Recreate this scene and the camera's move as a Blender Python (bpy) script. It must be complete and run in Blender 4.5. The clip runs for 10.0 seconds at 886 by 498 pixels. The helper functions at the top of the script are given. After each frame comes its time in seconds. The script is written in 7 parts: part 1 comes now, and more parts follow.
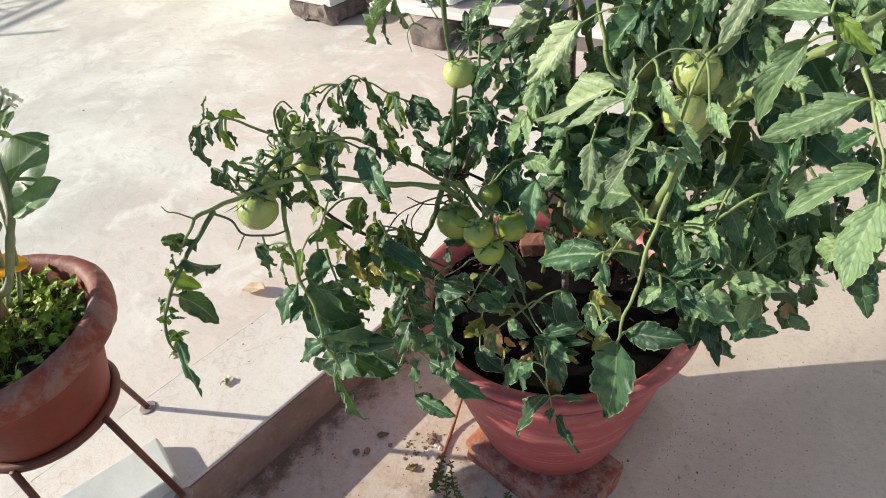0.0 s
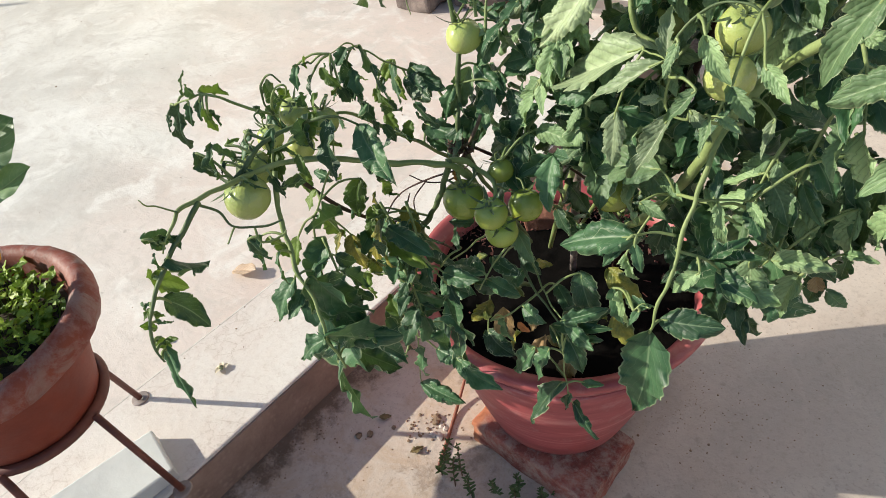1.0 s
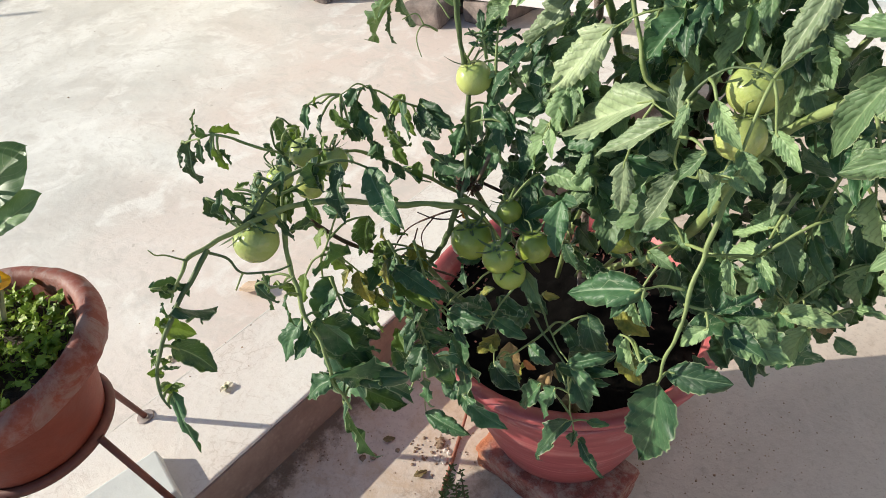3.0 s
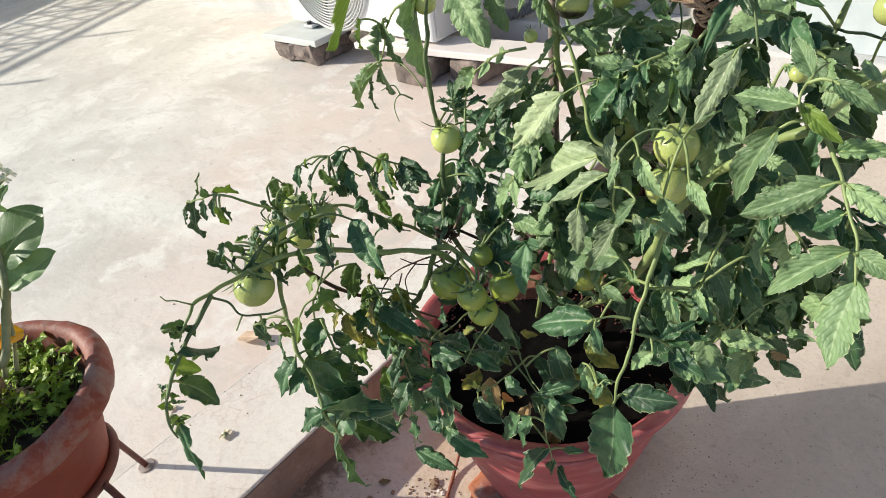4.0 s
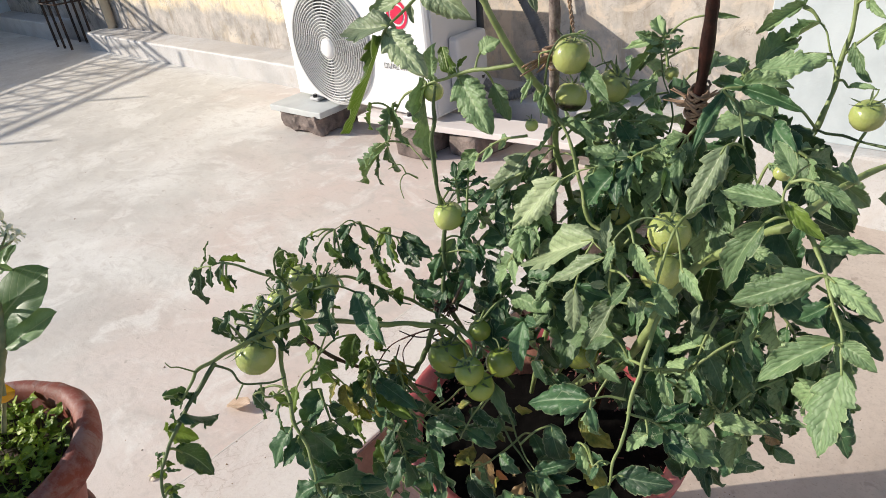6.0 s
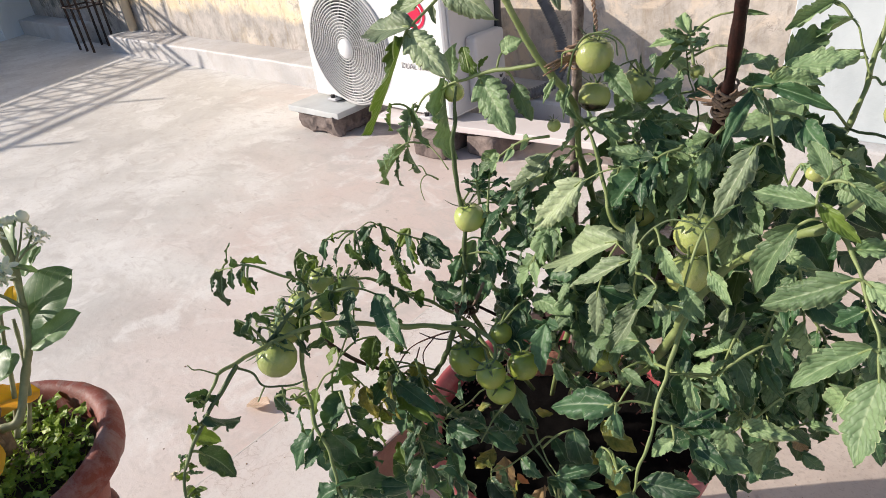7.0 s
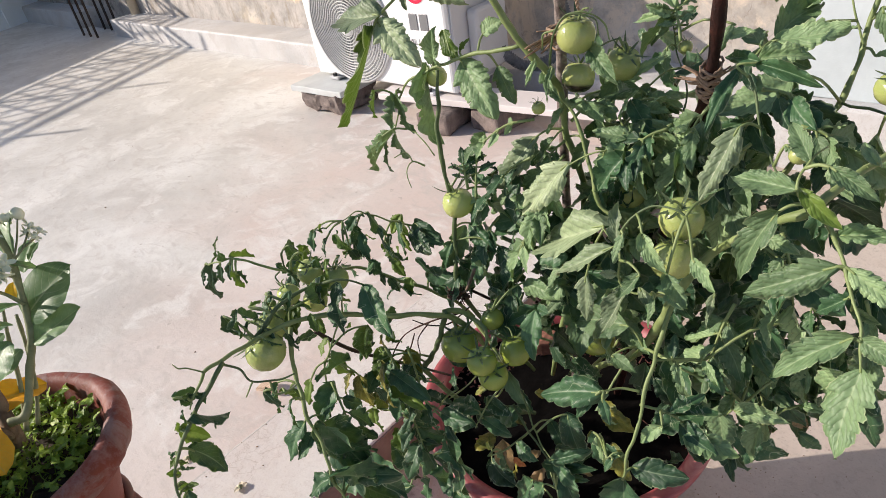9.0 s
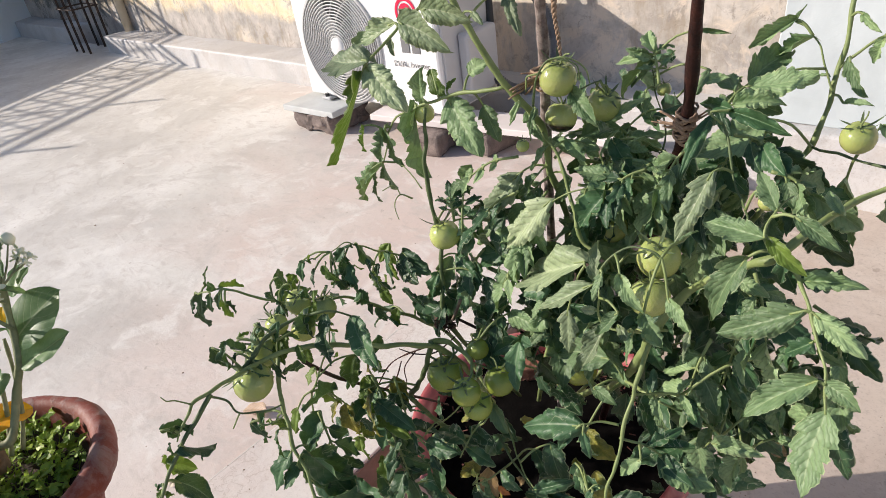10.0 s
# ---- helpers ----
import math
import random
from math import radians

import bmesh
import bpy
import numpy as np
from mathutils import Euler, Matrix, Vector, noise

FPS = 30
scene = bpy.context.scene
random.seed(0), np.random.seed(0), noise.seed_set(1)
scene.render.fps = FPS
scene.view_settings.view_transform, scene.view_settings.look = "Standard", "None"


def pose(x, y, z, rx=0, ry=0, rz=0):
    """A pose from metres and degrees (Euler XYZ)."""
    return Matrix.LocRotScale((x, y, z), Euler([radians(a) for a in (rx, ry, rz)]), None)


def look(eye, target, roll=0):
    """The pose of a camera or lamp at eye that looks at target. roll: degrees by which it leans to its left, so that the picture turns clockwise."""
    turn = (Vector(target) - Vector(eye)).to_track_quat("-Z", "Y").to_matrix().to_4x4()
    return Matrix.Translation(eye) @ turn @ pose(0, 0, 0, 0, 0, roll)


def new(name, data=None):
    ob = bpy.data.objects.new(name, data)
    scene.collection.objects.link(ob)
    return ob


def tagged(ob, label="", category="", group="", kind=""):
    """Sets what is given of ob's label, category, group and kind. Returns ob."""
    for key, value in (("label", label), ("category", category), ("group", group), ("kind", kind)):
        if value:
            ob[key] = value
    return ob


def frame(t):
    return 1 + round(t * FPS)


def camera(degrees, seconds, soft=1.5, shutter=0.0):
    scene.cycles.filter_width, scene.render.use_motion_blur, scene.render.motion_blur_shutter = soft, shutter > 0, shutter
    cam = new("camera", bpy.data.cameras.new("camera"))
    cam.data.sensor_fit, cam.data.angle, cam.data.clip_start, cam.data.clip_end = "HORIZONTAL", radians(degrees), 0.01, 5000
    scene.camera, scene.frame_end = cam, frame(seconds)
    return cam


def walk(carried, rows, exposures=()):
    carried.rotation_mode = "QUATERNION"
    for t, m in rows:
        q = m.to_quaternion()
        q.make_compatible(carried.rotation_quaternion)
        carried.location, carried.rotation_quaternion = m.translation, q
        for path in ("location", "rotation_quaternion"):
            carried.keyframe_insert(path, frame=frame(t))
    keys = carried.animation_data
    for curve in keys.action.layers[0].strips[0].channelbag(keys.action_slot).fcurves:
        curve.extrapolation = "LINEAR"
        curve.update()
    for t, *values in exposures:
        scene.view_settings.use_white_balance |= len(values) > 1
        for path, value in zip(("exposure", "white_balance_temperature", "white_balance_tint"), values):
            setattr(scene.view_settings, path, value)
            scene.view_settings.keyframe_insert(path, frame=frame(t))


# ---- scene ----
cam = camera(71.7, 10.0, soft=0.35)
PATH = [
    (0, (0.12, 0.292, 0.907), (-0.992, 1.364, -0.363), -7.3),
    (0.5, (0.104, 0.305, 0.897), (-0.957, 1.372, -0.42), -8.4),
    (1, (0.075, 0.314, 0.889), (-0.971, 1.35, -0.464), -8.6),
    (1.5, (0.072, 0.315, 0.905), (-0.989, 1.408, -0.391), -8.2),
    (2, (0.079, 0.318, 0.908), (-0.999, 1.368, -0.409), -8.8),
    (2.5, (0.071, 0.325, 0.913), (-1.028, 1.376, -0.386), -8.4),
    (2.7, (0.057, 0.335, 0.909), (-1.012, 1.352, -0.441), -8.3),
    (3.8, (0.104, 0.308, 0.935), (-0.986, 1.438, -0.303), -8.1),
    (4, (0.112, 0.307, 0.944), (-1.008, 1.434, -0.271), -9.0),
    (4.5, (0.139, 0.299, 0.963), (-1.052, 1.445, -0.162), -9.0),
    (5, (0.159, 0.289, 0.967), (-1.079, 1.506, -0.028), -8.7),
    (5.5, (0.143, 0.296, 0.97), (-1.057, 1.534, -0.043), -8.1),
    (5.7, (0.131, 0.293, 0.966), (-1.062, 1.534, -0.052), -6.7),
    (6.8, (0.093, 0.308, 0.952), (-1.045, 1.558, -0.116), -6.4),
    (7, (0.108, 0.297, 0.959), (-1.101, 1.512, -0.071), -7.1),
    (7.5, (0.146, 0.292, 0.971), (-1.131, 1.473, -0.018), -7.9),
    (8, (0.139, 0.303, 0.99), (-1.132, 1.485, -0.004), -8.1),
    (8.5, (0.12, 0.314, 0.968), (-1.097, 1.453, -0.138), -7.8),
    (9, (0.119, 0.323, 0.964), (-1.099, 1.469, -0.132), -9.8),
    (9.5, (0.12, 0.323, 0.974), (-1.109, 1.467, -0.113), -9.5),
    (10, (0.126, 0.326, 0.983), (-1.085, 1.517, -0.073), -8.7),
]
walk(cam, [(t, look(eye, target, roll)) for t, eye, target, roll in PATH], exposures=[(0, 0.43, 6330, 5), (3.8, 0.43, 6330, 5), (4.5, 0.40, 6330, 4), (5.0, 0.24, 6330, 9), (5.5, 0.19, 6330, 9), (7.0, 0.20, 6330, 14), (10, 0.20, 6330, 14)])


# ---- light ----
SUN_AZ, SUN_EL = radians(37), radians(25)
SUN_TO = Vector((math.cos(SUN_AZ) * math.cos(SUN_EL), math.sin(SUN_AZ) * math.cos(SUN_EL), -math.sin(SUN_EL)))
world = bpy.data.worlds.new("world")
scene.world = world
world.use_nodes = True
wn = world.node_tree.nodes
sky = wn.new("ShaderNodeTexSky")
sky.sky_type, sky.sun_disc = "NISHITA", False
sky.sun_elevation, sky.sun_rotation = SUN_EL, radians(233)
sky.dust_density = 0.7
world.node_tree.links.new(sky.outputs[0], wn["Background"].inputs[0])
wn["Background"].inputs[1].default_value = 0.112
sun = new("sun", bpy.data.lights.new("sun", "SUN"))
sun.data.energy, sun.data.angle, sun.data.color = 5.0, radians(0.5), (1.0, 0.90, 0.76)
sun.matrix_world = look((-6, -6, 6), Vector((-6, -6, 6)) + SUN_TO)


# ---- materials ----


class Nodes:
    """A small wrapper that builds a Principled material node by node."""

    def __init__(self, name):
        self.m = bpy.data.materials.new(name)
        self.m.use_nodes = True
        self.t = self.m.node_tree
        self.p = self.t.nodes["Principled BSDF"]

    def add(self, kind, **props):
        n = self.t.nodes.new("ShaderNode" + kind)
        for k, v in props.items():
            n.inputs[k].default_value = v
        return n

    def link(self, a, b):
        self.t.links.new(a, b)

    def coord(self, which="Object", scale=(1, 1, 1)):
        c = self.t.nodes.new("ShaderNodeTexCoord")
        mp = self.t.nodes.new("ShaderNodeMapping")
        mp.inputs["Scale"].default_value = scale
        self.link(c.outputs[which], mp.inputs["Vector"])
        return mp.outputs["Vector"]

    def noise(self, vec, scale, detail=6.0, rough=0.6, distort=0.0):
        n = self.add("TexNoise", Scale=scale, Detail=detail, Roughness=rough, Distortion=distort)
        self.link(vec, n.inputs["Vector"])
        return n.outputs["Fac"]

    def ramp(self, fac, stops):
        r = self.t.nodes.new("ShaderNodeValToRGB")
        e = r.color_ramp.elements
        while len(e) < len(stops):
            e.new(0.5)
        for el, (pos, col) in zip(e, stops):
            el.position = pos
            el.color = col if len(col) == 4 else (*col, 1.0)
        self.link(fac, r.inputs["Fac"])
        return r.outputs["Color"]

    def mask(self, fac, lo, hi):
        r = self.t.nodes.new("ShaderNodeMapRange")
        r.inputs["From Min"].default_value, r.inputs["From Max"].default_value = lo, hi
        self.link(fac, r.inputs["Value"])
        return r.outputs["Result"]

    def math(self, op, a, b):
        n = self.t.nodes.new("ShaderNodeMath")
        n.operation = op
        for i, v in enumerate((a, b)):
            if isinstance(v, (int, float)):
                n.inputs[i].default_value = v
            else:
                self.link(v, n.inputs[i])
        return n.outputs[0]

    def mix(self, fac, a, b, blend="MIX"):
        n = self.t.nodes.new("ShaderNodeMix")
        n.data_type, n.blend_type = "RGBA", blend
        for sock, v in ((n.inputs[0], fac), (n.inputs[6], a), (n.inputs[7], b)):
            if isinstance(v, (int, float)):
                sock.default_value = v
            elif isinstance(v, tuple):
                sock.default_value = v if len(v) == 4 else (*v, 1.0)
            else:
                self.link(v, sock)
        return n.outputs[2]

    def bump(self, height, strength, dist):
        b = self.add("Bump", Strength=strength, Distance=dist)
        self.link(height, b.inputs["Height"])
        prev = self.p.inputs["Normal"]
        if prev.is_linked:
            self.link(prev.links[0].from_socket, b.inputs["Normal"])
        self.link(b.outputs[0], prev)

    def done(self, color=None, rough=None, **props):
        if color is not None:
            if isinstance(color, tuple):
                self.p.inputs["Base Color"].default_value = color if len(color) == 4 else (*color, 1.0)
            else:
                self.link(color, self.p.inputs["Base Color"])
        if rough is not None:
            if isinstance(rough, (int, float)):
                self.p.inputs["Roughness"].default_value = rough
            else:
                self.link(rough, self.p.inputs["Roughness"])
        for k, v in props.items():
            self.p.inputs[k].default_value = v
        return self.m


def rgb_random(n, color, amount):
    """Vary a colour from object to object."""
    info = n.t.nodes.new("ShaderNodeObjectInfo")
    hsv = n.t.nodes.new("ShaderNodeHueSaturation")
    n.link(n.mask(info.outputs["Random"], 0.0, 1.0), hsv.inputs["Value"])
    m = hsv.inputs["Value"].links[0].from_node
    m.inputs["To Min"].default_value, m.inputs["To Max"].default_value = 1 - amount, 1 + amount
    n.link(color, hsv.inputs["Color"])
    return hsv.outputs["Color"]


def concrete(name, light, dark, stain, dirt, grain=1.0, craze=0.0, soil=None):
    n = Nodes(name)
    v = n.coord("Object")
    vs = n.coord("Object", (1.0, 0.45, 1.0))
    big = n.noise(vs, 2.1, 5, 0.6, 0.6)
    mid = n.noise(v, 7.5, 6, 0.65, 0.8)
    fine = n.noise(v, 60, 5, 0.7)
    grit = n.noise(v, 380, 2, 0.6)
    c = n.ramp(big, [(0.36, dark), (0.50, light), (0.66, light)])
    c = n.mix(n.math("MULTIPLY", n.mask(mid, 0.50, 0.68), 0.85), c, stain)
    cloud = n.noise(vs, 5.2, 7, 0.7, 1.2)
    c = n.mix(n.math("MULTIPLY", n.mask(cloud, 0.54, 0.66), 0.7), c, light)
    c = n.mix(n.math("MULTIPLY", n.mask(n.noise(v, 17, 6, 0.7, 0.5), 0.55, 0.7), 0.45), c, dark)
    c = n.mix(n.math("MULTIPLY", n.mask(fine, 0.5, 0.75), 0.35), c, dirt)
    c = n.mix(n.math("MULTIPLY", n.mask(n.noise(v, 150, 3, 0.6), 0.56, 0.68), 0.22 * grain), c, dirt)
    spots = n.noise(v, 34, 3, 0.5)
    c = n.mix(n.math("MULTIPLY", n.mask(spots, 0.69, 0.74), 0.45), c, dirt)
    c = n.mix(n.math("MULTIPLY", n.mask(n.noise(v, 1.3, 5, 0.65, 0.8), 0.48, 0.62), 0.55), c, stain)
    if craze:
        cell = n.add("TexVoronoi", Scale=42.0)
        cell.feature = "DISTANCE_TO_EDGE"
        n.link(n.mix(0.06, v, n.noise(v, 30, 4, 0.7)), cell.inputs["Vector"])
        lines = n.math("MULTIPLY", n.mask(cell.outputs["Distance"], 0.06, 0.0), n.mask(mid, 0.45, 0.6))
        c = n.mix(n.math("MULTIPLY", lines, craze), c, dirt)
    if soil:
        sep = n.t.nodes.new("ShaderNodeSeparateXYZ")
        n.link(v, sep.inputs[0])
        near_kerb = n.mask(sep.outputs[0], 0.0, -0.3)
        c = n.mix(n.math("MULTIPLY", n.math("MULTIPLY", n.mask(n.noise(v, 11, 6, 0.75, 0.6), 0.42, 0.62), near_kerb), 0.75), c, (0.46, 0.335, 0.235))
        grime = n.math("MULTIPLY", n.mask(n.noise(v, 5.5, 7, 0.75, 0.6), 0.52, 0.60), n.mask(n.noise(v, 48, 5, 0.75), 0.42, 0.60))
        c = n.mix(n.math("MULTIPLY", n.math("MULTIPLY", grime, near_kerb), 0.55), c, (0.17, 0.115, 0.08))
        drift = n.math("ADD", n.mask(sep.outputs[0], -0.52, -0.62), n.math("MULTIPLY", n.math("SUBTRACT", n.noise(v, 24, 6, 0.75), 0.5), 2.6))
        c = n.mix(n.math("MULTIPLY", n.mask(drift, 0.35, 0.90), 0.8), c, soil)
    n.bump(grit, 0.12 * grain, 0.0015)
    n.bump(fine, 0.25 * grain, 0.003)
    n.bump(mid, 0.15 * grain, 0.01)
    r = n.mask(mid, 0.2, 0.8)
    r.node.inputs["To Min"].default_value, r.node.inputs["To Max"].default_value = 0.42, 0.72
    return n.done(c, r)


def floor_material():
    """Pale trowelled cement: soft white blooms and grey clouds, a worn pinkish field, scuffs, grit and hairline cracks."""
    n = Nodes("cement_floor")
    v = n.coord("Object")
    sep = n.t.nodes.new("ShaderNodeSeparateXYZ")
    n.link(v, sep.inputs[0])
    big, mid = n.noise(v, 1.7, 5, 0.58, 0.5), n.noise(v, 6.0, 6, 0.62, 0.9)
    scuff = n.noise(n.coord("Object", (1.0, 2.2, 1.0)), 9.0, 6, 0.66, 1.0)
    fine, grit = n.noise(v, 55, 5, 0.7), n.noise(v, 380, 2, 0.6)
    c = n.ramp(big, [(0.34, (0.555, 0.535, 0.50)), (0.50, (0.655, 0.635, 0.595)), (0.64, (0.75, 0.735, 0.70))])
    pink = n.math("ADD", n.math("ADD", n.math("MULTIPLY", sep.outputs[0], 0.62), n.math("MULTIPLY", sep.outputs[1], 0.55)), n.math("MULTIPLY", n.math("SUBTRACT", n.noise(v, 1.5, 6, 0.62, 0.7), 0.5), 1.8))
    c = n.mix(n.math("MULTIPLY", n.mask(pink, -0.72, 0.10), 0.9), c, (0.635, 0.520, 0.468))
    c = n.mix(n.math("MULTIPLY", n.mask(mid, 0.52, 0.64), 0.60), c, (0.80, 0.785, 0.75))
    c = n.mix(n.math("MULTIPLY", n.mask(n.noise(v, 3.3, 7, 0.66, 1.1), 0.47, 0.36), 0.50), c, (0.50, 0.47, 0.435))
    c = n.mix(n.math("MULTIPLY", n.mask(scuff, 0.54, 0.66), 0.42), c, (0.50, 0.455, 0.415))
    c = n.mix(n.math("MULTIPLY", n.mask(n.noise(v, 22, 6, 0.72, 0.4), 0.56, 0.70), 0.30), c, (0.47, 0.43, 0.39))
    c = n.mix(n.math("MULTIPLY", n.mask(fine, 0.52, 0.75), 0.28), c, (0.44, 0.39, 0.35))
    c = n.mix(n.math("MULTIPLY", n.mask(n.noise(v, 30, 3, 0.5), 0.70, 0.75), 0.5), c, (0.36, 0.31, 0.27))
    vein = n.noise(v, 5.0, 6, 0.7, 0.8)
    line = n.mask(n.math("ABSOLUTE", n.math("SUBTRACT", vein, 0.5), 0.0), 0.005, 0.001)
    c = n.mix(n.math("MULTIPLY", n.math("MULTIPLY", line, n.mask(big, 0.48, 0.60)), 0.22), c, (0.38, 0.33, 0.29))
    n.bump(grit, 0.18, 0.0015)
    n.bump(fine, 0.35, 0.003)
    n.bump(scuff, 0.22, 0.006)
    r = n.mask(mid, 0.2, 0.8)
    r.node.inputs["To Min"].default_value, r.node.inputs["To Max"].default_value = 0.48, 0.75
    return n.done(c, r)


M_FLOOR = floor_material()
M_BAND = concrete("cement_band", (0.71, 0.675, 0.635), (0.59, 0.555, 0.515), (0.63, 0.555, 0.515), (0.45, 0.38, 0.33), 1.2, 0.65)
M_LOW = concrete("cement_low_floor", (0.57, 0.490, 0.425), (0.43, 0.365, 0.315), (0.49, 0.405, 0.345), (0.20, 0.15, 0.12), 1.4, 0.0, (0.11, 0.07, 0.045))


def kerb_material():
    n = Nodes("kerb_plaster")
    v = n.coord("Object")
    vor = n.add("TexVoronoi", Scale=85.0)
    n.link(v, vor.inputs["Vector"])
    blotch = n.noise(v, 9, 5, 0.6)
    chips = n.math("MULTIPLY", n.mask(vor.outputs["Distance"], 0.5, 0.1), n.mask(blotch, 0.48, 0.62))
    c = n.ramp(n.noise(v, 14, 5, 0.7), [(0.3, (0.18, 0.120, 0.097)), (0.7, (0.31, 0.22, 0.18))])
    c = n.mix(n.math("MULTIPLY", chips, 0.6), c, (0.46, 0.35, 0.29))
    n.bump(n.noise(v, 70, 4, 0.7), 0.4, 0.003)
    return n.done(c, 0.6)


M_KERB = kerb_material()


def wall_material():
    n = Nodes("peeling_wall_paint")
    v = n.coord("Object")
    geo = n.t.nodes.new("ShaderNodeSeparateXYZ")
    n.link(v, geo.inputs[0])
    wav = n.noise(v, 3.2, 6, 0.65)
    patch = n.noise(v, 9.0, 6, 0.7, 0.6)
    fine = n.noise(v, 55, 5, 0.7)
    paint = n.ramp(patch, [(0.34, (0.78, 0.60, 0.38)), (0.50, (0.81, 0.68, 0.48)), (0.60, (0.72, 0.66, 0.56))])
    cement = n.ramp(n.noise(v, 5, 6, 0.7), [(0.34, (0.30, 0.275, 0.255)), (0.5, (0.46, 0.425, 0.39)), (0.66, (0.60, 0.55, 0.505))])
    edge = n.math("ADD", geo.outputs[2], n.math("MULTIPLY", n.math("SUBTRACT", wav, 0.5), 0.35))
    side = n.math("MULTIPLY", n.mask(geo.outputs[0], -2.6, -1.9), 0.9)
    lower = n.math("MULTIPLY", n.mask(edge, 0.35, 0.30), n.mask(n.noise(v, 2.2, 4, 0.6), 0.80, 0.6))
    lower = n.math("MAXIMUM", lower, side)
    c = n.mix(lower, paint, cement)
    c = n.mix(n.math("MULTIPLY", n.mask(patch, 0.60, 0.64), 0.7), c, (0.40, 0.35, 0.29))
    drip = n.noise(n.coord("Object", (5, 5, 1.4)), 3.0, 4, 0.7)
    c = n.mix(n.math("MULTIPLY", n.mask(drip, 0.52, 0.68), 0.65), c, (0.30, 0.24, 0.17))
    c = n.mix(n.math("MULTIPLY", n.mask(n.noise(v, 26, 6, 0.75), 0.54, 0.66), 0.5), c, (0.34, 0.30, 0.26))
    moss = n.math("MULTIPLY", n.mask(geo.outputs[0], -5.2, -5.7), n.mask(n.math("ADD", n.noise(v, 4, 7, 0.75), n.math("MULTIPLY", n.mask(edge, 0.2, 0.4), 0.12)), 0.50, 0.60))
    c = n.mix(n.math("MULTIPLY", moss, 0.85), c, (0.085, 0.085, 0.075))
    bare = n.mask(geo.outputs[0], -2.4, -1.6)
    c = n.mix(n.math("MULTIPLY", n.math("MULTIPLY", n.mask(n.noise(v, 4.5, 7, 0.7, 0.8), 0.50, 0.58), bare), 0.75), c, (0.66, 0.56, 0.45))
    c = n.mix(n.math("MULTIPLY", n.math("MULTIPLY", n.mask(n.noise(v, 13, 6, 0.75, 0.6), 0.56, 0.66), bare), 0.7), c, (0.27, 0.235, 0.21))
    crack = n.add("TexVoronoi", Scale=5.5)
    crack.feature = "DISTANCE_TO_EDGE"
    n.link(n.mix(0.12, v, n.noise(v, 9, 5, 0.7)), crack.inputs["Vector"])
    line = n.math("MULTIPLY", n.mask(crack.outputs["Distance"], 0.012, 0.0), n.mask(wav, 0.5, 0.6))
    c = n.mix(n.math("MULTIPLY", line, 0.6), c, (0.22, 0.18, 0.15))
    n.bump(fine, 0.4, 0.004)
    n.bump(patch, 0.5, 0.008)
    return n.done(c, 0.85)


M_WALL = wall_material()
M_STEP = concrete("step_cement", (0.60, 0.59, 0.585), (0.47, 0.465, 0.46), (0.53, 0.50, 0.475), (0.33, 0.28, 0.24), 1.5)


def plain(name, a, b, scale, rough, bump=0.0, dist=0.002, metal=0.0, **props):
    """Two close tones mixed by noise at two scales, with fine relief."""
    n = Nodes(name)
    v = n.coord("Object")
    c = n.ramp(n.noise(v, scale, 6, 0.65, 0.4), [(0.32, a), (0.68, b)])
    if bump:
        n.bump(n.noise(v, scale * 6, 4, 0.65), bump, dist)
    return n.done(c, rough, Metallic=metal, **props)


M_WHITEWASH = plain("blue_white_wash", (0.80, 0.86, 0.90), (0.86, 0.91, 0.94), 3, 0.8, 0.2)
M_MARBLE = plain("rough_marble", (0.46, 0.475, 0.475), (0.62, 0.64, 0.63), 5, 0.55, 0.3, 0.004)
M_SLAB = plain("leaning_rough_marble", (0.44, 0.49, 0.505), (0.55, 0.60, 0.615), 4, 0.6, 0.35, 0.006)
M_BOARD = plain("white_board", (0.70, 0.64, 0.62), (0.78, 0.72, 0.70), 6, 0.5, 0.1)
M_BRICK = plain("old_brick", (0.10, 0.080, 0.072), (0.29, 0.230, 0.205), 16, 0.9, 0.8, 0.006)
M_REBAR = plain("rusty_rebar", (0.035, 0.025, 0.02), (0.09, 0.055, 0.04), 30, 0.75, 0.4, 0.001, 0.3)
M_ACWHITE = plain("white_painted_steel", (0.80, 0.80, 0.80), (0.84, 0.84, 0.83), 6, 0.35)
M_ACGREY = plain("grey_plastic", (0.50, 0.50, 0.51), (0.55, 0.55, 0.56), 6, 0.45)
M_ACDARK = plain("dark_fan_cavity", (0.24, 0.24, 0.245), (0.32, 0.32, 0.325), 6, 0.6)
M_GRILLE = plain("grey_grille_plastic", (0.55, 0.55, 0.54), (0.60, 0.60, 0.59), 8, 0.4)
M_RED = plain("crimson_print", (0.62, 0.01, 0.06), (0.66, 0.015, 0.07), 8, 0.35)
M_PRINT = plain("grey_print", (0.16, 0.16, 0.165), (0.20, 0.20, 0.205), 8, 0.4)
M_BLACK = plain("black_rubber", (0.015, 0.015, 0.017), (0.035, 0.035, 0.037), 20, 0.5, 0.2)
M_HOSE = plain("grey_hose", (0.10, 0.105, 0.115), (0.17, 0.175, 0.19), 20, 0.45)
M_RAIL = plain("painted_rail_steel", (0.20, 0.20, 0.21), (0.28, 0.27, 0.26), 15, 0.5)


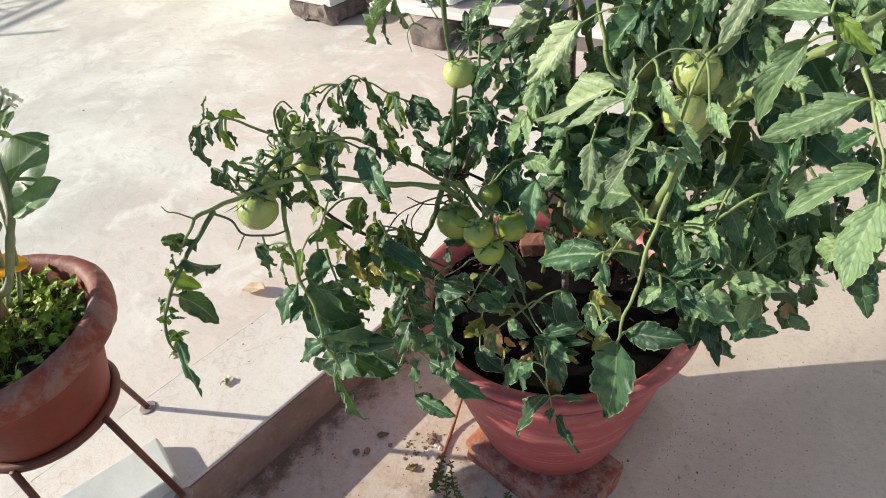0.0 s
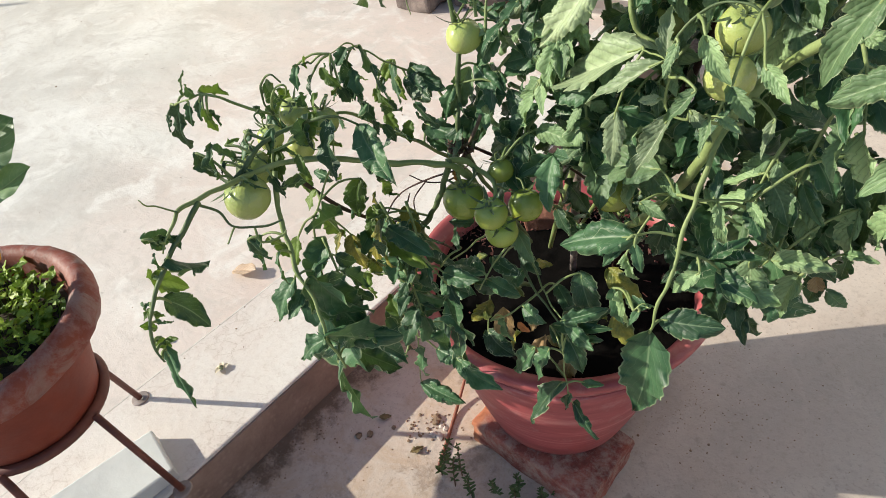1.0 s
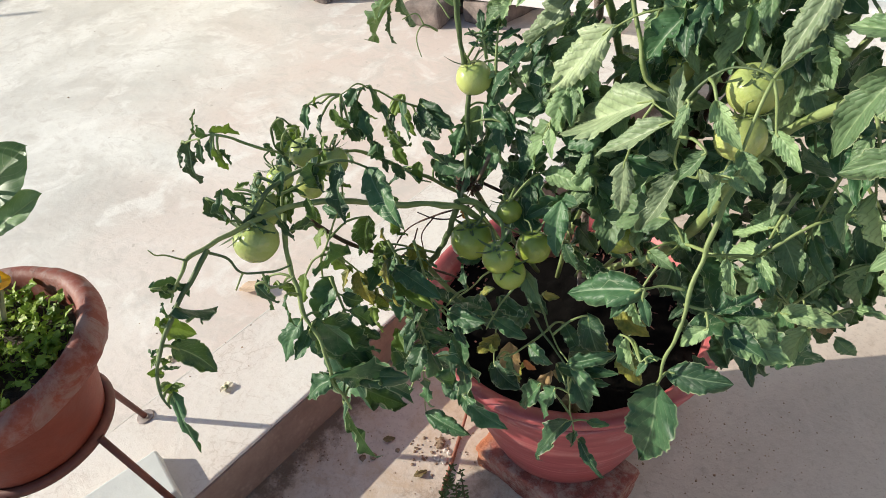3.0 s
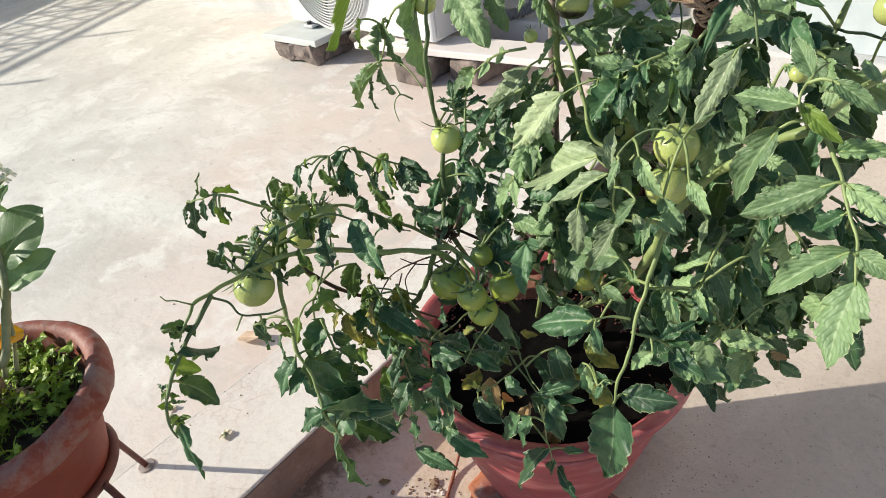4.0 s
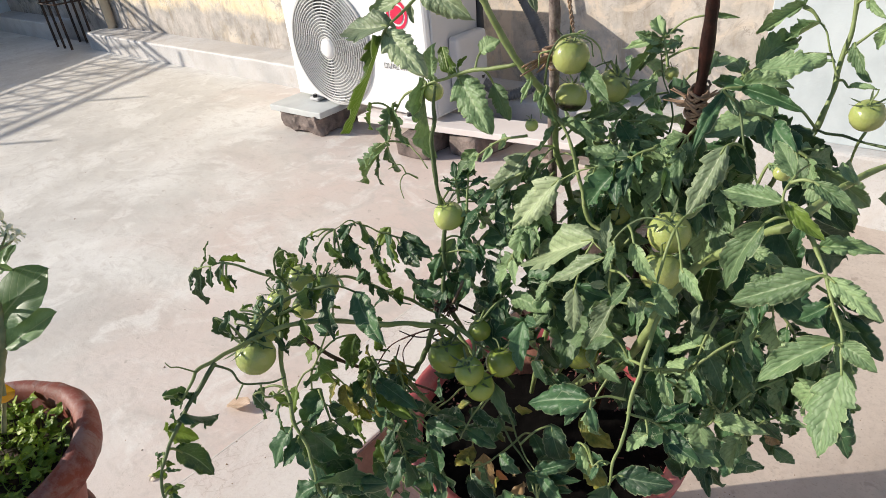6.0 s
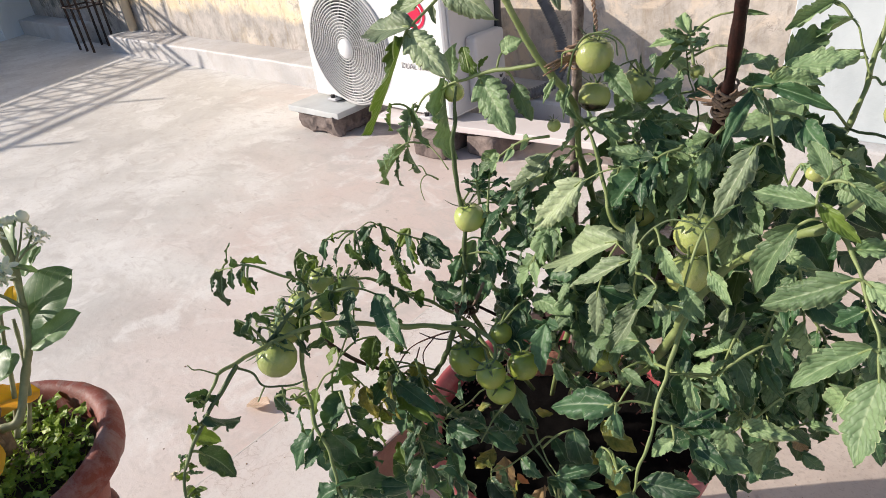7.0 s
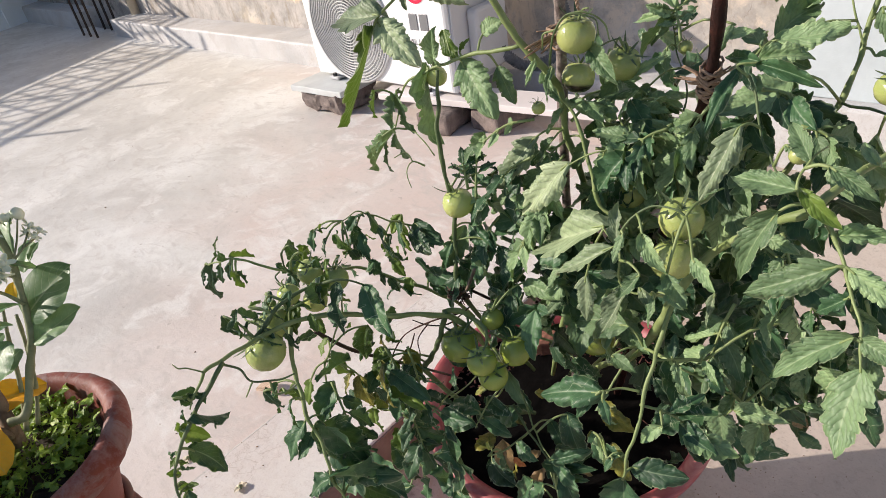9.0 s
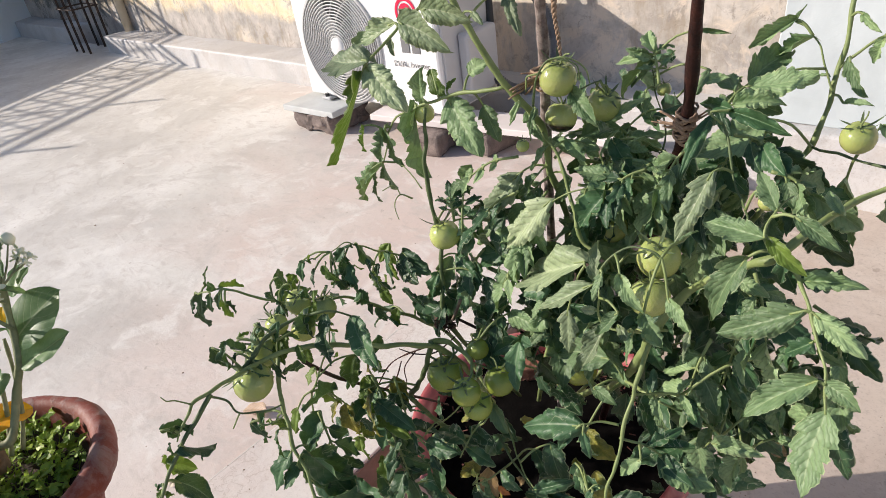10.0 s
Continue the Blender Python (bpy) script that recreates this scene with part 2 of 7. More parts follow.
# ---- building helpers ----
def mesh_of(name, bm, material, smooth=False):
    me = bpy.data.meshes.new(name)
    bm.normal_update()
    bm.to_mesh(me)
    bm.free()
    for m in material if isinstance(material, (list, tuple)) else [material]:
        me.materials.append(m)
    if smooth:
        me.polygons.foreach_set("use_smooth", [True] * len(me.polygons))
    return me


def thing(name, label, category, at=(0, 0, 0), group="", kind="", turn=(0, 0, 0)):
    ob = new(name)
    ob.empty_display_size = 0.05
    ob.matrix_world = pose(*at, *turn)
    return tagged(ob, label, category, group, kind)


def solid(name, bm, material, label, category, kind="", group="", smooth=False, m=None):
    """A thing of a single mesh."""
    ob = new(name, mesh_of(name, bm, material, smooth))
    if m is not None:
        ob.matrix_world = m
    return tagged(ob, label, category, group, kind)


def part(name, bm, material, parent, label="", smooth=False, m=None):
    ob = new(name, mesh_of(name, bm, material, smooth) if not isinstance(bm, bpy.types.Mesh) else bm)
    ob.parent = parent
    if m is not None:
        ob.matrix_basis = m
    return tagged(ob, label)


def box(x0, x1, y0, y1, z0, z1, bevel=0.0, seg=2, bm=None):
    b = bmesh.new()
    bmesh.ops.create_cube(b, size=1.0)
    for v in b.verts:
        v.co = Vector((x0 + (v.co.x + 0.5) * (x1 - x0), y0 + (v.co.y + 0.5) * (y1 - y0), z0 + (v.co.z + 0.5) * (z1 - z0)))
    if bevel:
        bmesh.ops.bevel(b, geom=b.edges[:], offset=bevel, segments=seg, affect="EDGES", profile=0.5)
    if bm is None:
        return b
    return join(bm, b)


def join(bm, other):
    me = bpy.data.meshes.new("tmp")
    other.to_mesh(me)
    other.free()
    bm.from_mesh(me)
    bpy.data.meshes.remove(me)
    return bm


def roughen(bm, amount, scale, seed=0.0):
    for v in bm.verts:
        p = v.co * scale + Vector((seed, seed * 2, seed * 3))
        v.co += Vector((noise.noise(p), noise.noise(p + Vector((31, 0, 0))), noise.noise(p + Vector((0, 47, 0))))) * amount
    return bm


def rough_block(lx, ly, lz, cuts, amount, seed, scale=14.0):
    """A chipped block standing on z = 0."""
    b = box(-lx / 2, lx / 2, -ly / 2, ly / 2, 0, lz, min(lx, ly, lz) * 0.12, 2)
    bmesh.ops.subdivide_edges(b, edges=[e for e in b.edges if e.calc_length() > 0.03], cuts=cuts, use_grid_fill=True)
    return roughen(b, amount, scale, seed)


def lathe(profile, seg=48, bm=None):
    """Turn a list of (radius, z) about the z axis."""
    bm = bm or bmesh.new()
    rings = []
    for r, z in profile:
        if r < 1e-6:
            rings.append([bm.verts.new((0, 0, z))])
        else:
            rings.append([bm.verts.new((r * math.cos(2 * math.pi * i / seg), r * math.sin(2 * math.pi * i / seg), z)) for i in range(seg)])
    for a, b in zip(rings, rings[1:]):
        for i in range(seg):
            j = (i + 1) % seg
            if len(a) == 1 and len(b) == 1:
                continue
            if len(a) == 1:
                bm.faces.new((a[0], b[j], b[i])) if False else bm.faces.new((a[0], b[i], b[j]))
            elif len(b) == 1:
                bm.faces.new((a[i], b[0], a[j]))
            else:
                bm.faces.new((a[i], b[i], b[j], a[j]))
    bmesh.ops.recalc_face_normals(bm, faces=bm.faces[:])
    return bm


def smooth_path(points, steps):
    """A Catmull-Rom line through the points."""
    p = [Vector(q) for q in points]
    if len(p) == 2:
        return [p[0].lerp(p[1], i / steps) for i in range(steps + 1)]
    p = [2 * p[0] - p[1]] + p + [2 * p[-1] - p[-2]]
    out = []
    for i in range(1, len(p) - 2):
        a, b, c, d = p[i - 1], p[i], p[i + 1], p[i + 2]
        for k in range(steps):
            t = k / steps
            out.append(0.5 * (2 * b + (c - a) * t + (2 * a - 5 * b + 4 * c - d) * t * t + (3 * b - a - 3 * c + d) * t ** 3))
    out.append(p[-2])
    return out


def tube(points, r0, r1=None, seg=8, bm=None, closed=False, wob=0.0, cap=True):
    """A tapered round bar along a line of points."""
    bm = bm or bmesh.new()
    pts = [Vector(q) for q in points]
    r1 = r0 if r1 is None else r1
    n = len(pts)
    rings, up = [], None
    for i, q in enumerate(pts):
        if closed:
            d = pts[(i + 1) % n] - pts[i - 1]
        else:
            d = pts[min(i + 1, n - 1)] - pts[max(i - 1, 0)]
        d = d.normalized() if d.length > 1e-9 else Vector((0, 0, 1))
        if up is None:
            up = d.orthogonal().normalized()
        up = (up - d * up.dot(d)).normalized()
        side = d.cross(up)
        r = r0 + (r1 - r0) * i / max(n - 1, 1)
        if wob:
            r *= 1 + wob * noise.noise(q * 60)
        rings.append([bm.verts.new(q + (up * math.cos(a) + side * math.sin(a)) * r) for a in (2 * math.pi * k / seg for k in range(seg))])
    pairs = list(zip(rings, rings[1:])) + ([(rings[-1], rings[0])] if closed else [])
    for a, b in pairs:
        for k in range(seg):
            j = (k + 1) % seg
            bm.faces.new((a[k], a[j], b[j], b[k]))
    if not closed and cap:
        bm.faces.new(rings[0][::-1])
        bm.faces.new(rings[-1])
    return bm


def ring_points(r, n, z=0.0, plane="xy"):
    if plane == "xz":
        return [(r * math.cos(2 * math.pi * i / n), z, r * math.sin(2 * math.pi * i / n)) for i in range(n)]
    return [(r * math.cos(2 * math.pi * i / n), r * math.sin(2 * math.pi * i / n), z) for i in range(n)]


# ---- terrace ----
KX, LOW = -0.62, -0.10
solid("floor_joint", roughen(box(-0.8526, -0.8498, -6, 2.5, -0.02, 0.0004), 0.0003, 9), plain("lime_joint", (0.56, 0.53, 0.48), (0.80, 0.77, 0.72), 22, 0.8, 0.4), "thin pale lime joint between two floor pours", "floor joint", "structure")
solid("floor_upper", box(-14, -0.8512, -6, 2.5, -0.30, 0), M_FLOOR, "pale mottled cement terrace floor in sunlight", "floor", "structure")
b = box(-0.850, KX, -6, 2.5, -0.30, 0.0)
bmesh.ops.bevel(b, geom=[e for e in b.edges if all(v.co.x > KX - 0.01 and v.co.z > -0.01 for v in e.verts)], offset=0.004, segments=3, affect="EDGES", profile=0.5)
solid("floor_band", b, M_BAND, "smooth cement border strip along the kerb edge", "floor", "structure", smooth=False)
b = box(KX - 0.004, KX + 0.004, -6, 2.5, LOW - 0.1, -0.005)
bmesh.ops.subdivide_edges(b, edges=[e for e in b.edges if e.calc_length() > 1], cuts=400)
roughen(b, 0.0022, 16)
solid("kerb", b, M_KERB, "brown plastered kerb face below the terrace edge", "kerb", "structure")
solid("floor_lower", box(KX - 0.02, 5, -6, 2.5, -0.40, LOW), M_LOW, "dusty worn cement floor one low step down", "floor", "structure")

solid("wall_north", box(-9, 5, 2.62, 2.85, -0.4, 2.6), M_WALL, "terrace wall with peeling ochre paint over grey cement", "wall", "structure")
b = box(-5.60, 5, 2.38, 2.63, -0.2, 0.13, 0.012)
bmesh.ops.subdivide_edges(b, edges=[e for e in b.edges if e.calc_length() > 1], cuts=120)
roughen(b, 0.006, 5)
solid("wall_step", b, M_STEP, "low worn cement ledge along the wall foot", "ledge", "structure")
b = box(-8.05, -6.45, 2.40, 2.63, -0.2, 0.15, 0.012)
solid("wall_step", b, M_STEP, "low worn cement ledge in the shaded corner", "ledge", "structure")
LEFT = pose(-7.76, 2.15, 0, 0, 0, 24)
solid("wall_west", box(-0.25, 0, -9, 0.03, -0.3, 1.124), M_WHITEWASH, "pale blue whitewashed parapet wall", "wall", "structure", m=LEFT)
solid("wall_west_return", box(-0.30, 0.0, 0.0, 0.75, -0.3, 1.124), M_WHITEWASH, "pale blue whitewashed wall pier in the corner", "wall", "structure", m=pose(-7.765, 2.182, 0, 0, 0, 33))
solid("wall_east", box(4.6, 4.85, -6, 2.7, -0.4, 1.0), M_WALL, "low cement parapet wall", "wall", "structure")
solid("wall_south", box(-14, 4.85, -6.2, -5.95, -0.4, 1.0), M_WALL, "low cement parapet wall", "wall", "structure")

# ---- parapet railing that throws the lattice shadow ----
rail = thing("railing", "steel lattice railing on top of the parapet wall", "railing")
rail.matrix_world = LEFT
def bar(a, c, r, name):
    part(name, tube([a, c], r, seg=6), M_RAIL, rail)
for z, r, name in ((1.185, 0.011, "bottom_rail"), (1.235, 0.011, "lower_rail"), (1.39, 0.008, "middle_rail"), (1.545, 0.013, "upper_rail"), (1.612, 0.020, "top_rail")):
    bar((-0.12, -7.2, z), (-0.12, 0.7, z), r, name)
y = -7.0
while y < 0.7:
    if round(y / 0.175) % 4 == 0:
        bar((-0.12, y, 1.12), (-0.12, y, 1.80), 0.014, "post")
    for a, c in ((1.24, 1.55), (1.55, 1.24)):
        bar((-0.12, y, a), (-0.12, y + 0.35, c), 0.0095, "diagonal_bar")
    y += 0.175

# ---- reinforcement stub in the corner ----
cage = thing("rebar_cage", "rusty column rebar cage rising from the floor", "rebar", (-6.06, 2.29, 0))
for i in range(3):
    for j in range(2):
        part("bar", tube([(0.15 * i, 0.19 * j, -0.02), (0.15 * i + 0.01 * j, 0.19 * j, 0.7), (0.15 * i + 0.02, 0.19 * j + 0.01, 1.5)], 0.011, seg=6), M_REBAR, cage)
for z in (0.36, 0.72, 1.08):
    part("stirrup", tube([(-0.015, -0.015, z), (0.315, -0.015, z), (0.315, 0.205, z), (-0.015, 0.205, z)], 0.007, seg=5, closed=True), M_REBAR, cage)
solid("drain_pipe", tube([(-5.52, 2.58, 0.10), (-5.52, 2.58, 2.5)], 0.035, seg=16), plain("ochre_pipe_paint", (0.62, 0.52, 0.38), (0.72, 0.62, 0.46), 9, 0.7), "ochre painted drain pipe against the wall", "pipe", smooth=True)


# ---- air conditioner ----


def disc(r, n=48, y=0.0, cx=0.0, cz=0.0, inner=0.0, bm=None):
    bm = bm or bmesh.new()
    o = [bm.verts.new((cx + r * math.cos(2 * math.pi * i / n), y, cz + r * math.sin(2 * math.pi * i / n))) for i in range(n)]
    if inner:
        q = [bm.verts.new((cx + inner * math.cos(2 * math.pi * i / n), y, cz + inner * math.sin(2 * math.pi * i / n))) for i in range(n)]
        for i in range(n):
            j = (i + 1) % n
            bm.faces.new((o[i], o[j], q[j], q[i]))
    else:
        bm.faces.new(o)
    return bm


def air_conditioner(x0, x1, y0, depth, z0, h, fan_x, fan_z, fan_r):
    ac = thing("air_conditioner", "white outdoor air conditioner unit with round fan grille", "air conditioner", (x0, y0, z0))
    w, fx, fz = x1 - x0, fan_x - x0, fan_z - z0
    body = bmesh.new()
    n = 64
    # front plate with a round opening
    circ, out = [], []
    for i in range(n):
        a = 2 * math.pi * i / n
        c, s = math.cos(a), math.sin(a)
        circ.append(body.verts.new((fx + fan_r * c, 0, fz + fan_r * s)))
        k = min([(w - 0.012 - fx) / c if c > 1e-6 else 9, (0.012 - fx) / c if c < -1e-6 else 9, (h - 0.012 - fz) / s if s > 1e-6 else 9, (0.012 - fz) / s if s < -1e-6 else 9])
        out.append(body.verts.new((fx + k * c, 0, fz + k * s)))
    for i in range(n):
        j = (i + 1) % n
        body.faces.new((out[i], out[j], circ[j], circ[i]))
    for cx, cz in ((0.012, 0.012), (w - 0.012, 0.012), (w - 0.012, h - 0.012), (0.012, h - 0.012)):
        a = math.atan2(cz - fz, cx - fx) % (2 * math.pi)
        i = int(a / (2 * math.pi) * n) % n
        v = body.verts.new((cx, 0, cz))
        body.faces.new((out[i], v, out[(i + 1) % n]))
    wallr = [body.verts.new((v.co.x, 0.09, v.co.z)) for v in circ]
    for i in range(n):
        j = (i + 1) % n
        body.faces.new((circ[i], circ[j], wallr[j], wallr[i]))
    # rounded sides and back
    loops = []
    for inset, yy in ((0.012, 0.0), (0.004, 0.004), (0.0, 0.014), (0.0, depth - 0.01), (0.01, depth)):
        loops.append([body.verts.new((x, yy, z)) for x, z in ((inset, inset), (w - inset, inset), (w - inset, h - inset), (inset, h - inset))])
    for a, c in zip(loops, loops[1:]):
        for i in range(4):
            j = (i + 1) % 4
            body.faces.new((a[i], c[i], c[j], a[j]))
    body.faces.new(loops[-1])
    bmesh.ops.remove_doubles(body, verts=body.verts[:], dist=0.0002)
    bmesh.ops.recalc_face_normals(body, faces=body.faces[:])
    part("casing", body, M_ACWHITE, ac)
    part("fan_cavity", disc(fan_r, 48, 0.092, fx, fz), M_ACDARK, ac)
    shroud = tube(ring_points(fan_r + 0.004, 64, -0.004, "xz"), 0.008, seg=6, closed=True)
    part("fan_rim", shroud, M_GRILLE, ac, smooth=True, m=pose(fx, 0, fz))
    for k in range(17):
        part("grille_ring", tube(ring_points(0.036 + (fan_r - 0.040) * k / 16, 48, -0.012 - 0.01 * math.cos(k / 16 * 1.5), "xz"), 0.0030, seg=5, closed=True), M_GRILLE, ac, smooth=True, m=pose(fx, 0, fz))
    for k in range(18):
        pts = []
        for q in range(9):
            f = q / 8
            a = 2 * math.pi * k / 18 - 0.75 * f
            r = 0.03 + (fan_r - 0.03) * f
            pts.append((r * math.cos(a), -0.016 + 0.008 * f, r * math.sin(a)))
        part("grille_spoke", tube(pts, 0.0026, seg=4), M_GRILLE, ac, smooth=True, m=pose(fx, 0, fz))
    hub = lathe([(0, 0.016), (0.034, 0.013), (0.043, 0.004), (0.043, -0.004)], 32)
    part("grille_hub", hub, M_ACWHITE, ac, smooth=True, m=pose(fx, -0.018, fz, 90))
    for k in range(3):
        blade = bmesh.new()
        g = [[blade.verts.new(((0.05 + (fan_r - 0.07) * i / 6) * math.cos(a), 0.035 + 0.035 * (j / 6), (0.05 + (fan_r - 0.07) * i / 6) * math.sin(a)))
              for j, a in enumerate(2 * math.pi * k / 3 + 0.2 * i / 6 + 1.3 * j / 6 for j in range(7))] for i in range(7)]
        for i in range(6):
            for j in range(6):
                blade.faces.new((g[i][j], g[i + 1][j], g[i + 1][j + 1], g[i][j + 1]))
        part("fan_blade", blade, M_ACGREY, ac, smooth=True, m=pose(fx, 0, fz))
    # print on the front
    lx, lz = w - 0.139, 0.528 - z0
    part("round_mark", disc(0.055, 40, -0.0025, lx, lz, 0.042, disc(0.034, 32, -0.0025, lx, lz)), M_RED, ac, "crimson round printed mark")
    for k in range(2):
        part("wordmark_bar", box(lx - 0.050 + 0.056 * k, lx - 0.006 + 0.056 * k, -0.003, 0.001, 0.374 - z0, 0.436 - z0, 0.002), M_PRINT, ac)
    txt = bpy.data.curves.new("print", "FONT")
    txt.body, txt.size, txt.extrude = "DUAL Inverter", 0.032, 0.0004
    to = new("text_tmp", txt)
    me = bpy.data.meshes.new_from_object(to.evaluated_get(bpy.context.evaluated_depsgraph_get()))
    bpy.data.objects.remove(to)
    me.materials.append(M_PRINT)
    part("printed_text", me, None, ac, "small grey printed words", m=pose(lx - 0.105, -0.003, 0.318 - z0, 90))
    # side panel
    part("side_panel", box(w, w + 0.012, 0.02, depth - 0.02, 0.01, h - 0.02, 0.005), M_ACGREY, ac)
    part("valve_cover", box(w + 0.012, w + 0.065, 0.10, depth - 0.03, 0.05, 0.30, 0.016, 3), M_ACGREY, ac)
    for fxx in (0.13, w - 0.13):
        foot = box(fxx - 0.03, fxx + 0.03, -0.02, depth + 0.02, -0.014, 0.0, 0.004)
        part("foot", foot, M_ACGREY, ac)
        part("foot_bolt", lathe([(0, 0.012), (0.010, 0.012), (0.010, -0.004), (0, -0.004)], 12), M_BLACK, ac, m=pose(fxx, -0.008, 0.002))
    return ac


air_conditioner(-2.348, -1.485, 2.04, 0.32, 0.134, 0.512, -2.046, 0.374, 0.243)
solid("support_block", rough_block(0.28, 0.24, 0.086, 8, 0.020, 3.1, 26), M_BRICK, "weathered brown masonry block under a marble offcut", "block", m=pose(-2.22, 2.03, 0, 0, 0, 1))
solid("marble_offcut", rough_block(0.35, 0.42, 0.028, 3, 0.003, 5.0), M_MARBLE, "grey white marble offcut carrying the unit foot", "slab", m=pose(-2.235, 2.115, 0.088, 0, 0, 2))
for bx, by, a, s in ((-1.545, 2.06, 6, 7.0), (-1.33, 2.16, -8, 11.0)):
    solid("support_block", rough_block(0.15, 0.26, 0.085, 5, 0.009, s), M_BRICK, "weathered brown masonry block under a long board", "block", m=pose(bx, by, 0, 0, 0, a))
solid("long_board", rough_block(1.15, 0.16, 0.026, 3, 0.0015, 9.0), M_BOARD, "long pale board laid across the support blocks", "board", m=pose(-1.30, 2.12, 0.0935, 0, 0, 8))
hose = smooth_path([(-1.43, 2.30, 0.22), (-1.36, 2.36, 0.155), (-1.27, 2.46, 0.19), (-1.26, 2.50, 0.31), (-1.31, 2.51, 0.42), (-1.385, 2.52, 0.53), (-1.50, 2.54, 0.68), (-1.70, 2.57, 0.85), (-2.0, 2.58, 1.0)], 12)
b = bmesh.new()
for i, q in enumerate(hose[:-1]):
    d = (hose[i + 1] - q).length
    tube([q.lerp(hose[i + 1], f) for f in (0, 0.5)], 0.023, seg=10, bm=b)
    tube([q.lerp(hose[i + 1], f) for f in (0.45, 1.02)], 0.019, seg=10, bm=b)
solid("corrugated_hose", b, M_HOSE, "dark corrugated drain hose looping up the wall", "hose", smooth=True)
solid("refrigerant_pipe", tube(smooth_path([(-1.44, 2.25, 0.28), (-1.435, 2.30, 0.25), (-1.455, 2.335, 0.36), (-1.475, 2.36, 0.52), (-1.50, 2.42, 0.8), (-1.50, 2.63, 0.95)], 8), 0.016, seg=10), M_BLACK, "black foam covered refrigerant pipe beside the unit", "pipe", smooth=True)
b = rough_block(0.95, 0.03, 1.05, 12, 0.005, 2.0, 7)
solid("stone_slab", b, M_SLAB, "tall white rough marble slab leaning on the wall", "slab", m=pose(0.052, 2.455, 0.128, -7, 0, 0))


# ---- plant materials ----
def leaf_material(name, dark, light, vein, trail, yellow=0.0, gloss=0.44, quilted=1.0, through_light=0.08):
    """Veined leaf: midrib and side veins along the blade, blotches, relief shading painted in, pale mining trails and
    margins, some light through it.
    """
    n = Nodes(name)
    uvn = n.t.nodes.new("ShaderNodeUVMap")
    sep = n.t.nodes.new("ShaderNodeSeparateXYZ")
    uvn.uv_map = "UVMap"
    n.link(uvn.outputs[0], sep.inputs[0])
    v = sep.outputs[1]
    across = n.math("ABSOLUTE", n.math("SUBTRACT", v, 0.5), 0.0)
    vmap = n.t.nodes.new("ShaderNodeUVMap")
    vmap.uv_map = "VeinMap"
    vsep = n.t.nodes.new("ShaderNodeSeparateXYZ")
    n.link(vmap.outputs[0], vsep.inputs[0])
    phase = n.math("MULTIPLY", vsep.outputs[0], 40.0)
    wave = n.math("SINE", phase, 0.0)
    info = n.t.nodes.new("ShaderNodeObjectInfo")
    shift = n.t.nodes.new("ShaderNodeVectorMath")
    shift.operation = "ADD"
    geo = n.t.nodes.new("ShaderNodeNewGeometry")
    n.link(geo.outputs["Position"], shift.inputs[0])
    comb = n.t.nodes.new("ShaderNodeCombineXYZ")
    n.link(n.math("MULTIPLY", info.outputs["Random"], 7.0), comb.inputs[0])
    n.link(comb.outputs[0], shift.inputs[1])
    pos = shift.outputs[0]
    blot = n.noise(pos, 34, 5, 0.7)
    fine = n.noise(pos, 160, 3, 0.6)
    col = n.ramp(blot, [(0.30, dark), (0.70, light)])
    col = n.mix(n.math("MULTIPLY", n.mask(fine, 0.45, 0.7), 0.25), col, light)
    isl = geo.outputs["Random Per Island"]
    tone = n.mask(n.math("FRACT", n.math("ADD", info.outputs["Random"], isl), 0.0), 0.0, 1.0)
    hsv = n.t.nodes.new("ShaderNodeHueSaturation")
    val = n.mask(tone, 0.0, 1.0)
    val.node.inputs["To Min"].default_value, val.node.inputs["To Max"].default_value = 0.55, 1.35
    hue = n.mask(tone, 0.0, 1.0)
    hue.node.inputs["To Min"].default_value, hue.node.inputs["To Max"].default_value = 0.515, 0.485
    n.link(val, hsv.inputs["Value"])
    n.link(hue, hsv.inputs["Hue"])
    n.link(col, hsv.inputs["Color"])
    col = hsv.outputs["Color"]
    # Light and shade of the quilted relief put into the colour.
    bulge_shade = n.t.nodes.new("ShaderNodeHueSaturation")
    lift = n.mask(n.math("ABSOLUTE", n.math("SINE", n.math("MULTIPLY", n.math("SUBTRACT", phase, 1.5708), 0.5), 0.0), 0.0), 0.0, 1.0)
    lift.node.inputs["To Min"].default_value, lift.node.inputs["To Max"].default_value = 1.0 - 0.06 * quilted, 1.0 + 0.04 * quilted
    n.link(lift, bulge_shade.inputs["Value"])
    n.link(col, bulge_shade.inputs["Color"])
    col = bulge_shade.outputs["Color"]
    veins = n.math("MULTIPLY", n.mask(wave, 0.972, 0.998), 0.30)
    col = n.mix(veins, col, vein)
    col = n.mix(n.math("MULTIPLY", n.mask(across, 0.030, 0.010), 0.4), col, vein)
    # Shade in the narrow vein grooves, painted as a darker tone.
    crease_shade = n.t.nodes.new("ShaderNodeHueSaturation")
    groove_shade = n.mask(n.math("ABSOLUTE", n.math("SINE", n.math("SUBTRACT", n.math("MULTIPLY", phase, 0.5), 0.7854), 0.0), 0.0), 0.04, 0.30)
    groove_shade.node.inputs["To Min"].default_value, groove_shade.node.inputs["To Max"].default_value = 1.0 - 0.19 * quilted, 1.0 + 0.05 * quilted
    n.link(groove_shade, crease_shade.inputs["Value"])
    n.link(col, crease_shade.inputs["Color"])
    col = crease_shade.outputs["Color"]
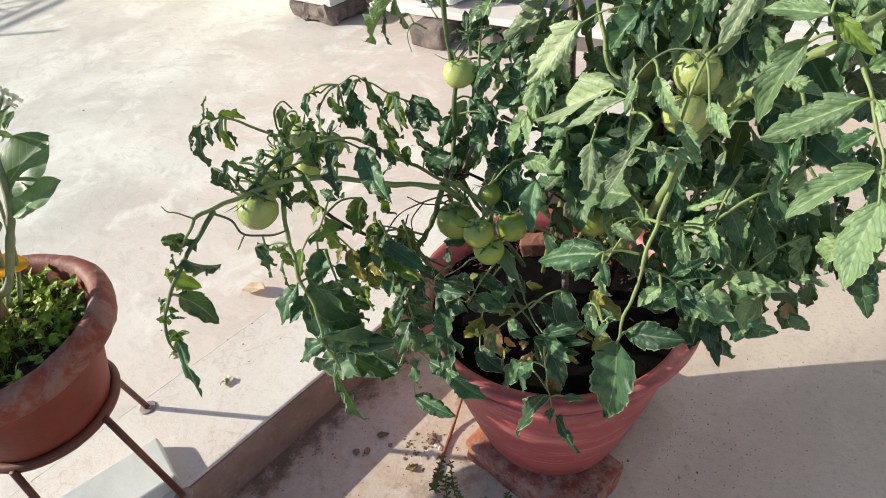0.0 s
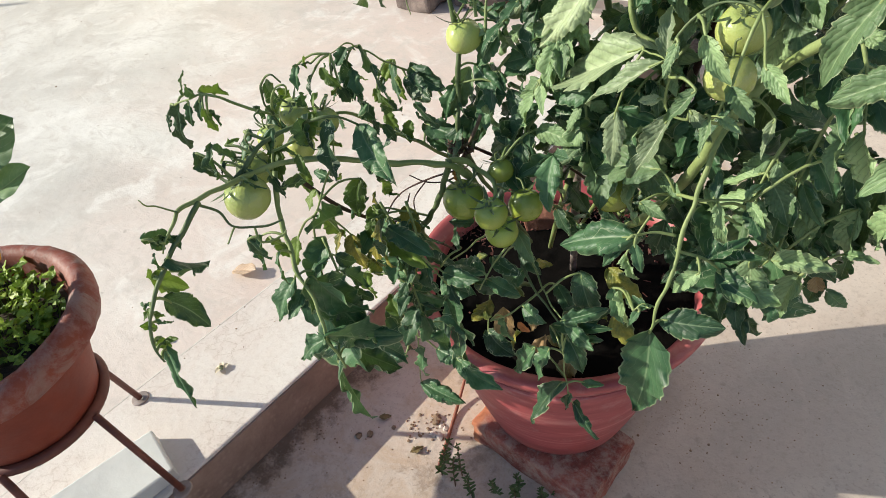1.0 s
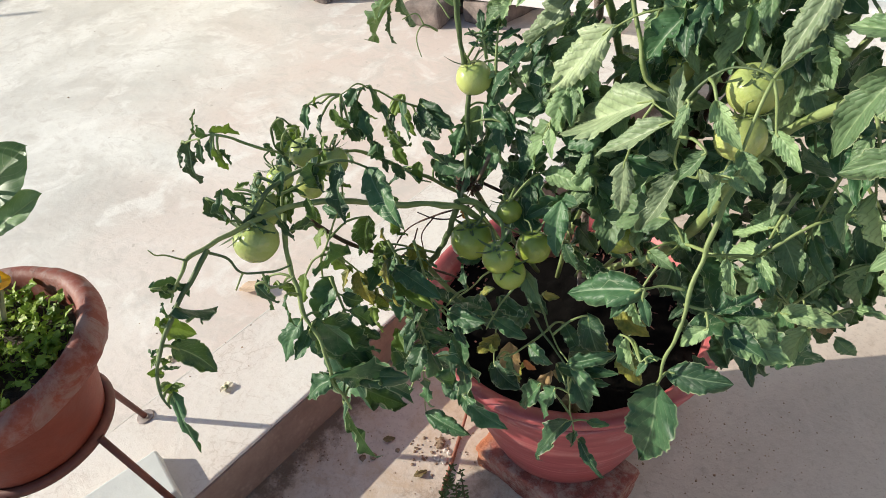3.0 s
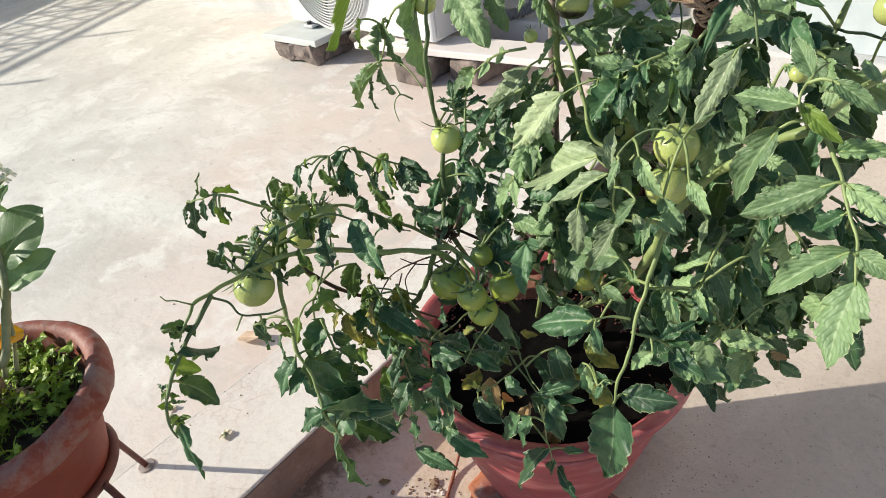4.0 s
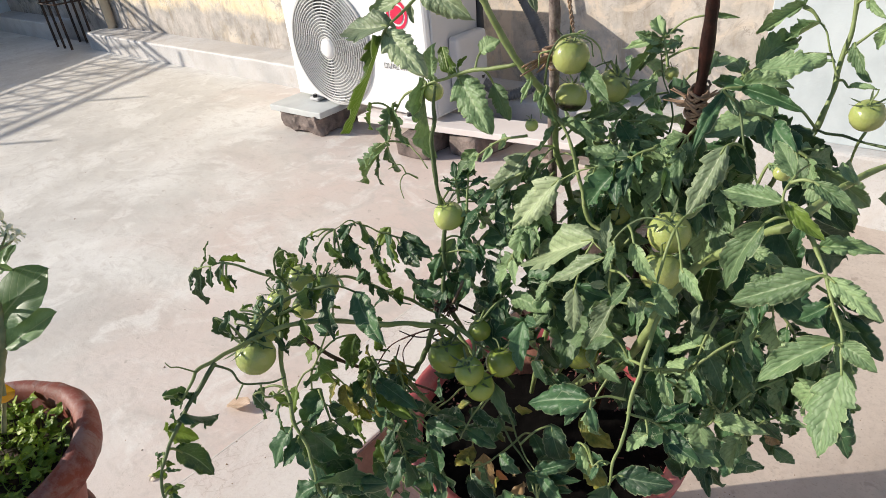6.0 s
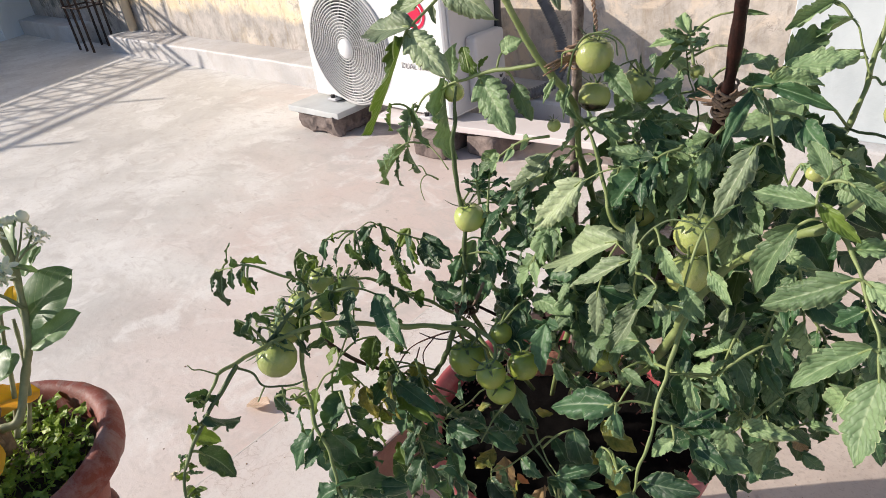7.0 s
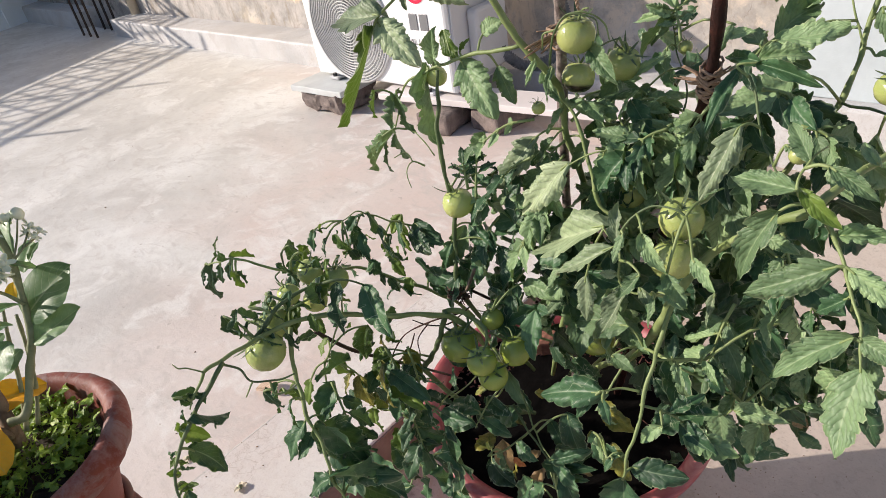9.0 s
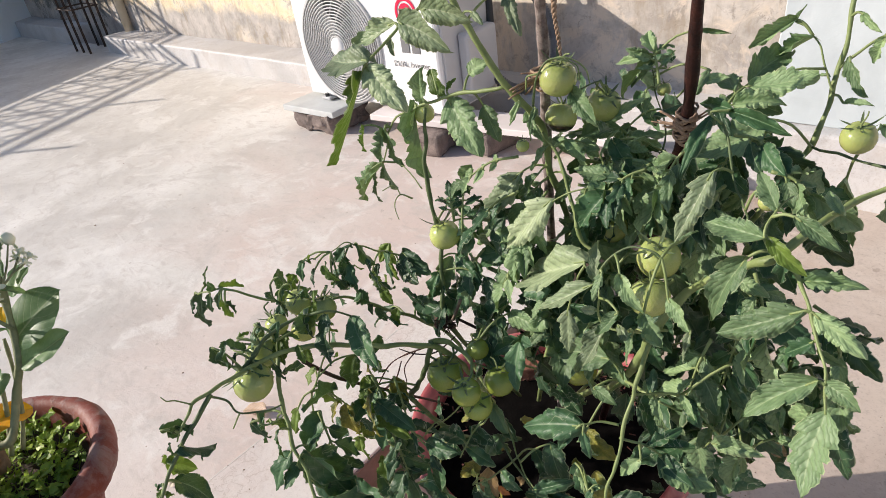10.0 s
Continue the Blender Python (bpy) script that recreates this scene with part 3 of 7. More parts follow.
    if trail:
        field = n.noise(pos, 38, 2, 0.5, 1.6)
        lane = n.mask(n.math("ABSOLUTE", n.math("SUBTRACT", field, 0.5), 0.0), 0.011, 0.004)
        where = n.mask(n.noise(pos, 14, 2, 0.5), 0.54, 0.60)
        some = n.mask(info.outputs["Random"], 0.25, 0.45)
        col = n.mix(n.math("MULTIPLY", n.math("MULTIPLY", lane, where), n.math("MULTIPLY", some, trail)), col, (0.42, 0.46, 0.30))
        # Pale margin: leaf trim, and the light on curled edges put into the colour.
        edge = n.math("MULTIPLY", n.mask(across, 0.460, 0.484), n.mask(n.noise(pos, 24, 3, 0.6), 0.40, 0.54))
        col = n.mix(n.math("MULTIPLY", edge, 0.55), col, (0.46, 0.50, 0.29))
    if yellow:
        col = n.mix(n.math("MULTIPLY", n.mask(blot, 0.40, 0.62), yellow), col, (0.42, 0.34, 0.05))
    n.bump(n.math("POWER", n.math("ABSOLUTE", n.math("SINE", n.math("MULTIPLY", n.math("SUBTRACT", phase, 1.5708), 0.5), 0.0), 0.0), 0.45), 0.22 * quilted + 0.08, 0.0013)
    quilt = n.add("TexVoronoi", Scale=330.0)
    quilt.feature = "SMOOTH_F1"
    n.link(pos, quilt.inputs["Vector"])
    n.bump(quilt.outputs["Distance"], 0.50 * quilted, 0.0012)
    n.bump(fine, 0.25, 0.0006)
    m = n.done(col, gloss)
    n.p.inputs["Specular IOR Level"].default_value = 0.34
    trans = n.t.nodes.new("ShaderNodeBsdfTranslucent")
    bright = n.mix(0.45, col, (0.22, 0.34, 0.02))
    n.link(bright, trans.inputs["Color"])
    mixs = n.t.nodes.new("ShaderNodeMixShader")
    mixs.inputs[0].default_value = through_light
    n.link(n.p.outputs[0], mixs.inputs[1])
    n.link(trans.outputs[0], mixs.inputs[2])
    n.link(mixs.outputs[0], n.t.nodes["Material Output"].inputs["Surface"])
    return m


# One leaf in shaded, sunlit and brightly lit copies, light put into the colour.
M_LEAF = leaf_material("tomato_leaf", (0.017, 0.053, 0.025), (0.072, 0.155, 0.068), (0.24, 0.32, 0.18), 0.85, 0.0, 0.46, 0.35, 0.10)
M_LEAF_SUNLIT = leaf_material("sunlit_tomato_leaf", (0.106, 0.190, 0.083), (0.264, 0.368, 0.183), (0.34, 0.42, 0.22), 0.15, 0.0, 0.50, 1.0, 0.14)
M_LEAF_BRIGHT_LIT = leaf_material("brightly_lit_tomato_leaf", (0.14, 0.200, 0.104), (0.32, 0.385, 0.225), (0.45, 0.50, 0.32), 0.1, 0.0, 0.48, 1.0, 0.10)
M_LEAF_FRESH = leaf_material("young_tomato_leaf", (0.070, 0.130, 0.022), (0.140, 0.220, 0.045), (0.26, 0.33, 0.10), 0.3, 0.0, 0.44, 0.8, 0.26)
M_LEAF_OLD = leaf_material("old_tomato_leaf", (0.055, 0.085, 0.022), (0.12, 0.15, 0.035), (0.24, 0.24, 0.09), 1.0, 0.6)
M_LEAF_DRY = leaf_material("dry_leaf", (0.16, 0.11, 0.05), (0.26, 0.19, 0.09), (0.30, 0.24, 0.14), 0.0)
M_STEM = plain("hairy_green_stem", (0.15, 0.20, 0.06), (0.27, 0.33, 0.13), 45, 0.55, 0.5, 0.0008)
M_STEM_DARK = plain("dark_green_stem", (0.05, 0.085, 0.032), (0.14, 0.185, 0.07), 45, 0.6, 0.5, 0.0008)
M_TWIG = plain("dead_brown_twig", (0.035, 0.015, 0.012), (0.09, 0.045, 0.035), 60, 0.8, 0.5, 0.0008)
M_STICK = plain("dark_wet_bark_stick", (0.006, 0.003, 0.003), (0.050, 0.015, 0.010), 70, 0.55, 0.7, 0.0015, 0.0, **{"Specular IOR Level": 0.22})
M_STICK2 = plain("mottled_grey_bark_stick", (0.045, 0.022, 0.018), (0.34, 0.28, 0.25), 110, 0.8, 0.7, 0.0012)
M_JUTE = plain("jute_string", (0.20, 0.125, 0.08), (0.44, 0.30, 0.20), 120, 0.9, 0.6, 0.001)


def tomato_material(name, rot, skin=((0.37, 0.42, 0.115), (0.51, 0.54, 0.20))):
    n = Nodes(name)
    v = n.coord("Object")
    sep = n.t.nodes.new("ShaderNodeSeparateXYZ")
    n.link(v, sep.inputs[0])
    tone = n.noise(v, 40, 3, 0.5)
    c = n.ramp(tone, [(0.3, skin[0]), (0.7, skin[1])])
    c = n.mix(n.math("MULTIPLY", n.mask(sep.outputs[2], 0.1, 1.0), 0.5), c, (0.25, 0.35, 0.10))
    if rot:
        c = n.mix(n.mask(n.math("ADD", sep.outputs[2], n.math("MULTIPLY", tone, 0.4)), -0.15, -0.35), c, (0.03, 0.018, 0.012))
    c = rgb_random(n, c, 0.18)
    n.bump(n.noise(v, 6, 3, 0.5), 0.08, 0.05)
    return n.done(c, 0.22, **{"Subsurface Weight": 0.15, "Subsurface Radius": (0.4, 0.6, 0.2), "Subsurface Scale": 0.006, "Coat Weight": 0.15})


M_TOMATO = tomato_material("green_tomato_skin", False)
M_TOMATO_ROT = tomato_material("blighted_tomato_skin", True)
# Darker copy of the skin; the low cluster's shade is in its colour.
M_TOMATO_SHADED = tomato_material("shaded_tomato_skin", False, ((0.25, 0.32, 0.045), (0.36, 0.41, 0.085)))

# ---- leaf shapes ----
def blade(lobes, depth, fold, droop, wave, seed, nx=64, ny=5, simple=False):
    """A leaf blade one unit long and one unit wide: uneven forward-pointing lobes with small teeth, folded along the midrib, margins curled, tip drooping."""
    rng = random.Random(seed)
    bm = bmesh.new()
    uv = bm.loops.layers.uv.new("UVMap")
    uv_vein = bm.loops.layers.uv.new("VeinMap")
    count, lean, sway = rng.uniform(38, 52), rng.uniform(40, 58), rng.uniform(0, 6.28)
    sides = []
    for _ in range(2):
        cuts, x = [0.0], rng.uniform(0.10, 0.18)
        while x < 0.90 and not simple:
            cuts.append(x)
            x += rng.uniform(0.75, 1.3) / lobes * (1.15 - 0.45 * x)
        cuts.append(1.0)
        sides.append([(a, c, min(0.66, depth * rng.uniform(0.5, 1.5) * (1.25 - 0.7 * a)), rng.uniform(0.05, 0.13)) for a, c in zip(cuts, cuts[1:])])
    curl = (rng.uniform(-0.14, 0.13), rng.uniform(-0.14, 0.13))
    bend, twist, phase = rng.uniform(-0.10, 0.10), rng.uniform(-0.45, 0.45) * (0.4 if simple else 1.0), rng.uniform(0, 6.28)

    def edge(x, side):
        body = (2.5 if not simple else 2.28) * max(x, 1e-4) ** (0.50 if not simple else 0.62) * max(1 - x, 0.0) ** (0.84 if not simple else 0.58)
        for a, c, d, t in sides[side]:
            if a <= x <= c and not simple:
                f = (x - a) / max(c - a, 1e-4)
                hump = max(0.0, math.sin(math.pi * f ** 1.6)) ** 0.5
                teeth = t * (1 - abs(((f * 2.6 + a * 7) % 1.0) * 2 - 1)) * hump
                return 0.5 * max(body * (1 - d + d * hump - teeth), 0.012), hump
        return 0.5 * max(body, 0.012), 0.0

    grid = []
    for i in range(nx + 1):
        x = i / nx
        row = []
        for j in range(-ny, ny + 1):
            s = j / ny
            side = 0 if s < 0 else 1
            w, hump = edge(x, side)
            y = s * w
            q = abs(s)
            ripple = wave * math.sin(x * 12 + side * 1.9 + phase) * q ** 2.2 + 0.35 * wave * math.sin(x * 31 + side + phase) * q ** 3
            z = fold * abs(y) * (1 - 0.5 * q) - droop * x * x + ripple + twist * y * x + (0.0 if simple else curl[side] * q ** 4)
            vein = count * x - lean * (q * 0.5) ** 1.3 + 0.9 * math.sin(5 * x + sway) + side * 1.3
            if not simple:
                groove = 1 - abs(math.sin((vein - 1.5708) / 2)) ** 0.6
                z -= 0.006 * groove * q ** 0.4 * (1 - q ** 4) * min(1.0, 6 * x * (1 - x)) + 0.010 * (1 - q) ** 6
            sweep = (0.07 * hump * q * q - 0.04 * q) * (1 - x) if not simple else -0.10 * q * (1 - x) * x
            row.append(((x + sweep, y + bend * math.sin(math.pi * x), z), (x, s * 0.5 + 0.5), (vein / 40, 0.0)))
        grid.append(row)
    vs = [[bm.verts.new(cell[0]) for cell in row] for row in grid]
    for i in range(nx):
        for j in range(2 * ny):
            f = bm.faces.new((vs[i][j], vs[i + 1][j], vs[i + 1][j + 1], vs[i][j + 1]))
            f.smooth = True
            for loop, (a, b) in zip(f.loops, ((i, j), (i + 1, j), (i + 1, j + 1), (i, j + 1))):
                loop[uv].uv = grid[a][b][1]
                loop[uv_vein].uv = grid[a][b][2]
    return bm


def bank(material, specs, **kw):
    return [mesh_of("leaf_blade", blade(*s, **kw), material) for s in specs]


SPECS = [(4.0, 0.20, 0.45, 0.21, 0.060, 1), (3.4, 0.28, 0.60, 0.28, 0.075, 2), (4.4, 0.18, 0.36, 0.18, 0.065, 3), (3.6, 0.24, 0.48, 0.32, 0.065, 4),
         (3.0, 0.34, 0.72, 0.28, 0.095, 5), (4.6, 0.18, 0.39, 0.25, 0.065, 6), (4.0, 0.24, 0.54, 0.20, 0.070, 7), (3.4, 0.26, 0.96, 0.36, 0.105, 8),
         (3.8, 0.22, 0.33, 0.07, 0.070, 9), (2.8, 0.38, 0.60, 0.39, 0.090, 10)]
TOP_SPECS = [(6.2, 0.24, 0.45, 0.20, 0.060, 11), (7.0, 0.20, 0.65, 0.30, 0.065, 12), (5.2, 0.30, 0.40, 0.14, 0.065, 13), (6.6, 0.22, 0.55, 0.36, 0.060, 14),
             (4.6, 0.36, 0.9, 0.28, 0.090, 15), (7.2, 0.18, 0.45, 0.26, 0.055, 16), (6.4, 0.24, 0.65, 0.16, 0.065, 17), (5.2, 0.28, 1.4, 0.42, 0.100, 18),
             (5.8, 0.26, 0.30, -0.08, 0.065, 19), (4.4, 0.38, 0.9, 0.46, 0.085, 20)]
LEAF_BANK = bank(M_LEAF, SPECS)
SUNLIT_BANK = bank(M_LEAF_SUNLIT, TOP_SPECS)
FRESH_BANK = bank(M_LEAF_FRESH, SPECS[1:8])
OLD_BANK = bank(M_LEAF_OLD, SPECS[:5])
BURNT_BANK = bank(leaf_material("burnt_leaf", (0.30, 0.085, 0.025), (0.48, 0.19, 0.07), (0.42, 0.20, 0.10), 0.0, through_light=0.3), SPECS[3:5])
DRY_BANK = bank(M_LEAF_DRY, SPECS[3:5])
BRIGHT_LIT_BANK = bank(M_LEAF_BRIGHT_LIT, TOP_SPECS[:4] + TOP_SPECS[5:7])
DEEP_SPECS = [(6.5, 0.46, 0.5, 0.25, 0.08, 21), (5.6, 0.50, 0.9, 0.30, 0.09, 22), (7.0, 0.44, 0.4, 0.20, 0.08, 23)]
DEEP_BANK = bank(M_LEAF_SUNLIT, DEEP_SPECS) + bank(M_LEAF_FRESH, DEEP_SPECS[:2]) + bank(M_LEAF, DEEP_SPECS[2:])
# Where the camera stands; leaves are turned and swung to suit its view.
CAMERA_SIDE = Vector((0.12, 0.30, 0.96))
LR = random.Random(7)


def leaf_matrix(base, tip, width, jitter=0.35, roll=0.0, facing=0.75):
    """The pose of a blade from base to tip that turns its face to the sun, the camera and a little up."""
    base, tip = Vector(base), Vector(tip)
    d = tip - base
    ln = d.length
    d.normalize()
    light, to_camera = -SUN_TO - d * -SUN_TO.dot(d), (CAMERA_SIDE - base).normalized()
    to_camera -= d * to_camera.dot(d)
    out = light.normalized() * 0.65 + to_camera.normalized() * (0.15 + 0.6 * facing) + Vector((0, 0, 0.15))
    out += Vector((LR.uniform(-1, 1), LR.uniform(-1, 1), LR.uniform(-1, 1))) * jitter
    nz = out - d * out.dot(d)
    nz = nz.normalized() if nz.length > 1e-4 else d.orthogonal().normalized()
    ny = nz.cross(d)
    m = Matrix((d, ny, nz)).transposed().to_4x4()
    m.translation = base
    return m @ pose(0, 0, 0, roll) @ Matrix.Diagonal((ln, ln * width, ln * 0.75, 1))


# ---- pink pot with the tomato plant ----
def pink_pot_material():
    n = Nodes("faded_pink_plastic")
    v = n.coord("Object")
    streak = n.noise(n.coord("Object", (1.5, 1.5, 9)), 5, 5, 0.6, 0.8)
    c = n.ramp(streak, [(0.30, (0.27, 0.045, 0.052)), (0.55, (0.38, 0.085, 0.090)), (0.72, (0.54, 0.225, 0.205))])
    dust = n.noise(v, 26, 5, 0.7)
    c = n.mix(n.math("MULTIPLY", n.mask(dust, 0.55, 0.75), 0.5), c, (0.46, 0.30, 0.285))
    n.bump(n.noise(v, 90, 3, 0.6), 0.12, 0.001)
    return n.done(c, 0.48)


M_PINK = pink_pot_material()
# Black soil, made darker still: the foliage's shade is in the colour.
M_SOIL = plain("shaded_black_soil", (0.0014, 0.0012, 0.001), (0.0045, 0.0035, 0.003), 40, 0.95, 0.5, 0.003, 0.0, **{"Specular IOR Level": 0.08})
POT = (-0.238, 0.848, -0.04)
pot = thing("flower_pot", "faded pink plastic flower pot standing on bricks", "flower pot", POT)
def dented(b):
    for v in b.verts:
        a = math.atan2(v.co.y, v.co.x)
        k = 1 + 0.012 * math.sin(2 * a + 0.7) + 0.004 * noise.noise(v.co * 14)
        v.co.x *= k
        v.co.y *= k
    return b


part("pot_wall", dented(lathe([(0.0, 0.004), (0.112, 0.0), (0.118, 0.004), (0.132, 0.05), (0.151, 0.12), (0.168, 0.19), (0.177, 0.238), (0.182, 0.262), (0.170, 0.255), (0.165, 0.20)], 72)), M_PINK, pot, smooth=True)
part("rim", dented(lathe([(0.176, 0.250), (0.184, 0.268), (0.193, 0.286), (0.201, 0.296), (0.206, 0.303), (0.207, 0.309), (0.204, 0.314), (0.198, 0.315), (0.191, 0.312), (0.185, 0.308), (0.181, 0.302), (0.179, 0.294), (0.178, 0.280), (0.176, 0.262)], 72)), M_PINK, pot, "broad sloping pink rim", smooth=True)
b = bmesh.new()
bmesh.ops.create_grid(b, x_segments=60, y_segments=60, size=0.182)
for v in list(b.verts):
    r = math.hypot(v.co.x, v.co.y)
    if r > 0.180:
        v.co.x *= 0.180 / r
        v.co.y *= 0.180 / r
    v.co.z = 0.283 + 0.006 * noise.noise(v.co * 22) + 0.004 * noise.noise(v.co * 80) + 0.0015 * noise.noise(v.co * 220)
soil = solid("potting_soil", b, M_SOIL, "black potting soil inside the pink pot, darkened for shade", "soil", "stuff", smooth=True, m=pose(*POT))

M_CHAFF = plain("reddish_chaff", (0.035, 0.012, 0.010), (0.20, 0.070, 0.050), 120, 0.85, 0.4)
rng = random.Random(17)
b = bmesh.new()
for k in range(520):
    a, q = rng.gauss(2.2, 0.65), 0.178 * rng.uniform(0.30, 1.0) ** 0.4
    c = Vector((POT[0] + q * math.cos(a), POT[1] + q * math.sin(a), 0.246 + rng.uniform(0, 0.006)))
    ln, w = rng.uniform(0.0012, 0.0050), rng.uniform(0.0004, 0.0013)
    m = pose(*c, rng.uniform(-60, 60), rng.uniform(-60, 60), rng.uniform(0, 360))
    other = box(-ln, ln, -w, w, -0.0005, 0.0007)
    for v in other.verts:
        v.co = m @ (v.co + Vector((0, 0, 6.0 * v.co.x * v.co.x)))
    join(b, other)
solid("soil_litter", b, M_CHAFF, "reddish brown chaff lying on the dark potting soil", "debris", "stuff")


def red_brick_material():
    n = Nodes("red_washed_brick")
    v = n.coord("Object")
    c = n.ramp(n.noise(v, 22, 6, 0.7, 0.5), [(0.32, (0.14, 0.045, 0.035)), (0.5, (0.27, 0.075, 0.055)), (0.68, (0.40, 0.15, 0.11))])
    c = n.mix(n.math("MULTIPLY", n.mask(n.noise(v, 34, 6, 0.75), 0.44, 0.60), 0.7), c, (0.42, 0.31, 0.26))
    sep = n.t.nodes.new("ShaderNodeSeparateXYZ")
    n.link(v, sep.inputs[0])
    end = n.math("ADD", n.mask(sep.outputs[0], -0.085, -0.11), n.math("MULTIPLY", n.math("SUBTRACT", n.noise(v, 40, 4, 0.7), 0.5), 1.2))
    c = n.mix(n.math("MULTIPLY", n.mask(end, 0.3, 0.9), 0.8), c, (0.46, 0.17, 0.08))
    n.bump(n.noise(v, 70, 6, 0.75), 0.9, 0.006)
    n.bump(n.noise(v, 260, 3, 0.7), 0.5, 0.002)
    return n.done(c, 0.9)


M_REDBRICK = red_brick_material()
for cx, cy, ly, sd, turn, lab in ((-0.211, 0.784, 0.138, 1.0, -2, "red painted brick with dusty top under the pink pot"), (-0.255, 0.905, 0.085, 4.0, 2, "old red brick under the middle of the pot"), (-0.25, 1.000, 0.095, 7.0, 5, "old red brick under the back of the pot")):
    b = box(-0.116, 0.116, -ly / 2, ly / 2, 0, 0.060, 0.004, 2)
    bmesh.ops.subdivide_edges(b, edges=[e for e in b.edges if e.calc_length() > 0.03], cuts=10, use_grid_fill=True)
    roughen(b, 0.0035, 34, sd)
    roughen(b, 0.0022, 90, sd)
    solid("brick", b, M_REDBRICK, lab, "brick", group="bricks under the pot", smooth=True, m=pose(cx, cy, LOW - 0.001, 0, 0, turn))

solid("brick_fragment", rough_block(0.085, 0.035, 0.030, 5, 0.006, 8.0, 30), plain("orange_brick", (0.17, 0.065, 0.04), (0.30, 0.13, 0.08), 30, 0.9, 0.8, 0.003), "orange broken brick piece lying on the potting soil", "brick", m=pose(-0.318, 0.950, 0.238, 4, 3, 38))
plant = thing("tomato_plant", "bushy tomato plant with green fruit tied to sticks", "tomato plant", (0, 0, 0))


LINES, BACK = [], []
STALKS = bmesh.new()


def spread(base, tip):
    """Swing a leaf that points straight along the sunlight until its face catches the light, its tip sliding along the
    camera's sight line.
    """
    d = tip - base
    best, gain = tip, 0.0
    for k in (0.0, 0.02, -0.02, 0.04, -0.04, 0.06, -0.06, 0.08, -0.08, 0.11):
        q = tip + (tip - CAMERA_SIDE) * k
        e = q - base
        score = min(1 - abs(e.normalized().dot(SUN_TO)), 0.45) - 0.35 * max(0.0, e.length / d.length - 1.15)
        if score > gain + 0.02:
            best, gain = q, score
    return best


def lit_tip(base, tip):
    """Swing a leaf, its tip sliding along the camera's sight line, until one face looks to the sun and to the camera
    alike.
    """
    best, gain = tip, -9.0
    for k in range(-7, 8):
        q = tip + (tip - CAMERA_SIDE) * 0.02 * k
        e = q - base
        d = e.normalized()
        sun, out = -SUN_TO, (CAMERA_SIDE - base).normalized()
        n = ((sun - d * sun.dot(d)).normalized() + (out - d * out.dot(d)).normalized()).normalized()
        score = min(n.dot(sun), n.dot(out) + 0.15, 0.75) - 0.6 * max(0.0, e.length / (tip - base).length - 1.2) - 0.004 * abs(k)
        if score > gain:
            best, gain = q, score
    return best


def leaves(rows, meshes=None, jitter=0.42, facing=0.6, back=False):
    for base, tip, width in rows:
        base, tip = Vector(base), Vector(tip)
        tip = lit_tip(base, tip) if facing >= 0.9 else spread(base, tip)
        # High leaves on the sunny side take the sunlit tone, others the shaded one.
        bank_ = meshes or (FRESH_BANK if LR.random() < (0.25 if base.x < -0.22 and (tip - base).length < 0.028 else 0.01) else SUNLIT_BANK if base.x > -0.20 and base.z > 0.50 and LR.random() < 0.93 else LEAF_BANK)
        width *= 1.02 if base.x < -0.22 and (tip - base).length < 0.05 else 0.86
        me = LR.choice(bank_ if (tip - base).length < 0.045 else [bank_[k % len(bank_)] for k in (0, 1, 2, 3, 5, 6, 8)])
        m = leaf_matrix(base, tip, width, jitter, 0.0, facing)
        if back:
            BACK.append((m, me))
        else:
            part("leaf", me, None, plant, m=m)
        near = min(LINES, key=lambda q: (q - base).length_squared)
        gap = (near - base).length
        if 0.002 < gap < 0.075:
            bow = near.lerp(base, 0.5) + Vector((0, 0, gap * 0.15))
            tube(smooth_path([near, bow, base, base.lerp(tip, 0.12)], 3), 0.0012, 0.0008, 6, STALKS)


def stem(points, r0, r1, dark=None):
    line = smooth_path(points, 7)
    line = [q + Vector((noise.noise(q * 55), noise.noise(q * 55 + Vector((9, 0, 0))), noise.noise(q * 55 + Vector((0, 9, 0))))) * 0.0022 for q in line]
    mat = (M_STEM_DARK if LR.random() < 0.2 else M_STEM) if dark is None else dark
    k = 0.62 if r0 > 0.0030 else 0.50
    b = tube(line, r0 * k, r1 * k, 8, wob=0.35)
    part("stem", b, mat, plant, smooth=True)
    LINES.extend(line)
    return line


def dead_twig(points, r):
    part("dead_twig", tube(smooth_path(points, 6), r, r * 0.6, 6, wob=0.3), M_TWIG, plant, "dry dark brown twig", smooth=True)


def star(n, r, seed):
    """A calyx: narrow pointed sepals that curl up at their ends."""
    rng = random.Random(seed)
    bm = bmesh.new()
    for k in range(n):
        a = 2 * math.pi * k / n + rng.uniform(-0.2, 0.2)
        ln, lift = r * rng.uniform(0.9, 1.35), rng.uniform(0.25, 1.0)
        prev = None
        for i in range(6):
            f = i / 5
            w = r * 0.13 * (1 - f) ** 0.7 * (0.5 + f) + 0.0004
            x, z = ln * f, r * (0.04 + lift * f * f - 0.18 * f)
            c, s = math.cos(a), math.sin(a)
            row = [bm.verts.new((x * c - y * s, x * s + y * c, z + abs(y) * 0.3)) for y in (-w, 0, w)]
            if prev:
                for q in range(2):
                    bm.faces.new((prev[q], row[q], row[q + 1], prev[q + 1])).smooth = True
            prev = row
    return bm


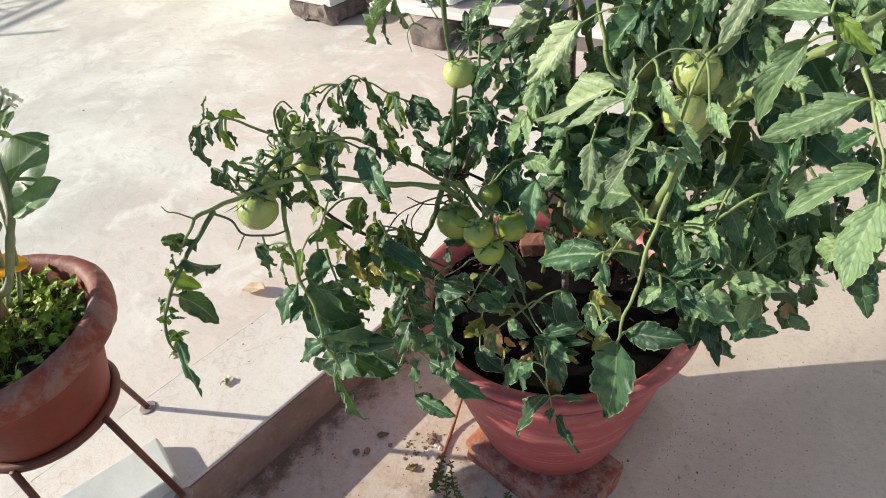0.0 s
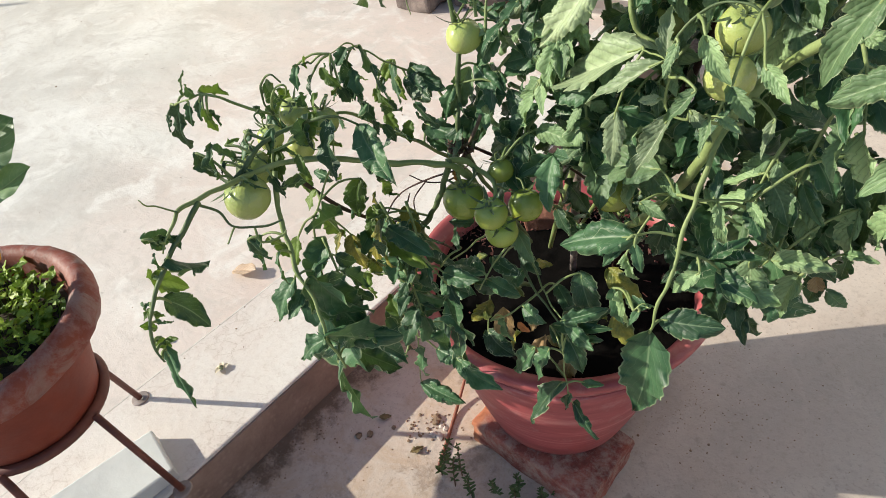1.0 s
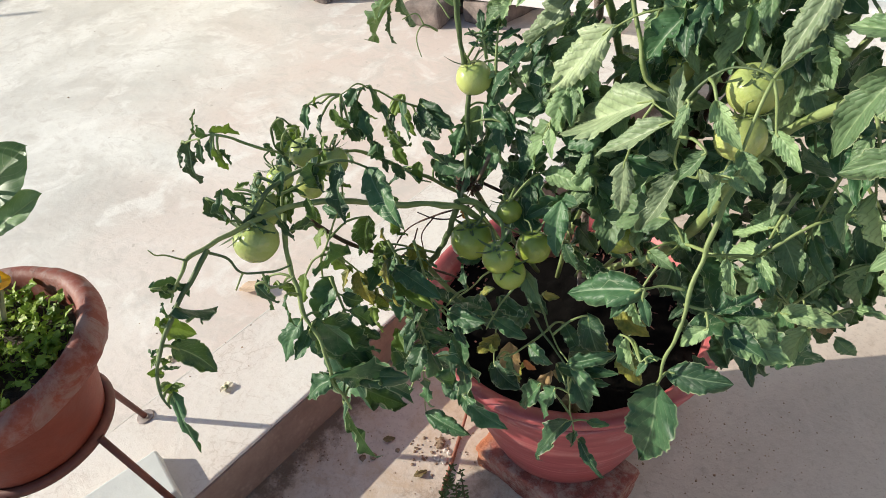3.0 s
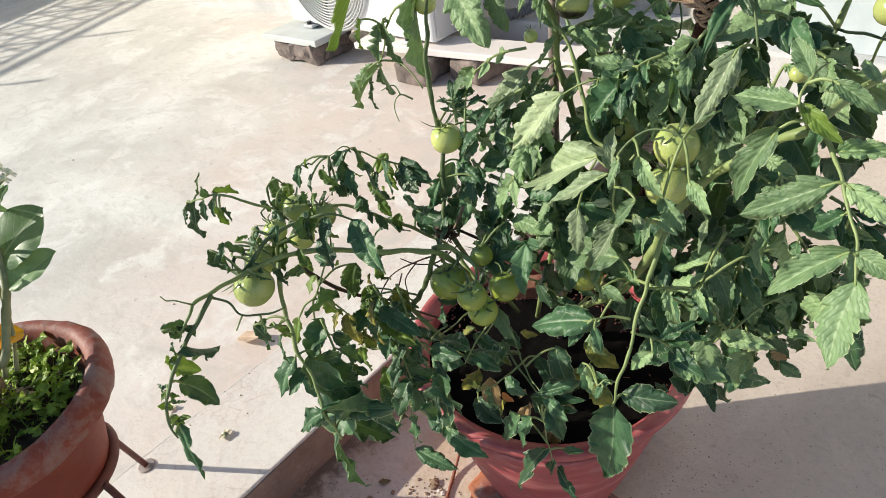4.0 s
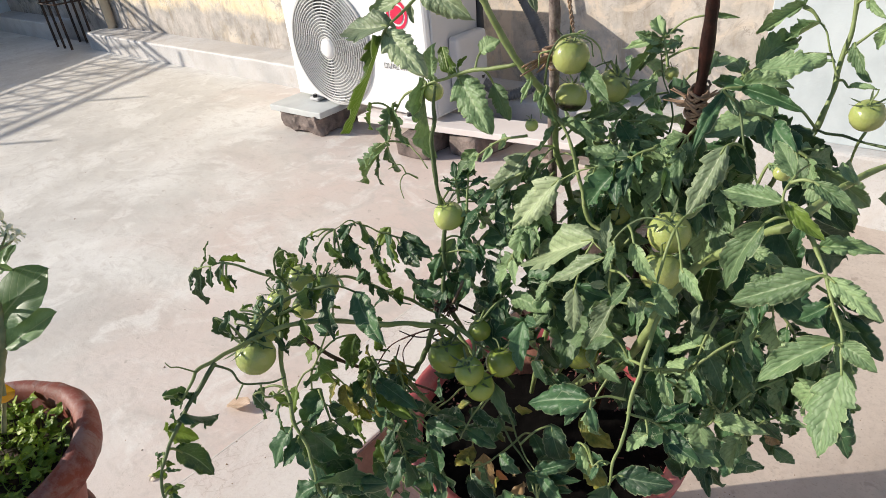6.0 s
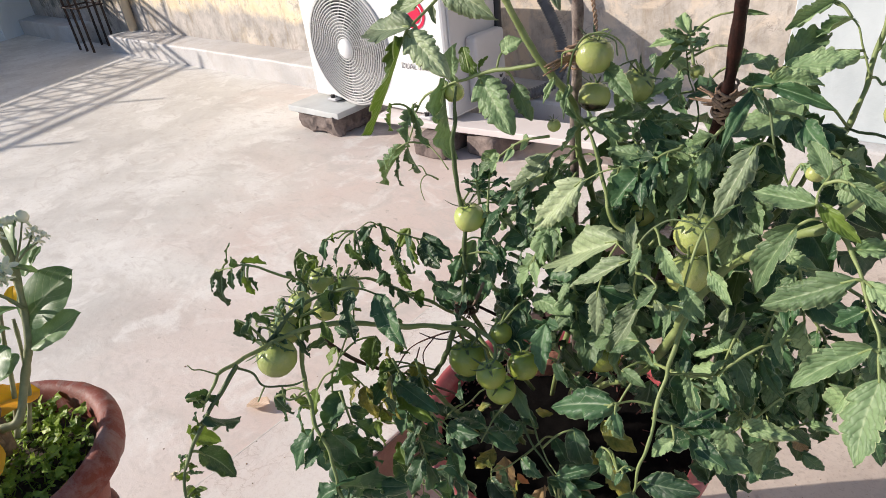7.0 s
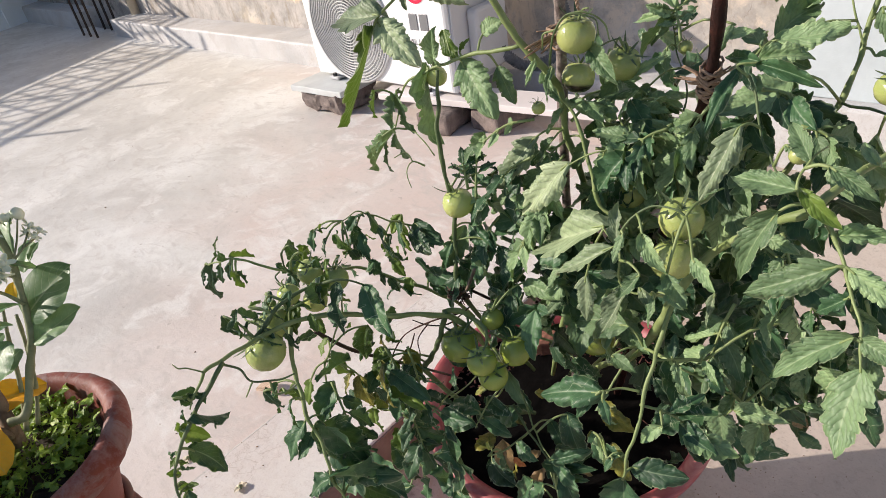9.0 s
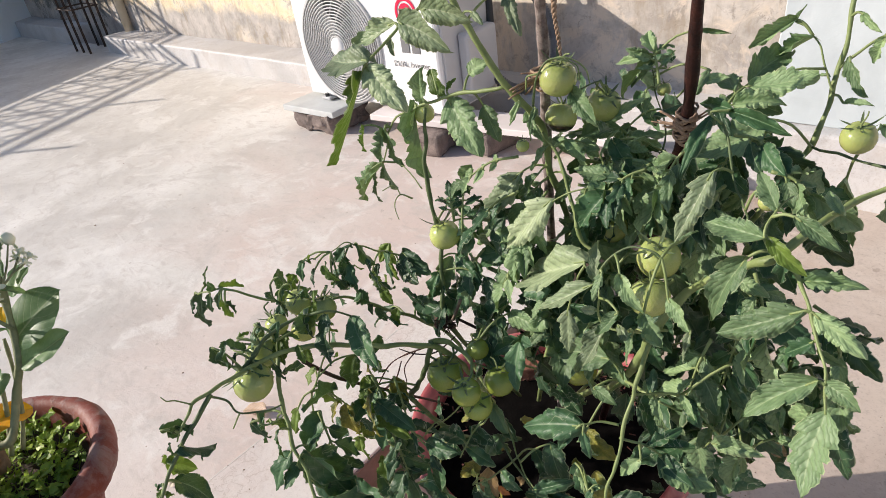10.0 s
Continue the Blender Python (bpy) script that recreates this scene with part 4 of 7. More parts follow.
def fruit_mesh(material):
    b = lathe([(0.0, 0.78), (0.12, 0.80), (0.3, 0.87), (0.55, 0.84), (0.80, 0.62), (0.96, 0.28), (1.0, -0.05), (0.93, -0.42), (0.74, -0.72), (0.45, -0.9), (0.2, -0.95), (0.0, -0.955)], 32)
    for v in b.verts:
        a = math.atan2(v.co.y, v.co.x)
        k = 1 + 0.025 * math.cos(5 * a) * max(0.0, v.co.z + 0.2)
        v.co.x *= k
        v.co.y *= k
    return mesh_of("fruit", b, material, True)


FRUIT, FRUIT_ROT, FRUIT_SHADED = fruit_mesh(M_TOMATO), fruit_mesh(M_TOMATO_ROT), fruit_mesh(M_TOMATO_SHADED)
CALYX = [mesh_of("calyx", star(6, 1.0, k), M_STEM_DARK) for k in range(3)]


def tomato(at, r, rot=False):
    tilt = pose(*at, LR.uniform(-22, 22), LR.uniform(-22, 22), LR.uniform(0, 360))
    # Fruit below this height gets the skin with shade painted in.
    ob = part("tomato", FRUIT_ROT if rot else FRUIT_SHADED if at[2] < 0.57 else FRUIT, None, plant, "unripe green tomato" if not rot else "green tomato with a black rotten end", m=tilt @ Matrix.Diagonal((r, r, r * 0.95, 1)))
    part("calyx", CALYX[int(LR.random() * 3)], None, ob, m=pose(0, 0, 0.80))
    b = tube(smooth_path([(0, 0, 0.78), (0.05, 0.05, 1.1), (0.3, 0.1, 1.5), (0.5, 0.3, 1.65)], 4), 0.065, 0.045, 6)
    part("fruit_stalk", b, M_STEM, ob, smooth=True)
    return ob


STICK_DARK = [(-0.114, 0.859, 0.564), (-0.068, 0.794, 0.710), (-0.044, 0.770, 0.791), (-0.033, 0.745, 0.882), (-0.028, 0.731, 0.926)]
STICK_THIN = [(-0.234, 0.876, 0.247), (-0.205, 0.823, 0.668), (-0.182, 0.789, 0.817), (-0.179, 0.782, 0.879), (-0.172, 0.770, 0.941)]
stem([(-0.212, 0.700, 0.454), (-0.223, 0.667, 0.540), (-0.231, 0.637, 0.578), (-0.251, 0.609, 0.590), (-0.273, 0.571, 0.609), (-0.288, 0.542, 0.622), (-0.293, 0.509, 0.633), (-0.291, 0.478, 0.641), (-0.281, 0.446, 0.651), (-0.280, 0.426, 0.653)], 0.0052, 0.0026, M_STEM)  # low branch
stem([(-0.280, 0.426, 0.653), (-0.275, 0.414, 0.647), (-0.271, 0.403, 0.637)], 0.0028, 0.0012)  # dark tip
stem([(-0.279, 0.442, 0.651), (-0.273, 0.421, 0.642), (-0.269, 0.399, 0.629), (-0.269, 0.382, 0.612), (-0.266, 0.369, 0.592), (-0.257, 0.366, 0.575)], 0.0034, 0.0012)  # pale tip
stem([(-0.280, 0.426, 0.653), (-0.284, 0.419, 0.661), (-0.283, 0.413, 0.666), (-0.283, 0.410, 0.673)], 0.0014, 0.0007)  # thin tip
stem([(-0.281, 0.441, 0.649), (-0.276, 0.451, 0.639), (-0.269, 0.455, 0.624), (-0.263, 0.470, 0.616), (-0.256, 0.484, 0.615)], 0.0026, 0.0014)  # bare truss
stem([(-0.269, 0.455, 0.624), (-0.268, 0.450, 0.621), (-0.267, 0.443, 0.616)], 0.0020, 0.0012)  # bare truss
stem([(-0.264, 0.465, 0.617), (-0.259, 0.463, 0.608), (-0.256, 0.477, 0.604), (-0.255, 0.483, 0.606)], 0.0020, 0.0012)  # bare truss
stem([(-0.353, 0.560, 0.634), (-0.351, 0.562, 0.626), (-0.350, 0.562, 0.617)], 0.0022, 0.0014)  # upper truss
stem([(-0.349, 0.558, 0.637), (-0.334, 0.552, 0.659), (-0.326, 0.555, 0.669), (-0.322, 0.560, 0.669), (-0.331, 0.565, 0.656)], 0.0024, 0.0014)  # upper truss
stem([(-0.345, 0.556, 0.640), (-0.343, 0.550, 0.652), (-0.337, 0.548, 0.669), (-0.322, 0.550, 0.682), (-0.320, 0.556, 0.674)], 0.0024, 0.0014)  # upper truss
stem([(-0.338, 0.560, 0.638), (-0.335, 0.570, 0.632), (-0.329, 0.580, 0.636), (-0.318, 0.584, 0.638)], 0.0026, 0.0016)  # upper truss
stem([(-0.335, 0.570, 0.628), (-0.330, 0.572, 0.623), (-0.335, 0.568, 0.616)], 0.0022, 0.0014)  # upper truss
stem([(-0.347, 0.545, 0.649), (-0.350, 0.540, 0.644), (-0.346, 0.540, 0.639), (-0.336, 0.540, 0.640)], 0.0022, 0.0014)  # upper truss
stem([(-0.319, 0.505, 0.627), (-0.338, 0.495, 0.628), (-0.346, 0.500, 0.628), (-0.341, 0.505, 0.633), (-0.332, 0.514, 0.628)], 0.0022, 0.0014)  # upper truss
stem([(-0.325, 0.515, 0.652), (-0.311, 0.520, 0.645), (-0.310, 0.525, 0.633), (-0.310, 0.545, 0.630), (-0.306, 0.560, 0.630), (-0.303, 0.575, 0.626)], 0.0030, 0.0020, M_STEM)  # pale shoot
stem([(-0.310, 0.525, 0.633), (-0.309, 0.520, 0.623), (-0.308, 0.515, 0.612)], 0.0024, 0.0016, M_STEM)  # pale shoot
stem([(-0.234, 0.640, 0.578), (-0.225, 0.655, 0.574), (-0.218, 0.660, 0.566), (-0.208, 0.665, 0.559), (-0.197, 0.660, 0.556), (-0.185, 0.640, 0.549)], 0.0048, 0.0026)  # fruit truss of the low branch
stem([(-0.218, 0.657, 0.567), (-0.213, 0.651, 0.563), (-0.217, 0.646, 0.556)], 0.0026, 0.0020)  # fruit truss of the low branch
stem([(-0.208, 0.665, 0.559), (-0.203, 0.672, 0.570), (-0.200, 0.675, 0.571)], 0.0024, 0.0018)  # fruit truss of the low branch
stem([(-0.197, 0.660, 0.556), (-0.195, 0.670, 0.545), (-0.178, 0.668, 0.548)], 0.0024, 0.0016)  # fruit truss of the low branch
stem([(-0.230, 0.640, 0.580), (-0.242, 0.640, 0.546), (-0.264, 0.640, 0.504), (-0.283, 0.645, 0.463), (-0.268, 0.700, 0.360), (-0.248, 0.790, 0.280)], 0.0046, 0.0052, M_STEM_DARK)  # lower stem
stem([(-0.292, 0.704, 0.699), (-0.298, 0.694, 0.706), (-0.301, 0.686, 0.699), (-0.293, 0.683, 0.684)], 0.0018, 0.0008)  # bare forks
stem([(-0.298, 0.694, 0.706), (-0.304, 0.694, 0.716), (-0.311, 0.684, 0.713)], 0.0016, 0.0008)  # bare forks
stem([(-0.171, 0.640, 0.509), (-0.179, 0.626, 0.490), (-0.185, 0.611, 0.470)], 0.0022, 0.0012)  # pot stalk
stem([(-0.147, 0.655, 0.450), (-0.163, 0.634, 0.431), (-0.181, 0.619, 0.419)], 0.0022, 0.0012)  # pot stalk
stem([(-0.163, 0.649, 0.482), (-0.141, 0.642, 0.463), (-0.117, 0.636, 0.447), (-0.102, 0.635, 0.426)], 0.0026, 0.0014)  # pot stalk
stem([(-0.054, 0.699, 0.578), (-0.018, 0.677, 0.599), (-0.001, 0.700, 0.586), (0.020, 0.709, 0.558), (0.045, 0.714, 0.528)], 0.0030, 0.0014)  # forking shoot
stem([(0.024, 0.706, 0.555), (0.025, 0.702, 0.543), (0.020, 0.700, 0.535)], 0.0020, 0.0012)  # forking shoot
stem([(-0.058, 0.661, 0.702), (-0.054, 0.659, 0.719), (-0.045, 0.663, 0.734), (-0.035, 0.667, 0.742), (-0.021, 0.665, 0.743), (-0.013, 0.665, 0.741)], 0.0018, 0.0014)  # fruit truss
stem([(-0.168, 0.747, 0.797), (-0.157, 0.741, 0.828), (-0.142, 0.743, 0.843), (-0.127, 0.750, 0.837), (-0.124, 0.752, 0.825)], 0.0022, 0.0012)  # top truss
stem([(-0.151, 0.742, 0.837), (-0.136, 0.747, 0.844), (-0.123, 0.758, 0.832), (-0.121, 0.760, 0.819)], 0.0020, 0.0012)  # top truss
stem([(-0.155, 0.743, 0.830), (-0.166, 0.740, 0.826), (-0.170, 0.739, 0.812)], 0.0020, 0.0010)  # top truss
stem([(-0.142, 0.767, 0.806), (-0.136, 0.778, 0.808), (-0.129, 0.795, 0.810)], 0.0018, 0.0010)  # top truss
stem([(-0.229, 0.720, 0.438), (-0.290, 0.729, 0.494), (-0.315, 0.704, 0.529), (-0.326, 0.661, 0.572), (-0.337, 0.625, 0.607), (-0.343, 0.585, 0.620), (-0.362, 0.564, 0.629), (-0.373, 0.541, 0.649), (-0.389, 0.524, 0.661), (-0.431, 0.516, 0.645)], 0.0040, 0.0013)  # upper left branch
stem([(-0.280, 0.732, 0.522), (-0.332, 0.745, 0.572), (-0.345, 0.711, 0.609), (-0.334, 0.666, 0.646), (-0.333, 0.640, 0.668), (-0.337, 0.623, 0.666)], 0.0030, 0.0010)  # crossing branch
stem([(-0.298, 0.513, 0.625), (-0.286, 0.496, 0.584), (-0.265, 0.486, 0.557), (-0.245, 0.479, 0.535), (-0.230, 0.471, 0.511), (-0.220, 0.472, 0.478), (-0.230, 0.472, 0.475)], 0.0038, 0.0012)  # side shoot
stem([(-0.305, 0.539, 0.558), (-0.292, 0.553, 0.592), (-0.279, 0.562, 0.627), (-0.280, 0.564, 0.647)], 0.0022, 0.0012)  # short shoot
stem([(-0.297, 0.481, 0.638), (-0.306, 0.515, 0.645), (-0.304, 0.544, 0.645), (-0.281, 0.566, 0.651), (-0.272, 0.584, 0.636)], 0.0034, 0.0016)  # loop shoot
stem([(-0.278, 0.836, 0.311), (-0.272, 0.713, 0.529), (-0.274, 0.712, 0.601), (-0.275, 0.718, 0.649), (-0.276, 0.716, 0.691), (-0.277, 0.715, 0.730), (-0.272, 0.718, 0.767), (-0.271, 0.722, 0.791)], 0.0045, 0.0028)  # fruit stem
stem([(-0.263, 0.858, 0.291), (-0.176, 0.809, 0.617), (-0.172, 0.780, 0.719), (-0.170, 0.766, 0.768), (-0.173, 0.749, 0.793), (-0.186, 0.736, 0.818), (-0.207, 0.721, 0.868), (-0.215, 0.713, 0.892), (-0.228, 0.701, 0.941)], 0.0056, 0.0048)  # tall stem
stem([(-0.186, 0.736, 0.817), (-0.237, 0.731, 0.806), (-0.271, 0.723, 0.795), (-0.313, 0.716, 0.774), (-0.364, 0.736, 0.709)], 0.0032, 0.0012)  # upper side shoot
stem([(-0.189, 0.694, 0.928), (-0.201, 0.660, 0.898), (-0.204, 0.640, 0.890), (-0.211, 0.614, 0.872), (-0.216, 0.606, 0.860)], 0.0026, 0.0016)  # top shoot
stem([(-0.282, 0.712, 0.709), (-0.305, 0.714, 0.725), (-0.321, 0.715, 0.729)], 0.0016, 0.0010)  # twig
stem([(-0.236, 0.876, 0.292), (-0.126, 0.806, 0.435), (-0.058, 0.724, 0.564), (-0.025, 0.696, 0.651), (-0.004, 0.709, 0.690), (0.041, 0.673, 0.747), (0.057, 0.674, 0.762), (0.068, 0.698, 0.771), (0.084, 0.742, 0.775), (0.111, 0.760, 0.786)], 0.0078, 0.0024)  # main stem
stem([(-0.025, 0.696, 0.651), (-0.024, 0.669, 0.629), (-0.023, 0.646, 0.600), (-0.019, 0.623, 0.574), (-0.019, 0.606, 0.544), (-0.020, 0.603, 0.528)], 0.0031, 0.0019)  # arching leaf stalk
stem([(-0.026, 0.639, 0.593), (-0.037, 0.630, 0.596), (-0.048, 0.618, 0.598)], 0.0022, 0.0014)  # stalk
stem([(-0.023, 0.633, 0.585), (-0.005, 0.645, 0.576), (0.006, 0.651, 0.563)], 0.0022, 0.0014)  # stalk
stem([(-0.025, 0.656, 0.612), (-0.011, 0.671, 0.608), (0.003, 0.685, 0.603)], 0.0022, 0.0014)  # stalk
stem([(-0.022, 0.613, 0.544), (-0.031, 0.610, 0.545), (-0.034, 0.604, 0.541)], 0.0016, 0.0012)  # stalk
stem([(-0.013, 0.682, 0.590), (0.018, 0.719, 0.543), (0.044, 0.736, 0.511)], 0.0024, 0.0012)  # stalk
stem([(0.054, 0.667, 0.771), (0.068, 0.666, 0.754), (0.081, 0.654, 0.740), (0.089, 0.645, 0.730), (0.098, 0.629, 0.718), (0.104, 0.619, 0.704)], 0.0030, 0.0016)  # drooping stalk
stem([(0.055, 0.668, 0.762), (0.050, 0.658, 0.779), (0.050, 0.675, 0.789), (0.055, 0.689, 0.792)], 0.0020, 0.0012)  # stalk
stem([(-0.226, 0.876, 0.286), (-0.026, 0.843, 0.641), (0.010, 0.847, 0.719), (0.022, 0.860, 0.743), (0.028, 0.872, 0.770), (0.027, 0.891, 0.799), (0.028, 0.898, 0.825), (0.026, 0.904, 0.855)], 0.0045, 0.0026)  # right stem
stem([(0.028, 0.893, 0.805), (0.046, 0.901, 0.824), (0.073, 0.908, 0.839)], 0.0024, 0.0016)  # stalk
stem([(0.030, 0.878, 0.788), (0.019, 0.883, 0.815), (0.008, 0.885, 0.831)], 0.0020, 0.0012)  # stalk
stem([(0.030, 0.845, 0.756), (0.072, 0.831, 0.757), (0.106, 0.824, 0.758)], 0.0024, 0.0018)  # stalk
stem([(-0.242, 0.872, 0.292), (-0.096, 0.755, 0.629), (-0.115, 0.736, 0.684), (-0.131, 0.744, 0.724), (-0.148, 0.750, 0.758), (-0.160, 0.751, 0.775)], 0.0036, 0.0022)  # middle stem
stem([(-0.097, 0.757, 0.736), (-0.122, 0.740, 0.730), (-0.144, 0.732, 0.718)], 0.0022, 0.0014)  # stalk
stem([(-0.015, 0.762, 0.801), (-0.001, 0.747, 0.781), (0.014, 0.731, 0.759), (0.041, 0.681, 0.760)], 0.0022, 0.0014)  # stalk
stem([(-0.015, 0.761, 0.800), (-0.022, 0.761, 0.807), (-0.009, 0.767, 0.809)], 0.0024, 0.0014)  # stalk
stem([(-0.087, 0.805, 0.701), (-0.084, 0.831, 0.754), (-0.103, 0.846, 0.786), (-0.109, 0.852, 0.815)], 0.0020, 0.0010)  # small shoot
stem([(-0.017, 0.697, 0.653), (-0.030, 0.663, 0.669), (-0.051, 0.656, 0.673), (-0.058, 0.661, 0.702), (-0.091, 0.699, 0.688)], 0.0024, 0.0012)  # grey shoot
stem([(-0.227, 0.689, 0.417), (-0.186, 0.681, 0.470), (-0.125, 0.636, 0.467), (-0.102, 0.626, 0.460)], 0.0024, 0.0012)  # inner stalk
stem([(-0.107, 0.629, 0.452), (-0.111, 0.640, 0.396), (-0.107, 0.647, 0.323), (-0.100, 0.651, 0.292)], 0.0022, 0.0010)  # inner stalk
stem([(-0.232, 0.589, 0.507), (-0.222, 0.594, 0.487), (-0.209, 0.602, 0.454), (-0.203, 0.593, 0.403), (-0.189, 0.586, 0.352)], 0.0026, 0.0012)  # inner stalk
stem([(-0.221, 0.595, 0.487), (-0.242, 0.592, 0.458), (-0.269, 0.595, 0.355), (-0.295, 0.606, 0.235)], 0.0022, 0.0012)  # inner stalk
stem([(-0.264, 0.782, 0.405), (-0.245, 0.672, 0.446), (-0.222, 0.594, 0.487)], 0.0024, 0.0012)  # inner stalk
leaves([  # hanging tip of the low branch
    ((-0.268, 0.404, 0.635), (-0.249, 0.414, 0.624), 0.70),
    ((-0.269, 0.390, 0.607), (-0.253, 0.401, 0.586), 0.50),
    ((-0.269, 0.373, 0.572), (-0.240, 0.361, 0.538), 0.30),
    ((-0.268, 0.397, 0.632), (-0.270, 0.396, 0.643), 0.50),
    ((-0.271, 0.391, 0.626), (-0.260, 0.400, 0.616), 0.60),
    ((-0.280, 0.399, 0.649), (-0.269, 0.414, 0.648), 0.45),
    ((-0.271, 0.379, 0.607), (-0.270, 0.371, 0.604), 0.50),
    ((-0.273, 0.378, 0.594), (-0.267, 0.385, 0.588), 0.50),
    ((-0.272, 0.371, 0.582), (-0.265, 0.376, 0.576), 0.60),
    ((-0.278, 0.378, 0.600), (-0.283, 0.378, 0.606), 0.50),
    ((-0.278, 0.402, 0.647), (-0.271, 0.407, 0.640), 0.50),
])
leaves([  # small leaflets of the hanging tip
    ((-0.276, 0.410, 0.643), (-0.279, 0.404, 0.646), 0.50),
    ((-0.275, 0.413, 0.644), (-0.270, 0.415, 0.637), 0.50),
    ((-0.278, 0.393, 0.622), (-0.282, 0.390, 0.626), 0.60),
    ((-0.275, 0.391, 0.617), (-0.267, 0.399, 0.609), 0.60),
    ((-0.276, 0.382, 0.607), (-0.277, 0.376, 0.606), 0.60),
    ((-0.272, 0.380, 0.602), (-0.271, 0.384, 0.593), 0.60),
    ((-0.271, 0.375, 0.590), (-0.276, 0.371, 0.595), 0.50),
    ((-0.271, 0.375, 0.582), (-0.271, 0.368, 0.580), 0.60),
    ((-0.268, 0.374, 0.579), (-0.266, 0.381, 0.577), 0.50),
    ((-0.274, 0.408, 0.631), (-0.274, 0.401, 0.628), 0.50),
])
leaves([  # far spray of the upper left branch
    ((-0.390, 0.523, 0.663), (-0.373, 0.538, 0.667), 0.70),
    ((-0.430, 0.519, 0.644), (-0.452, 0.509, 0.592), 0.28),
    ((-0.449, 0.518, 0.634), (-0.453, 0.507, 0.614), 0.35),
    ((-0.389, 0.520, 0.659), (-0.392, 0.514, 0.639), 0.40),
    ((-0.386, 0.519, 0.653), (-0.375, 0.515, 0.633), 0.28),
    ((-0.430, 0.526, 0.649), (-0.428, 0.529, 0.671), 0.35),
    ((-0.383, 0.520, 0.649), (-0.375, 0.526, 0.640), 0.30),
    ((-0.409, 0.519, 0.651), (-0.412, 0.511, 0.630), 0.35),
    ((-0.400, 0.523, 0.658), (-0.416, 0.520, 0.663), 0.45),
])
leaves([  # leaves of the upper left branch
    ((-0.333, 0.645, 0.663), (-0.336, 0.617, 0.659), 0.60),
    ((-0.329, 0.650, 0.663), (-0.320, 0.655, 0.634), 0.50),
    ((-0.334, 0.636, 0.654), (-0.322, 0.623, 0.624), 0.42),
    ((-0.353, 0.612, 0.658), (-0.361, 0.600, 0.659), 0.50),
    ((-0.360, 0.602, 0.659), (-0.356, 0.589, 0.642), 0.45),
    ((-0.350, 0.607, 0.649), (-0.348, 0.595, 0.635), 0.50),
    ((-0.329, 0.611, 0.643), (-0.340, 0.610, 0.658), 0.45),
    ((-0.325, 0.615, 0.641), (-0.316, 0.614, 0.626), 0.50),
    ((-0.347, 0.700, 0.619), (-0.332, 0.686, 0.585), 0.42),
    ((-0.340, 0.710, 0.602), (-0.324, 0.720, 0.573), 0.55),
    ((-0.344, 0.672, 0.606), (-0.331, 0.671, 0.588), 0.40),
    ((-0.364, 0.570, 0.617), (-0.366, 0.553, 0.608), 0.50),
])
leaves([  # leaves at the middle of the low branch
    ((-0.280, 0.564, 0.647), (-0.268, 0.537, 0.612), 0.50),
    ((-0.272, 0.584, 0.636), (-0.248, 0.582, 0.590), 0.45),
    ((-0.322, 0.518, 0.652), (-0.318, 0.500, 0.634), 0.50),
    ((-0.303, 0.474, 0.643), (-0.311, 0.473, 0.664), 0.45),
    ((-0.295, 0.490, 0.641), (-0.283, 0.489, 0.625), 0.60),
    ((-0.290, 0.558, 0.553), (-0.313, 0.521, 0.556), 0.48),
    ((-0.312, 0.553, 0.574), (-0.312, 0.537, 0.564), 0.70),
    ((-0.299, 0.552, 0.626), (-0.314, 0.552, 0.647), 0.50),
    ((-0.328, 0.538, 0.636), (-0.313, 0.539, 0.617), 0.50),
    ((-0.314, 0.493, 0.642), (-0.326, 0.486, 0.655), 0.50),
    ((-0.272, 0.587, 0.586), (-0.287, 0.591, 0.606), 0.50),
])
leaves([  # leaves of the lower left side shoot
    ((-0.253, 0.489, 0.554), (-0.217, 0.502, 0.501), 0.60),
    ((-0.232, 0.471, 0.513), (-0.199, 0.517, 0.481), 0.50),
    ((-0.274, 0.484, 0.542), (-0.277, 0.454, 0.519), 0.55),
    ((-0.266, 0.483, 0.534), (-0.267, 0.461, 0.519), 0.60),
    ((-0.262, 0.495, 0.550), (-0.259, 0.511, 0.556), 0.50),
    ((-0.228, 0.472, 0.479), (-0.211, 0.462, 0.411), 0.36),
    ((-0.243, 0.477, 0.494), (-0.264, 0.454, 0.475), 0.62),
    ((-0.254, 0.498, 0.471), (-0.222, 0.536, 0.451), 0.42),
    ((-0.260, 0.493, 0.540), (-0.240, 0.515, 0.482), 0.60),
    ((-0.251, 0.499, 0.456), (-0.225, 0.520, 0.406), 0.68),
    ((-0.295, 0.492, 0.568), (-0.282, 0.492, 0.554), 0.50),
    ((-0.304, 0.486, 0.575), (-0.301, 0.470, 0.549), 0.35),
])
